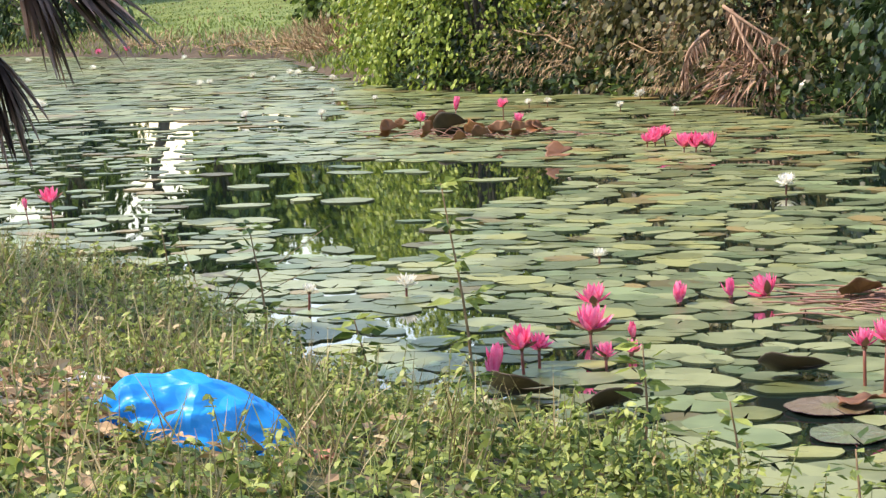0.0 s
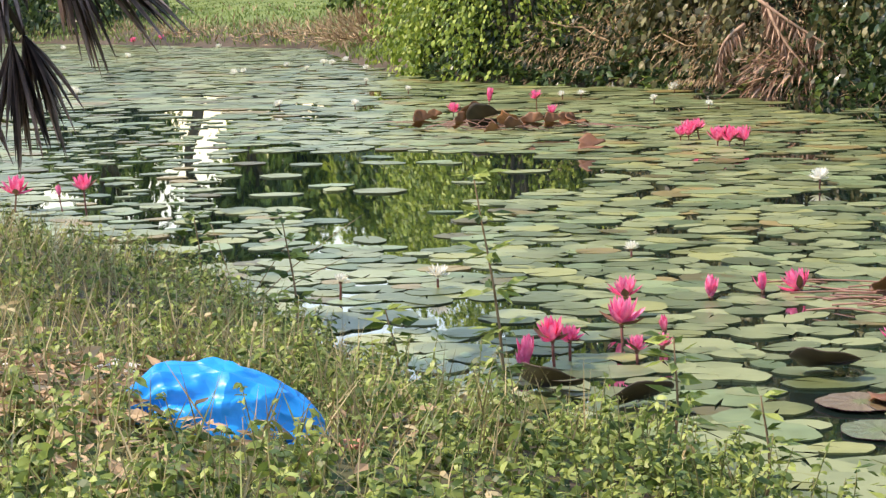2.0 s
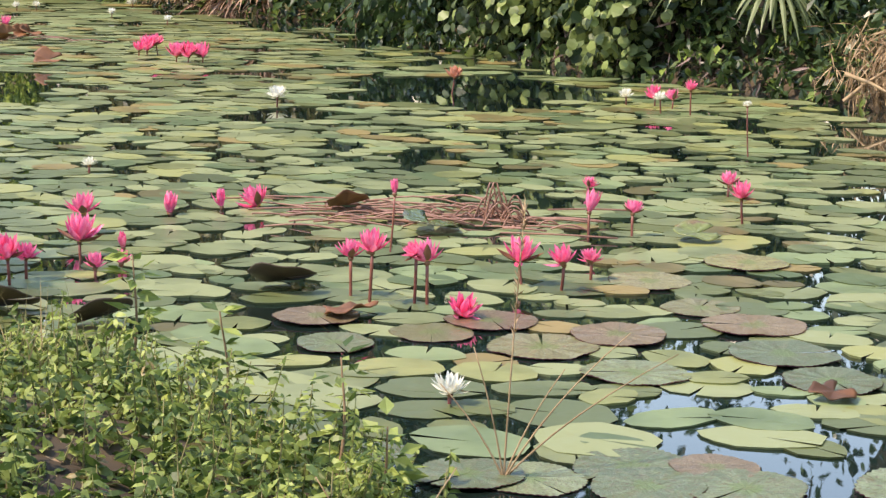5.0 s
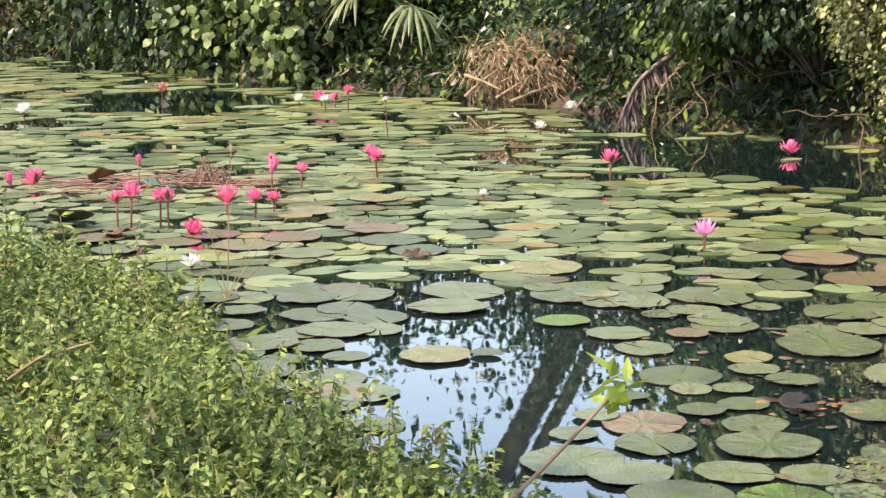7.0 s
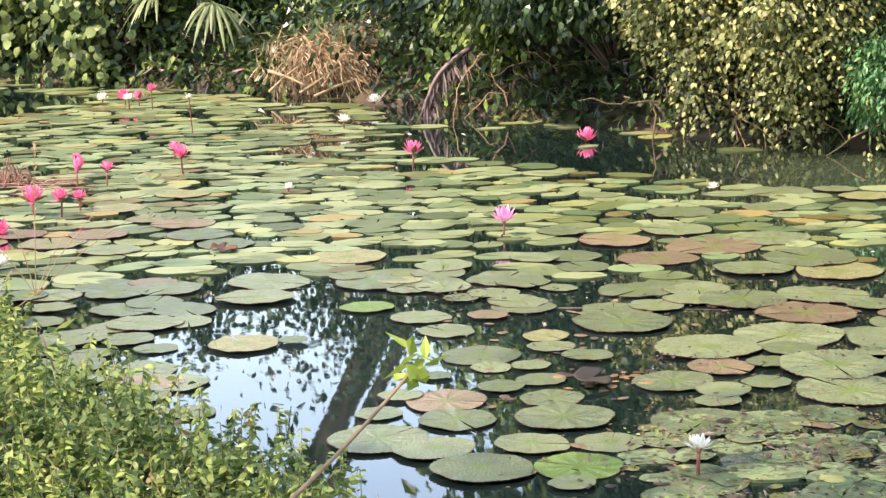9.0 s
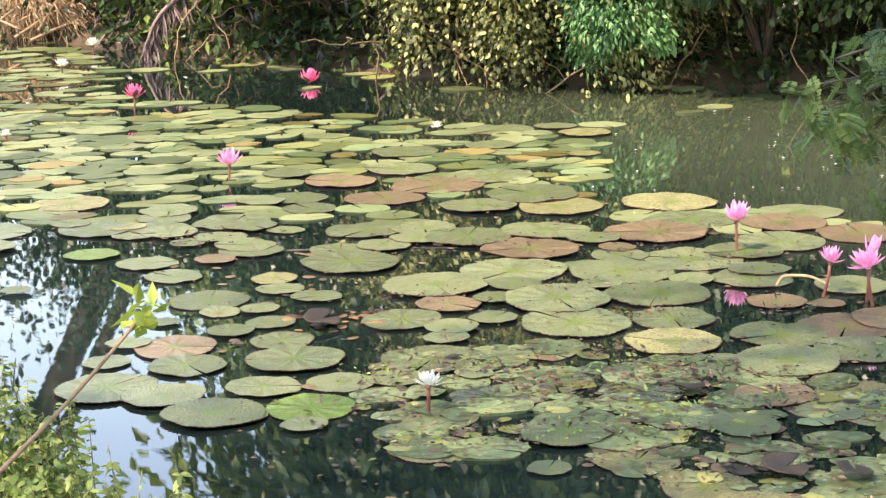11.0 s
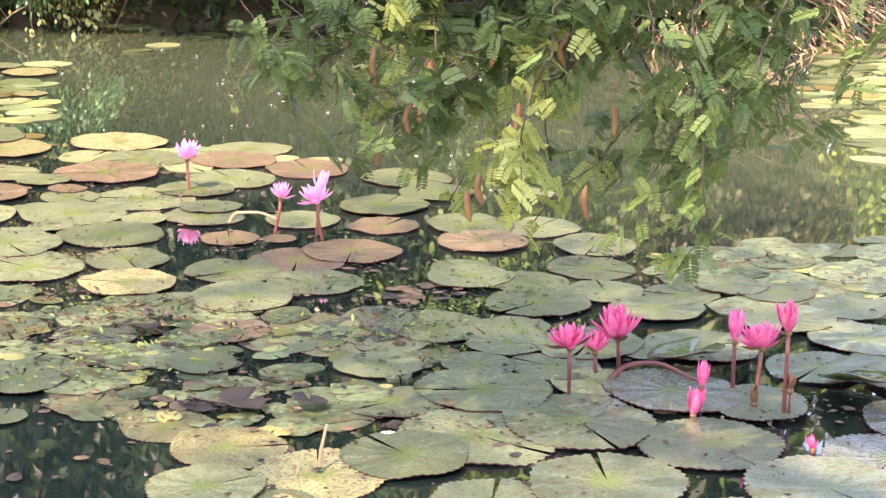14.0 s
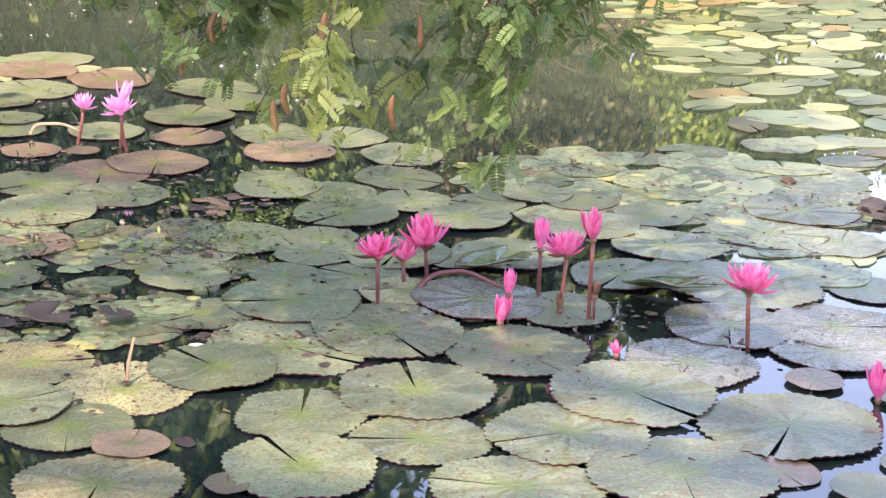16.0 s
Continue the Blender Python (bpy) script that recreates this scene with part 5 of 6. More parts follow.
slender_tree(3.1, 24.6, -5.4, 11.0, 0.11, [(-1.4, 8.8, 60), (-2.4, 9.5, 60)], 341, "thin leaning tree beside a thicker one")


# near bank weeds
def bank_spots(r, x0, x1, y0, y1, wade):
    """Random places on the near bank and just past its edge: x, y, height of the ground, distance from the edge."""
    while True:
        x, y = r.uniform(x0, x1, 5000), r.uniform(y0, y1, 5000)
        d, z = edge_distance(x, y, POND), np.maximum(0.0, ground_height(x, y))
        keep = ~inside(x, y, POND) | (d <= wade)
        yield from zip(x[keep].tolist(), y[keep].tolist(), z[keep].tolist(), d[keep].tolist())


def weed_field(name, count, lo, hi, leaf, material_, label, seed, where, leaves_each=46):
    r = np.random.default_rng(seed)
    at, way, ln = [], [], []
    runs = []
    for x, y, z, d in bank_spots(r, -10, 1.4, 1.2, 13, 0.16):
        if len(runs) == count:
            break
        if not where(x, y, r):
            continue
        tall = (lo + (hi - lo) * r.uniform() ** 1.7) * (1.0 if y < 6.6 else 0.75 if d < 0.5 else 0.55)
        lean = r.normal(size=2) * 0.22
        tip = np.array([lean[0] * tall, lean[1] * tall, tall])
        base = np.array([x, y, z - 0.02])
        runs.append((base + np.linspace(0, 1, 4)[:, None] * tip, np.array([0.0026, 0.0022, 0.0018, 0.001])))
        n_ = max(6, int(leaves_each * tall / hi))
        f = r.uniform(0.1, 1.02, n_) ** 0.8
        a = r.uniform(0, 6.28, n_)
        at.append(base + f[:, None] * tip)
        way.append(np.stack([np.cos(a), np.sin(a), r.uniform(-0.75, 0.4, n_)], 1))
        ln.append(r.uniform(0.45, 1.2, n_) * leaf * (1.15 - 0.45 * f))
    ln = np.concatenate(ln)
    root = put(name, None)
    tagged(root, label, "weeds", kind="stuff")
    tagged(put("stem", tubes("stem", runs, STALK_GREEN, 4), root), kind="stuff")
    tagged(put("leaf", round_leaves("leaf", np.concatenate(at), np.concatenate(way), ln, ln * 0.44, material_), root), kind="stuff")


def in_sight(x, y):
    """The part of the near bank that the camera looks across."""
    if math.hypot(x + 2.94, y - 7.66) < 0.2 or (-3.0 < x < -2.2 and 7.0 < y < 7.6 and (x * 7 + y * 13) % 1 < 0.4):
        return False
    if math.hypot(x + 3.6, y - 7.75) < 0.55 and (x * 11 + y * 17) % 1 < 0.7:
        return False
    return math.hypot(x, y) > 1.5


def leafy_part(x, y, r):
    edge = x + 1.9 + 0.95 * max(0, y - 3.2)
    return in_sight(x, y) and (x > -3.6 or r.uniform() < 0.5) and (edge > 0 or r.uniform() < math.exp(edge / 0.5)) and r.uniform() < (y - 1.2) / 1.8


def grassy_part(x, y, r):
    return in_sight(x, y) and x < -2.2 and x > -1.6 - 0.95 * (y - 2.6)


weed_field("bank_weeds", 7600, 0.07, 0.34, 0.041, WEED, "thick green leafy weeds covering the near bank", 21, leafy_part)
weed_field("low_weeds", 5200, 0.03, 0.15, 0.055, WEED, "low leafy ground cover on the near bank", 24, lambda x, y, r: leafy_part(x, y, r) and -3.9 < x and y > 3.4, 22)
weed_field("shore_weeds", 300, 0.16, 0.36, 0.05, WEED, "taller leafy weeds along the near waterline", 23, lambda x, y, r: y > 6.8 and in_sight(x, y) and edge_distance(x, y, POND) < 0.45, 24)
weed_field("dry_weeds", 1500, 0.08, 0.32, 0.045, WEED_DRY, "dry straw-coloured weed stalks among the green", 22, lambda x, y, r: in_sight(x, y) and (x < -1.8 or r.uniform() < 0.3), 12)


def grass_field(name, count, lo, hi, material_, label, seed, where):
    r = np.random.default_rng(seed)
    at, way, ln = [], [], []
    for x, y, z, d in bank_spots(r, -13, 1.0, 2.2, 18, 0.1):
        if len(at) == count:
            break
        if not where(x, y, r):
            continue
        at.append((x, y, z - 0.01))
        way.append((r.normal() * 0.45, r.normal() * 0.45, 1))
        ln.append(r.uniform(lo, hi))
    ln = np.array(ln)
    tagged(put(name, leaves(name, at, way, ln, 0.0045, material_)), label, "grass", kind="stuff")


grass_field("bank_grass", 5200, 0.08, 0.26, GRASS, "long green grass on the near bank", 31, grassy_part)
grass_field("dry_grass", 9000, 0.08, 0.30, WEED_DRY, "dry straw-coloured grass on the near bank", 32, grassy_part)


def tall_weed(x, y, tall, seed, label):
    r = np.random.default_rng(seed)
    z = max(0.0, float(ground_height(x, y)))
    root = put("tall_weed", None, None, "", pose(x, y, z - 0.02))
    tagged(root, label, "weed", "tall weeds on the near bank")
    f = np.linspace(0, 1, 8)[:, None]
    line = f * np.array([r.normal() * 0.04, r.normal() * 0.04, tall]) + np.sin(f * 4) * 0.012
    put("stem", tubes("stem", [(line, np.linspace(0.006, 0.002, 8))], TWIG, 6), root)
    n_ = int(62 * tall / 0.5)
    i = r.integers(2, 8, n_)
    a = r.uniform(0, 6.28, n_)
    way = np.stack([np.cos(a), np.sin(a), r.uniform(-0.3, 0.5, n_)], 1)
    ln = r.uniform(0.03, 0.08, n_)
    put("leaf", leaves("leaf", line[i] + way * r.uniform(0, 0.04, (n_, 1)), way, ln, ln * 0.5, WEED), root)["kind"] = "stuff"


for i, (x, y, tall) in enumerate(((-2.80, 8.96, 0.84), (-4.1, 9.9, 0.58), (-3.3, 9.2, 0.36), (-2.2, 8.7, 0.42), (-1.9, 8.6, 0.36), (-1.5, 8.2, 0.34), (-1.35, 7.9, 0.3), (-5.3, 11.0, 0.4), (-1.05, 6.9, 0.3), (-0.7, 5.6, 0.32))):
    tall_weed(x, y, tall, 400 + i, "tall thin weed with small leaves at the water's edge")


def reed(x, y, points, seed):
    """Long grass stalks with a feathery head."""
    r = np.random.default_rng(seed)
    root = put("grass_tuft", None, None, "", pose(x, y, max(0, float(ground_height(x, y)))))
    tagged(root, "tuft of long dry grass stalks at the waterline", "grass", "grass tufts")
    for dx, dy, tall in points:
        f = np.linspace(0, 1, 7)[:, None]
        line = f * np.array([dx, dy, tall]) + f ** 2 * np.array([dx * 0.4, dy * 0.4, -0.02])
        put("stalk", tubes("stalk", [(line, np.linspace(0.003, 0.0014, 7))], STRAW, 5), root)
        if tall > 0.6:
            k = r.uniform(0.5, 1, 70)
            at = np.stack([np.interp(k, f[:, 0], line[:, j]) for j in range(3)], 1)
            put("seed_head", leaves("seed_head", at, np.stack([r.normal(size=70) * 0.5, r.normal(size=70) * 0.5, np.ones(70)], 1), 0.03, 0.004, STRAW), root)


reed(-1.14, 8.55, ((0.02, 0.05, 0.72), (0.22, 0.0, 0.42), (-0.06, 0.0, 0.36), (0.10, 0.05, 0.30), (0.30, 0.1, 0.34), (-0.12, 0, 0.26)), 5)
reed(-1.25, 7.6, ((0.1, 0.05, 0.32), (-0.1, 0.0, 0.30), (0.2, 0.0, 0.25)), 6)
reed(-5.0, 10.9, ((0.4, 0.1, 0.5), (0.2, 0.0, 0.4), (-0.1, 0.0, 0.45), (0.3, 0.2, 0.3)), 7)


# the blue bag and other litter on the near bank
def crumpled_bag(x, y, z, wide, deep, tall, turn):
    """A half-filled bag on its side: a gathered end with pleats, a broad swollen back, a collapsed drooping end."""
    rows_, cols = 56, 72
    vs, ts = [], []
    for i in range(rows_):
        u = i / (rows_ - 1)
        girth = min(1.0, 0.42 + 2.6 * u) * (1 - 0.35 * max(0, u - 0.55) / 0.45) * (math.sqrt(max(0, 1 - u ** 8)) * 0.97 + 0.03) * min(1, 0.15 + u * 14)
        drop = -0.62 * max(0, u - 0.35) ** 1.6 - 0.18 * (1 - u) ** 3
        for j in range(cols):
            v = 6.28319 * j / cols
            p = Vector((u * 2.2, math.cos(v) * 1.2, math.sin(v) * 1.2))
            near, points = noise.voronoi(Vector((p.x * 1.5, p.y * 1.3, p.z * 1.3 + 4)))
            fine, points = noise.voronoi(p * 3.4)
            pleat = 0.2 * (1 - u) ** 3 * math.cos(13 * v + 2 * math.sin(3 * v)) + 0.10 * max(0, u - 0.45) * math.cos(7 * v + 5 * u)
            q = girth * (1 + pleat - 0.27 * min(0.8, near[1] - near[0]) - 0.10 * (fine[1] - fine[0]) + 0.14 * noise.noise(p * 1.1))
            vs.append(((u - 0.5) * wide + 0.03 * math.cos(5 * v) * (1 - u) ** 3, math.cos(v) * q * deep / 2, max(-0.42 * tall, (0.5 * math.sin(v) * q + drop * 0.6) * tall)))
    for i in range(rows_ - 1):
        for j in range(cols):
            k, n_ = i * cols + j, i * cols + (j + 1) % cols
            ts += [(k, n_, n_ + cols), (k, n_ + cols, k + cols)]
    ob = put("plastic_bag", tri_mesh("plastic_bag", vs, ts, BAG_BLUE, True), None, "", pose(x, y, z, 0, 0, turn))
    tagged(ob, "crumpled bright blue plastic bag lying in the weeds", "plastic bag")
    # gathered mouth at one end and a loose handle strip at the other
    g = np.linspace(0, 1, 10)[:, None]
    mouth = np.array([-wide * 0.49, 0.0, -0.03]) + g * np.array([-0.035, -0.02, -0.05])
    put("neck", tubes("neck", [(mouth, np.linspace(0.05, 0.02, 10) + 0.006 * np.sin(np.linspace(0, 9, 10)))], BAG_BLUE, 11), ob)
    loop = np.array([wide * 0.34, -deep * 0.25, -tall * 0.42]) + np.concatenate([0.05 * np.sin(g * 5.5), -0.05 * g, 0.05 * (1 - np.cos(g * 5.5)) - 0.03], 1)
    put("handle", tubes("handle", [(loop, 0.012)], BAG_BLUE, 6), ob)


crumpled_bag(-2.92, 7.64, 0.455, 0.50, 0.30, 0.29, 30)


def scrap(x, y, size, seed, material_, name, label, category):
    bm = bmesh.new()
    bmesh.ops.create_icosphere(bm, subdivisions=3, radius=size)
    for v in bm.verts:
        k = 1 + 0.5 * noise.noise(v.co / size * 1.5 + Vector((seed, 0, 0))) + 0.2 * noise.noise(v.co / size * 4)
        v.co = Vector((v.co.x * k * 1.3, v.co.y * k, v.co.z * k * 0.6))
    me = bpy.data.meshes.new(name)
    bm.to_mesh(me)
    bm.free()
    me.materials.append(material_)
    z = max(0, float(ground_height(x, y)))
    tagged(put(name, me, None, "", pose(x, y, z + size * 0.35, 0, 0, seed * 40)), label, category)


scrap(-3.5, 8.0, 0.05, 1, LITTER_WHITE, "paper_scrap", "crumpled dirty white paper scrap in the grass", "litter")
scrap(-3.62, 7.75, 0.04, 2, LITTER_WHITE, "paper_scrap", "crumpled dirty white paper scrap in the grass", "litter")
scrap(-3.4, 7.5, 0.035, 3, LITTER_WHITE, "paper_scrap", "crumpled dirty white paper scrap in the grass", "litter")
scrap(-1.02, 5.2, 0.06, 4, STONE, "stone", "pale rounded stone among the weeds", "stone")
scrap(-2.6, 7.7, 0.03, 5, PETAL_RUST, "fallen_leaf", "curled orange-brown fallen leaf in the weeds", "leaf")


# dead lily stalks, upturned leaves and floating litter
def stalk_mat(x, y, wide, deep, count, seed, label, high=0.05):
    r = np.random.default_rng(seed)
    root = put("lily_stalks", None, None, "", pose(x, y, 0))
    tagged(root, label, "dead stalks")
    for i in range(count):
        c = np.array([r.normal() * wide * 0.28, r.normal() * deep * 0.3, 0])
        a, ln = r.normal() * 0.35, r.uniform(0.3, 0.9) * wide * 0.5
        f = np.linspace(-0.5, 0.5, 8)[:, None]
        line = c + f * np.array([math.cos(a) * ln, math.sin(a) * ln * 0.4, 0])
        arch = high * r.uniform(0.1, 1.0) * max(0.2, 1 - abs(c[0]) / wide * 2)
        line[:, 2] = 0.016 + np.cos(f[:, 0] * np.pi) * arch
        put("stalk", tubes("stalk", [(line, 0.0045)], DRY_STEM, 5), root)


stalk_mat(-2.15, 12.35, 1.3, 0.7, 60, 51, "tangled mat of reddish-brown dead lily stalks")
stalk_mat(-1.75, 12.3, 0.45, 0.35, 34, 52, "raised heap of curled brown lily stalks", 0.2)
stalk_mat(-8.6, 21.3, 1.7, 1.0, 34, 53, "heap of dead brown lily stalks in the pond", 0.16)


def upturned_leaf(x, y, size, tilt, turn, material_, label):
    """A big leaf standing half out of the water, its rim curled."""
    rough = 0.14 if material_ is RUST_LEAF else 0.04
    bm = bmesh.new()
    vs = {}
    for k in range(7):
        for i in range(25):
            a = 0.25 + i / 24 * 5.8
            f = k / 6
            q = f * (1 + rough * math.sin(3 * a + turn) + 0.5 * rough * math.sin(7 * a + x * 9))
            vs[k, i] = bm.verts.new((q * math.cos(a) * size / 2, q * math.sin(a) * size * (0.42 if rough > 0.1 else 0.5), size * (0.3 * min(1, abs(tilt) / 50) * f * abs(math.sin(a)) + 0.05 * f ** 2 * math.sin(5 * a + x)) if rough > 0.1 else 0.06 * size * f ** 2 * (1 + 0.6 * math.sin(2 * a) + 0.3 * math.sin(5 * a))))
    for k in range(6):
        for i in range(24):
            bm.faces.new([vs[k, i], vs[k + 1, i], vs[k + 1, i + 1], vs[k, i + 1]])
    bmesh.ops.remove_doubles(bm, verts=bm.verts[:], dist=1e-5)
    bmesh.ops.recalc_face_normals(bm, faces=bm.faces[:])
    bmesh.ops.solidify(bm, geom=bm.faces[:], thickness=0.004)
    me = bpy.data.meshes.new("lily_leaf")
    bm.to_mesh(me)
    bm.free()
    me.materials.append(material_)
    me.polygons.foreach_set("use_smooth", [True] * len(me.polygons))
    ob = put("lily_leaf", me, None, "", pose(x, y, 0.02 + size * 0.5 * math.sin(radians(abs(tilt))) * 0.7, tilt, 0, turn))
    tagged(ob, label, "lily leaf", "upturned lily leaves")


# dark brown leaf, the shade of its upturned side included in the colour
DARK_SHADE_LEAF = material("dark_shade_leaf", (0.018, 0.013, 0.007), (0.06, 0.04, 0.018), 0.6, 12.0, 0.3)
RUST_LEAF = material("rust_leaf", (0.07, 0.03, 0.012), (0.24, 0.10, 0.035), 0.6, 12.0, 0.3)
upturned_leaf(-2.28, 10.6, 0.26, -24, 10, DARK_SHADE_LEAF, "dark brown lily leaf tipped up, shade included in its colour")
upturned_leaf(-1.95, 10.25, 0.2, -10, 60, RUST_LEAF, "curled rust-brown lily leaf at the surface")
upturned_leaf(-2.45, 12.3, 0.2, -30, 40, RUST_LEAF, "curled brown lily leaf among dead stalks")
upturned_leaf(-2.0, 12.0, 0.26, 14, 100, PAD_DEEP, "pale shiny lily leaf turned up beside dead stalks")
upturned_leaf(-8.75, 21.2, 0.36, -50, 20, DARK_SHADE_LEAF, "large dark lily leaf standing out of the water")
upturned_leaf(-8.35, 21.0, 0.34, -30, -20, RUST_LEAF, "brown lily leaf leaning on dead stalks")
upturned_leaf(-9.1, 21.7, 0.32, -45, 60, RUST_LEAF, "rust-coloured lily leaf standing out of the water")
upturned_leaf(-7.9, 21.6, 0.3, 25, 100, RUST_LEAF, "curled brown lily leaf on the heap of stalks")
upturned_leaf(-9.68, 21.94, 0.16, -60, 21, RUST_LEAF, "brown withered lily leaf standing among dead stalks")
upturned_leaf(-9.34, 21.01, 0.23, -70, 52, RUST_LEAF, "brown withered lily leaf standing among dead stalks")
upturned_leaf(-8.25, 20.38, 0.16, -45, 38, RUST_LEAF, "brown withered lily leaf standing among dead stalks")
upturned_leaf(-8.18, 20.70, 0.20, -45, 14, RUST_LEAF, "brown withered lily leaf standing among dead stalks")
upturned_leaf(-8.12, 21.04, 0.22, -60, 10, RUST_LEAF, "brown withered lily leaf standing among dead stalks")
upturned_leaf(-7.99, 21.24, 0.19, -70, 46, RUST_LEAF, "brown withered lily leaf standing among dead stalks")
upturned_leaf(-7.96, 21.52, 0.20, 40, 52, RUST_LEAF, "brown withered lily leaf standing among dead stalks")
upturned_leaf(-8.86, 20.95, 0.22, -70, 86, RUST_LEAF, "brown withered lily leaf standing among dead stalks")
upturned_leaf(-6.6, 18.9, 0.28, 25, 40, RUST_LEAF, "brown lily leaf beside the far pink flowers")
upturned_leaf(-3.1, 9.95, 0.24, -30, 0, DARK_SHADE_LEAF, "dark lily leaf raised beside pink flowers")
upturned_leaf(-2.7, 9.85, 0.22, -30, 50, DARK_SHADE_LEAF, "dark lily leaf raised beside pink flowers")
upturned_leaf(-0.84, 12.1, 0.2, 15, 30, PAD_YELLOW, "orange-yellow dying lily leaf on the water")
upturned_leaf(-0.3, 9.55, 0.16, 8, 70, RUST_LEAF, "small rust-coloured curled leaf on the pond")
upturned_leaf(3.68, 3.80, 0.28, -14, -30, PAD_DEEP, "dark lily leaf folded up out of the water")
upturned_leaf(3.41, 4.28, 0.24, -10, 20, PAD_DEEP, "wet dark lily leaf with its rim lifted")


# leaning stick with fresh leaves, near the water's edge
def leaning_stick(a, b, seed):
    r = np.random.default_rng(seed)
    a, b = np.array(a), np.array(b)
    root = put("stick", None, None, "", Matrix.Translation(a))
    tagged(root, "bare brown stick leaning over the water, leafy at its tip", "stick")
    f = np.linspace(0, 1, 9)[:, None]
    line = f * (b - a) + np.sin(f * 7) * np.array([0.0, 0.0, 0.008])
    put("branch", tubes("branch", [(line, np.linspace(0.008, 0.0045, 9))], TWIG, 7), root)
    n_ = 16
    ang = r.uniform(0, 6.28, n_)
    way = np.stack([np.cos(ang), np.sin(ang) * 0.6, r.uniform(-0.3, 0.9, n_)], 1)
    put("leaf", leaves("leaf", (b - a) + r.normal(size=(n_, 3)) * 0.03, way, r.uniform(0.05, 0.11, n_), r.uniform(0.03, 0.05, n_), LEAF_BRIGHT), root)


leaning_stick((-0.28, 4.2, 0.08), (0.36, 5.03, 0.46), 61)


# dead straw heap, hanging fronds and twigs on the far bank
def blade_heap(name, x, y, radii, count, length, width, material_, label, seed, tip=(0, -0.3, -0.5), lift=0.5):
    z = max(0.0, float(ground_height(x, y)))
    root = put(name, None, None, "", pose(x, y, z - 0.05))
    tagged(root, label, name.replace("_", " "))
    p, out, tips = crown_points(count, 22, radii, seed)
    p = p + np.array([0, 0, radii[2] * lift])
    p[:, 2] = np.maximum(p[:, 2], 0)
    out = out * 0.6 + np.array(tip)
    r = np.random.default_rng(seed)
    ln = r.uniform(0.5, 1.3, count) * length
    tagged(put("blade", leaves("blade", p, out, ln, width, material_), root), kind="stuff")
    runs = [(np.linspace(0, 1, 5)[:, None] * (t * 1.15) + np.array([0, 0, radii[2] * lift]) + r.normal(size=(5, 3)) * 0.05, np.linspace(0.02, 0.008, 5)) for t in tips[:9]]
    for run in runs:
        put("twig", tubes("twig", [run], STRAW, 5), root)


blade_heap("straw_heap", 0.72, 17.8, (0.85, 0.4, 0.40), 3600, 0.2, 0.012, STRAW, "sunlit heap of dry straw and twigs on the bank", 71, (0.5, -0.25, -0.55))
blade_heap("dead_frond_heap", -6.9, 26.35, (0.8, 0.3, 0.45), 330, 0.40, 0.03, FROND_PINK, "heap of pinkish-grey dead palm fronds on the bank", 72)
blade_heap("dry_brush", -7.8, 27.5, (1.6, 0.6, 0.8), 3200, 0.14, 0.016, STRAW, "low brown dry brush along the waterline", 73)
blade_heap("dry_brush", -10.5, 29.2, (2.0, 0.6, 0.7), 3200, 0.14, 0.016, STRAW, "low brown dry brush along the waterline", 74)
blade_heap("dry_brush", -19.8, 39.6, (2.6, 1.0, 0.45), 1500, 0.35, 0.03, STRAW, "low dry brush at the foot of the lawn", 75, (0, 0, 0.6))
for i, (x, y) in enumerate(((-22.6, 43.2), (-27.0, 46.6), (-32.5, 49.4))):
    blade_heap("dry_brush", x, y, (2.8, 0.9, 0.25), 260, 0.3, 0.03, STRAW, "low dry brush at the foot of the lawn", 175 + i, (0, 0, 0.6))
blade_heap("dry_brush", 8.4, 9.9, (1.2, 0.5, 0.5), 1200, 0.25, 0.02, STRAW, "brown dry litter along the far bank", 76)


def hanging_frond(top, bottom, seed, label, material_=DEAD_PALM):
    """A dead feather frond: a rib with narrow leaflets hanging from it."""
    r = np.random.default_rng(seed)
    top, bottom = np.array(top), np.array(bottom)
    root = put("dead_frond", None, None, "", Matrix.Translation(bottom))
    tagged(root, label, "dead frond", "dead fronds on the far bank")
    f = np.linspace(0, 1, 10)[:, None]
    line = f * (top - bottom) + np.sin(f * np.pi) * np.array([-0.1, -0.05, 0.05])
    put("rib", tubes("rib", [(line, np.linspace(0.012, 0.025, 10))], material_, 6), root)
    n_ = 150
    k = r.uniform(0.05, 0.95, n_)
    at = np.stack([np.interp(k, f[:, 0], line[:, j]) for j in range(3)], 1)
    way = np.stack([r.normal(size=n_) * 0.3, r.normal(size=n_) * 0.2, np.full(n_, -1.0)], 1)
    put("leaflet", leaves("leaflet", at, way, r.uniform(0.12, 0.32, n_), 0.026, material_), root)


hanging_frond((1.67, 15.77, 0.59), (1.23, 15.60, 0.02), 81, "long grey dead palm frond hanging to the water")
hanging_frond((2.25, 16.02, 0.32), (2.08, 15.86, 0.02), 88, "grey dead palm frond under the dark shrub")
hanging_frond((2.31, 15.88, 0.35), (2.27, 15.70, 0.02), 95, "short grey dead frond at the waterline")
hanging_frond((2.61, 15.65, 0.29), (2.46, 15.49, 0.02), 102, "short grey dead frond at the waterline")
hanging_frond((2.73, 15.34, 0.29), (2.74, 15.16, 0.02), 109, "ragged grey dead frond in the dark hollow")
hanging_frond((2.91, 15.29, 0.24), (2.83, 15.13, 0.02), 116, "ragged grey dead frond in the dark hollow")
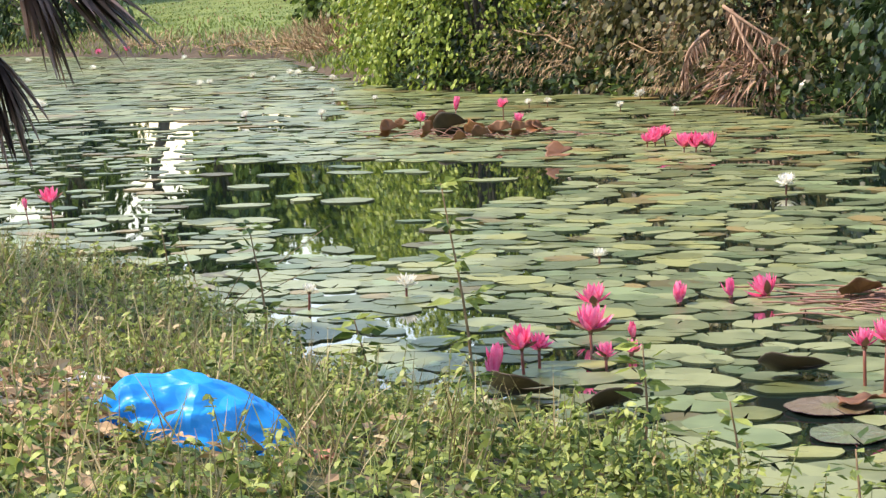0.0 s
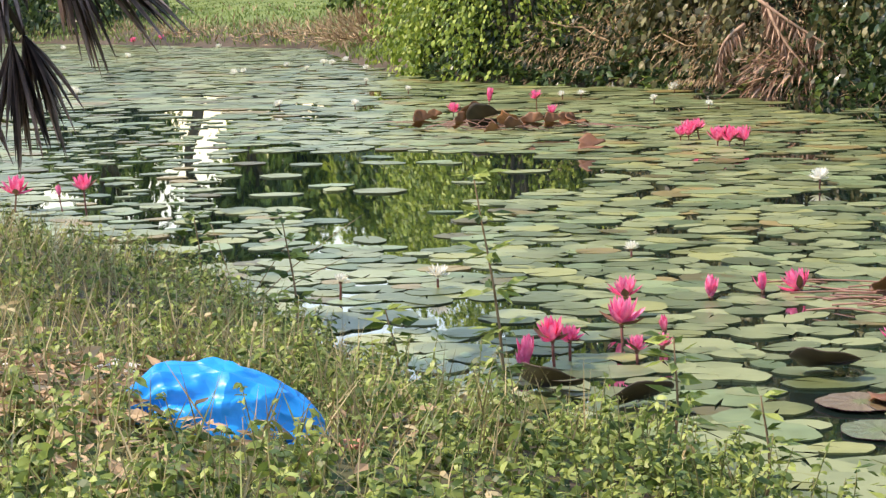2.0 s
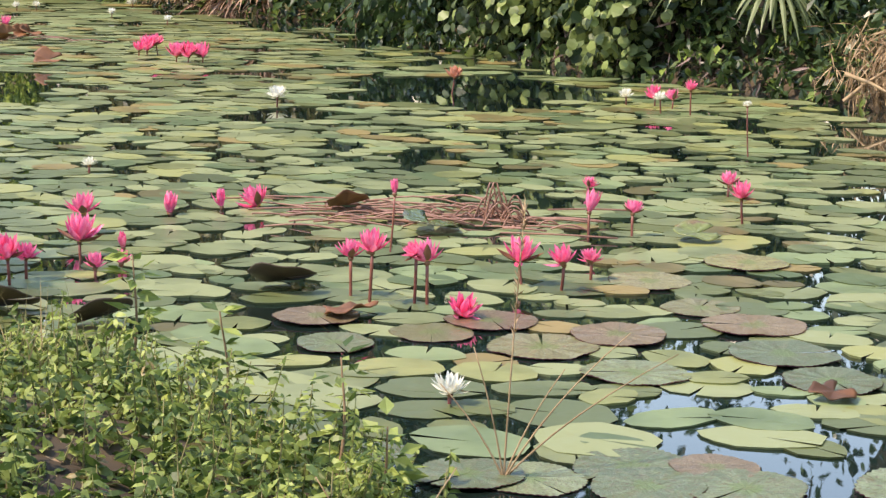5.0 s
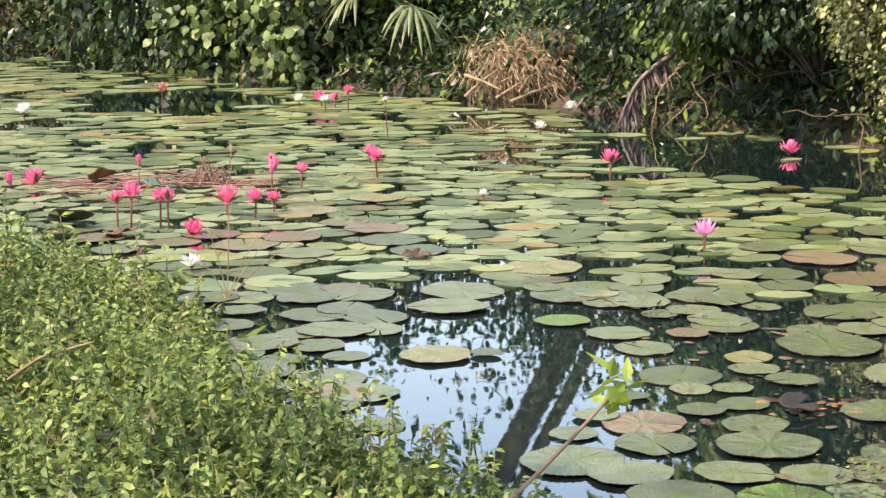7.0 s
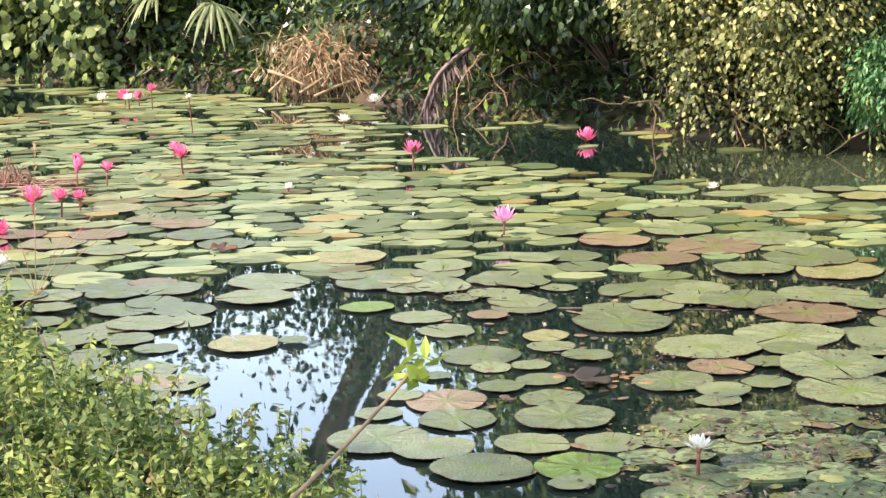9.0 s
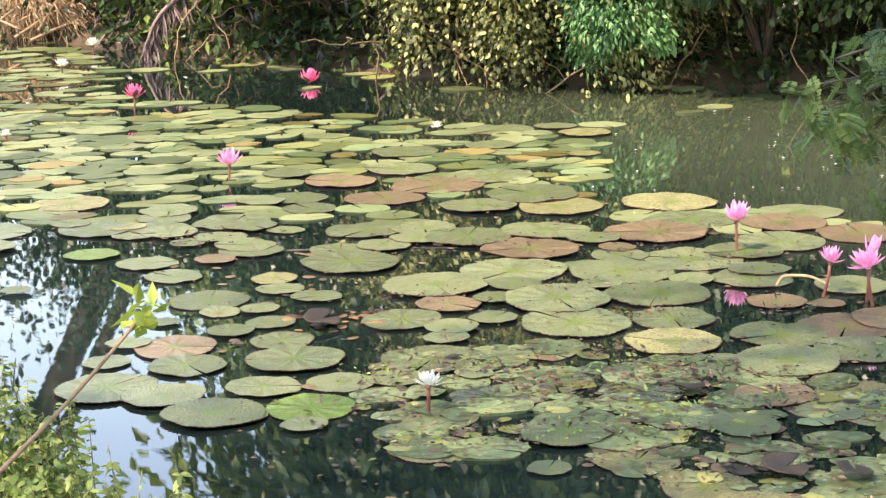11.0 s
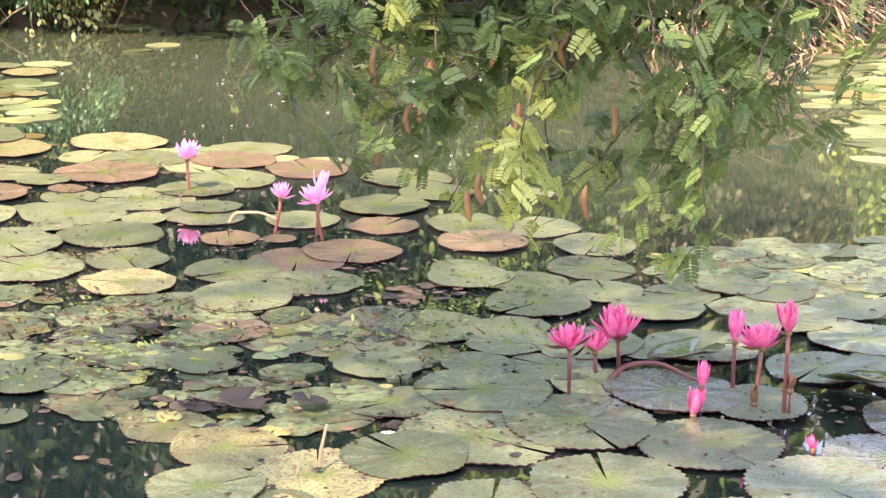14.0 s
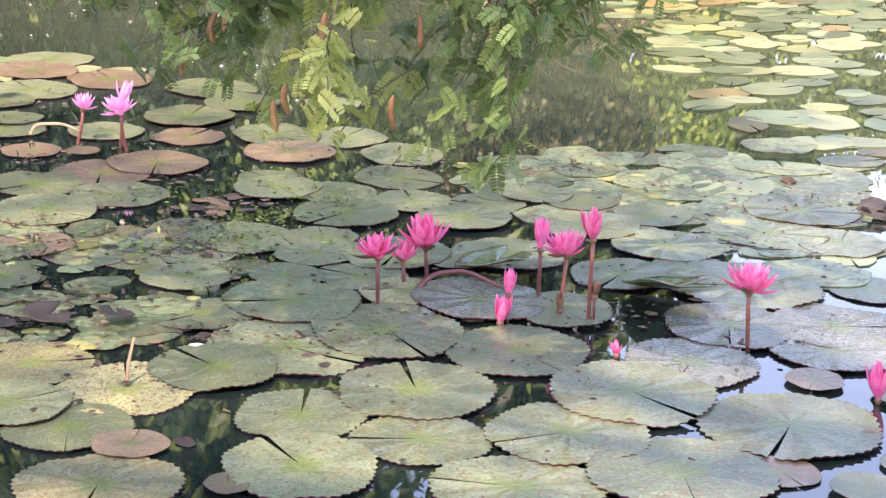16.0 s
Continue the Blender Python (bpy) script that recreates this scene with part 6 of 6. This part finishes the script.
for i, (top, bottom) in enumerate((((-7.4, 26.2, 1.2), (-6.2, 26.1, 0.45)), ((-7.3, 26.2, 1.15), (-6.6, 26.0, 0.2)), ((-7.6, 26.3, 0.9), (-7.9, 26.2, 0.3)))):
    hanging_frond(top, bottom, 84 + 3 * i, "pinkish dead palm frond fallen over the bank", FROND_PINK)


def bank_twigs(x, y, count, wide, tall, seed, label):
    r = np.random.default_rng(seed)
    root = put("twigs", None, None, "", pose(x, y, 0))
    tagged(root, label, "twigs", "twigs along the far bank")
    for i in range(count):
        p = np.array([r.uniform(-1, 1) * wide, r.uniform(0.0, 0.6), r.uniform(0.3, 1) * tall])
        line = [p]
        d = np.array([r.normal() * 0.5, -0.5, -0.6])
        for j in range(9):
            d = d * 0.8 + r.normal(size=3) * np.array([0.35, 0.25, 0.3]) + np.array([0, -0.05, -0.12])
            p = p + unit(d) * 0.11
            p[2] = max(p[2], -0.02)
            line.append(p.copy())
        put("twig", tubes("twig", [(np.array(line), np.linspace(0.008, 0.002, 10))], TWIG, 5), root)


bank_twigs(3.55, 13.25, 26, 0.9, 0.7, 91, "bare crooked twigs dipping into the water below the bush")
bank_twigs(4.8, 12.4, 9, 0.7, 0.8, 92, "bare hanging roots and twigs over the dark hollow")
bank_twigs(6.2, 11.6, 8, 0.9, 0.9, 93, "pale hanging roots in the shade of the bank")
bank_twigs(2.3, 15.4, 14, 0.6, 0.6, 94, "thin dead stems along the shaded bank")
bank_twigs(-4.6, 24.0, 14, 0.8, 0.8, 95, "thin bare twigs along the far waterline")


def fan_leaf(parent, at, way, size, count, material_, seed, droop=0.0, spread=2.6, name="fan_leaf", wide=0.1):
    """One palm fan: narrow folded blades spreading from the stalk's end."""
    r = np.random.default_rng(seed)
    way = unit(np.array(way, float))
    side = unit(np.cross(way, [0.1, 0.2, 1.0]))
    over = np.cross(side, way)
    a = np.linspace(-spread / 2, spread / 2, count) + r.normal(size=count) * 0.03
    d = np.cos(a)[:, None] * way + np.sin(a)[:, None] * side + r.normal(size=(count, 1)) * 0.12 * over
    vs, ts = [], []
    for i in range(count):
        ln = size * r.uniform(0.62, 1.12)
        w = size * wide * 0.5
        s = unit(np.cross(d[i], over))
        for k, (f, q) in enumerate(((0.02, 0.25), (0.35, 0.8), (0.65, 0.8), (0.86, 0.45), (1.0, 0.05))):
            c = np.array(at) + d[i] * ln * f + np.array([0, 0, -1]) * droop * ln * f * f
            vs += [c - s * w * q, c + over * w * q * 0.5, c + s * w * q]
        b = len(vs) - 15
        for k in range(4):
            for j in (0, 1):
                p = b + k * 3 + j
                ts += [(p, p + 1, p + 4), (p, p + 4, p + 3)]
    put(name, tri_mesh(name, vs, ts, material_), parent)


def fan_palm_far():
    z = float(ground_height(-0.75, 19.75))
    root = put("fan_palm", None, None, "", pose(-0.75, 19.75, z - 0.05))
    tagged(root, "small fan palm with pale split leaves on the bank", "palm")
    put("trunk", tubes("trunk", [(np.array([(0, 0, 0), (0.02, 0, 0.35), (0.0, 0, 0.65)]), np.array([0.09, 0.08, 0.06]))], BARK, 8), root)
    for i, (way, s) in enumerate((((0.25, -0.8, -0.1), 0.55), ((-0.8, -0.4, 0.1), 0.45), ((0.8, 0.3, 0.5), 0.5), ((0.0, 0.3, 1.0), 0.6), ((-0.3, -0.6, 0.5), 0.45))):
        w = unit(np.array(way))
        put("stalk", tubes("stalk", [(np.array([(0, 0, 0.6), w * 0.25 + (0, 0, 0.65), w * 0.5 + (0, 0, 0.65)]), np.array([0.014, 0.012, 0.01]))], LEAF_GREEN, 5), root)
        fan_leaf(root, w * 0.5 + np.array([0, 0, 0.65]), w, s, 17, LEAF_PALM, 500 + i, 0.8, 2.2)


fan_palm_far()


def dead_palm_near():
    """Palm on the near bank, its dead fans hanging over the view."""
    x, y = -6.6, 9.2
    z = float(ground_height(x, y))
    root = put("dead_leaved_palm", None, None, "", pose(x, y, z - 0.05))
    tagged(root, "palm with withered grey-brown fan leaves hanging down", "palm")
    put("trunk", tubes("trunk", [(np.array([(0, 0, 0), (0.05, 0, 0.9), (0.1, 0, 1.9), (0.15, 0, 3.0)]), np.array([0.2, 0.17, 0.15, 0.12]))], BARK, 10), root)
    o = np.array([x, y, z - 0.05])
    crown = np.array([0.15, 0, 2.6])
    spots = (((-4.80, 9.57, 1.66), (0.75, 0.4, -0.55), 0.5), ((-4.86, 9.52, 1.70), (0.35, 0.2, -1), 0.5), ((-5.0, 9.4, 1.72), (0.0, 0.0, -1), 0.42), ((-5.15, 9.27, 1.46), (0.12, 0.05, -1), 0.52),
             ((-4.94, 9.45, 1.32), (0.34, 0.2, -1), 0.42), ((-4.97, 9.42, 1.30), (0.05, 0.0, -1), 0.40), ((-5.10, 9.31, 1.17), (0.28, 0.15, -1), 0.32), ((-5.25, 9.2, 1.32), (-0.2, 0, -1), 0.5), ((-4.72, 9.62, 1.76), (0.85, 0.5, -0.3), 0.5))
    for i, (p, way, s) in enumerate(spots):
        e = np.array(p) - o
        f = np.linspace(0, 1, 7)[:, None]
        line = crown + f * (e - crown) + np.sin(f * np.pi) * np.array([0, 0, 0.25])
        put("stalk", tubes("stalk", [(line, np.linspace(0.022, 0.012, 7))], BARK, 6), root)
        fan_leaf(root, e, way, s, 30, DEAD_PALM, 520 + i, 0.15, 1.6, wide=0.14)
    for i in range(7):
        w = np.array([math.cos(i * 0.9), math.sin(i * 0.9), 0.7])
        fan_leaf(root, crown + w * 0.5, w, 0.8, 18, LEAF_GREEN, 540 + i, 0.2)


dead_palm_near()


# tamarind tree over the camera, one bough drooping to the water
def tamarind_leaf_arrays(at, way, length, r):
    """A feather leaf: a thin rib with paired blunt leaflets that nearly touch."""
    way = unit(np.array(way))
    ref = np.array([0, 0, 1.0]) + r.normal(size=3) * 0.6
    side = unit(np.cross(way, ref))
    over = np.cross(side, way)
    pairs = 9
    f = np.linspace(0, 1, pairs + 1)
    rib = at + way * length * f[:, None] - np.array([0, 0, 1]) * length * 0.22 * f[:, None] ** 2
    vs = list(rib) + list(rib + over * 0.0015)
    ts = [q for k in range(pairs) for q in ((k, k + 1, k + pairs + 1), (k + 1, k + pairs + 2, k + pairs + 1))]
    for k in range(1, pairs + 1):
        ll, w = length * 0.36 * (1.05 - 0.9 * (f[k] - 0.55) ** 2), length * 0.062
        for s in (-1, 1):
            d = unit(side * s + way * 0.38 - over * r.uniform(0.0, 0.35))
            c, b = rib[k], len(vs)
            vs += [c + d * ll * 0.25 + way * w, c + d * ll * 0.85 + way * w * 0.9, c + d * ll, c + d * ll * 0.85 - way * w * 0.9, c + d * ll * 0.25 - way * w]
            ts += [(k, b, b + 4), (b, b + 1, b + 4), (b + 1, b + 3, b + 4), (b + 1, b + 2, b + 3)]
    return np.array(vs), np.array(ts)


YOUNG_TWIGS = (5, 8, 9, 10, 11)


def tamarind():
    r = np.random.default_rng(77)
    root = put("tamarind_tree", None, None, "", pose(0.6, -1.6, float(ground_height(0.6, -1.6)) - 0.05))
    tagged(root, "spreading tamarind tree, its bough drooping with feathery leaves and pods", "tree")
    o = np.array([0.6, -1.6, float(ground_height(0.6, -1.6)) - 0.05])
    f = np.linspace(0, 1, 8)[:, None]
    trunk = f * np.array([0.3, 0.3, 5.2]) + np.sin(f * 4) * np.array([0.1, 0.05, 0])
    put("trunk", tubes("trunk", [(trunk, np.linspace(0.28, 0.18, 8))], BARK, 10), root)
    # the bough comes forward overhead and droops in front
    knots = [trunk[-1] + o, np.array([1.4, 0.6, 4.3]), np.array([2.1, 2.2, 3.6]), np.array([2.7, 3.3, 2.5]), np.array([2.95, 3.75, 1.6])]
    put("bough", tubes("bough", [(np.array(knots) - o, np.array([0.12, 0.09, 0.06, 0.035, 0.02]))], BARK, 8), root)
    # the side branch from which the twigs hang
    spray = np.array(((3.06, 3.29, 1.83), (2.95, 3.53, 1.55), (2.69, 3.72, 1.40), (2.41, 3.90, 1.33), (2.12, 4.06, 1.29)))
    put("branch", tubes("branch", [(np.concatenate([[knots[3]], spray]) - o, np.array([0.03, 0.022, 0.018, 0.014, 0.01, 0.006]))], BARK, 7), root)
    ends = [np.array(e) for e in ((2.03, 4.23, 0.92), (2.07, 4.22, 1.01), (2.03, 4.05, 0.84), (2.04, 3.95, 1.01), (2.04, 3.79, 0.87), (2.18, 3.92, 0.96), (2.26, 3.86, 0.83), (2.20, 3.72, 1.05), (2.22, 3.64, 0.73), (2.52, 4.06, 0.88), (2.48, 3.82, 0.65), (2.41, 3.64, 0.78), (2.42, 3.82, 1.05), (2.70, 3.90, 0.74), (2.65, 3.93, 0.95), (2.76, 3.78, 0.78), (2.60, 3.67, 1.06), (2.65, 3.61, 0.66), (2.81, 3.58, 0.59), (2.69, 3.30, 0.68), (2.74, 3.64, 0.89), (2.74, 3.43, 0.80), (3.00, 3.64, 0.89), (2.65, 3.43, 1.07), (3.03, 3.48, 0.85), (3.14, 3.51, 0.88), (2.98, 3.26, 1.05), (3.05, 3.64, 1.04))]
    pods = [np.array(p) for p in ((2.20, 3.86, 0.96), (2.22, 3.85, 0.97), (2.12, 3.89, 0.90), (2.41, 3.72, 0.96), (2.29, 3.76, 0.75), (2.32, 3.75, 0.79), (2.60, 3.60, 0.96), (2.53, 3.60, 0.77), (2.37, 3.78, 1.12), (2.52, 3.68, 1.13), (2.24, 3.85, 1.08), (2.12, 3.92, 1.09))]
    tufts = {"foliage": ([], []), "young_foliage": ([], [])}
    v_count = {}
    for i, e in enumerate(ends + ends):
        again = i >= len(ends)
        if again:
            e = e + r.normal(size=3) * np.array([0.07, 0.08, 0.05]) + np.array([0, 0, 0.03])
        near = int(np.argmin(np.linalg.norm(spray[1:, :2] - e[:2] - np.array([0.12, -0.1]), axis=1))) + 1
        start = spray[near] + (spray[near - 1] - spray[near]) * r.uniform(0.0, 1.0)
        g = np.linspace(0, 1, 14)[:, None]
        zig = r.normal(size=(14, 3)) * 0.014 + np.cumsum(r.normal(size=(14, 3)) * 0.035, 0) * np.sin(g * np.pi)
        line = start + g * (e - start) + np.sin(g * np.pi) * np.array([0.05, 0.03, 0.05]) + zig * np.array([1.3, 1.0, 0.7])
        put("twig", tubes("twig", [(line - o, np.linspace(0.005, 0.0014, 14))], BARK, 5), root)
        for node in range(4, 14):
            if r.uniform() < 0.18:
                continue
            young = i % len(ends) in YOUNG_TWIGS and node > 8
            v_, t_ = tufts["young_foliage" if young else "foliage"]
            out = unit(r.normal(size=3) * np.array([1, 1, 0.2]))
            for k in range(int(r.integers(3, 7))):
                at = line[node] + r.normal(size=3) * 0.022
                way = out * 0.5 + np.array([r.normal() * 0.6, r.normal() * 0.6, r.uniform(-1.1, 0.3)])
                v, t = tamarind_leaf_arrays(at, way, r.uniform(0.045, 0.07), r)
                t_.append(t + v_count.get(id(v_), 0))
                v_.append(v - o)
                v_count[id(v_)] = v_count.get(id(v_), 0) + len(v)
    for name, (v_, t_) in tufts.items():
        put(name, tri_mesh(name, np.concatenate(v_), np.concatenate(t_), LEAF_TAMARIND if name == "foliage" else YOUNG_LEAF), root)
    for p in pods:
        g = np.linspace(0, 1, 8)[:, None]
        line = p - o + g * np.array([r.normal() * 0.012, 0.0, -r.uniform(0.06, 0.105)]) + np.sin(g * 3) * np.array([r.normal() * 0.012, 0.004, 0])
        put("pod", tubes("pod", [(line, np.array([0.002, 0.0075, 0.009, 0.008, 0.0095, 0.0085, 0.0075, 0.002]))], POD, 7), root)
    # crown overhead, which shades the near water
    p, out, tips = crown_points(5200, 70, (4.4, 2.6, 1.3), 78, 0.1)
    mid = np.array([-2.3, 2.0, 7.6]) - o
    runs = []
    h = np.linspace(0, 1, 6)[:, None]
    for t in tips[:18]:
        runs.append((trunk[-1] + h * (t * 0.95 + mid - trunk[-1]) + r.normal(size=(6, 3)) * 0.08 * h, np.linspace(0.09, 0.015, 6)))
    put("limb", tubes("limb", runs, BARK, 6), root)
    put("crown", leaves("crown", p + mid, out, r.uniform(0.09, 0.17, 5200), 0.06, LEAF_SHADE_DARK), root)


tamarind()


# single stalks, sticks and lumps on the water
def loose_stalk(name, points, radius, material_, label, category):
    p = np.array(points, float)
    f = np.linspace(0, len(p) - 1, 14)
    line = np.stack([np.interp(f, np.arange(len(p)), p[:, j]) for j in range(3)], 1)
    line = (line + np.roll(line, 1, 0) * 0.5 + np.roll(line, -1, 0) * 0.5) / 2
    line = line[1:-1]
    ob = put(name, tubes(name, [(line - line[0], np.linspace(radius, radius * 0.6, 12))], material_, 7), None, "", Matrix.Translation(line[0]))
    tagged(ob, label, category)


loose_stalk("lily_stalk", ((3.08, 4.25, 0.0), (3.15, 4.24, 0.05), (3.24, 4.20, 0.055), (3.33, 4.08, 0.0)), 0.009, STEM, "reddish lily stalk arching over the pads", "stalk")
loose_stalk("lily_stalk", ((2.90, 6.56, 0.0), (2.93, 6.56, 0.05), (3.02, 6.5, 0.055), (3.10, 6.45, 0.01)), 0.008, STRAW, "pale withered lily stalk bent above the pads", "stalk")
loose_stalk("floating_stick", ((0.75, 7.92, -0.006), (1.3, 7.85, -0.001), (1.8, 7.72, -0.004), (2.4, 7.55, -0.001)), 0.006, BARK, "long thin brown stick floating in the pond", "stick")
loose_stalk("dead_stalk", ((2.0, 3.97, 0.0), (2.01, 3.98, 0.06), (2.04, 4.0, 0.13)), 0.006, STRAW, "short straw-coloured dead stalk standing in the water", "stalk")
for a, b in (((0.16, 17.5, 0.04), (0.85, 17.6, 0.42)), ((-0.11, 17.6, 0.29), (0.3, 17.45, 0.13)), ((0.3, 17.4, 0.03), (0.92, 17.5, 0.24)), ((0.4, 17.4, 0.1), (0.7, 17.6, 0.5)), ((-0.1, 17.7, 0.05), (0.25, 17.6, 0.34))):
    a, b = np.array(a), np.array(b)
    loose_stalk("dry_stick", (a, a * 0.5 + b * 0.5 + (0, 0, 0.02), b), 0.016, STRAW, "pale dry stick lying across the straw heap", "stick")
# dark snail-like lumps on the pads, built as rounded scraps
for i, (x, y, size) in enumerate(((2.72, 4.85, 0.017), (2.76, 4.36, 0.016), (2.79, 4.37, 0.013), (2.34, 4.19, 0.02), (5.05, 4.62, 0.026), (2.89, 2.86, 0.016), (3.55, 4.75, 0.018), (4.15, 4.6, 0.02))):
    scrap(x, y, size, 11 + i, CRUMB, "seed_pod", "small dark brown snail-like lump on a lily pad", "seed pod")
# pale snail shell, built the same way
scrap(2.29, 4.14, 0.014, 31, LITTER_WHITE, "seed_husk", "pale empty snail shell on a lily pad", "seed husk")
for x, y, size, turn in ((2.03, 4.5, 0.13, 20), (2.2, 4.42, 0.10, 80), (2.05, 5.3, 0.12, 140), (1.1, 6.5, 0.14, 30)):
    upturned_leaf(x, y, size, 12, turn, DARK_SHADE_LEAF, "curled black rotten leaf among the small pads")
for i, polygon in enumerate((((2.05, 5.15), (2.45, 5.2), (2.4, 5.45), (2.1, 5.4)), ((2.9, 5.25), (3.25, 5.25), (3.2, 5.45), (2.95, 5.42)), ((0.95, 6.4), (1.4, 6.4), (1.35, 6.75), (1.0, 6.7)))):
    pad_bits("rusty_leaves", polygon, 34, 0.015, 0.09, "rust-orange rotting lily leaves on the water", (BITS_RUST, BITS_BROWN)[i % 2])
scrap(5.0, 4.15, 0.06, 6, BARK, "rotten_clump", "dark rotten plant clump on the water", "plant debris")


# dry litter and fallen twigs on the near bank
def dry_litter(x, y, wide, count, seed):
    r = np.random.default_rng(seed)
    px, py, a = x + r.normal(size=count) * wide, y + r.normal(size=count) * wide, r.uniform(0, 6.28, count)
    at = np.stack([px, py, np.maximum(0, ground_height(px, py)) + r.uniform(0.0, 0.06, count)], 1)
    way = np.stack([np.cos(a), np.sin(a), r.normal(size=count) * 0.25], 1)
    ln = r.uniform(0.03, 0.10, count)
    tagged(put("dry_litter", leaves("dry_litter", at, way, ln, ln * r.uniform(0.1, 0.5, count), STRAW)), "brown dry leaves and stalks littering the near bank", "plant debris", kind="stuff")


dry_litter(-3.5, 7.35, 0.42, 2600, 3)
for i, (a, b) in enumerate((((-3.6, 7.5, 0.36), (-3.0, 7.35, 0.42)), ((-3.5, 7.2, 0.38), (-3.1, 7.6, 0.36)), ((-2.6, 7.4, 0.34), (-1.9, 7.3, 0.38)), ((-1.45, 5.7, 0.32), (-1.1, 5.5, 0.5)))):
    a, b = np.array(a), np.array(b)
    loose_stalk("fallen_twig", (a, a * 0.6 + b * 0.4 + (0, 0, 0.03), b), 0.006, TWIG, "bare brown twig lying on the weeds", "twig")
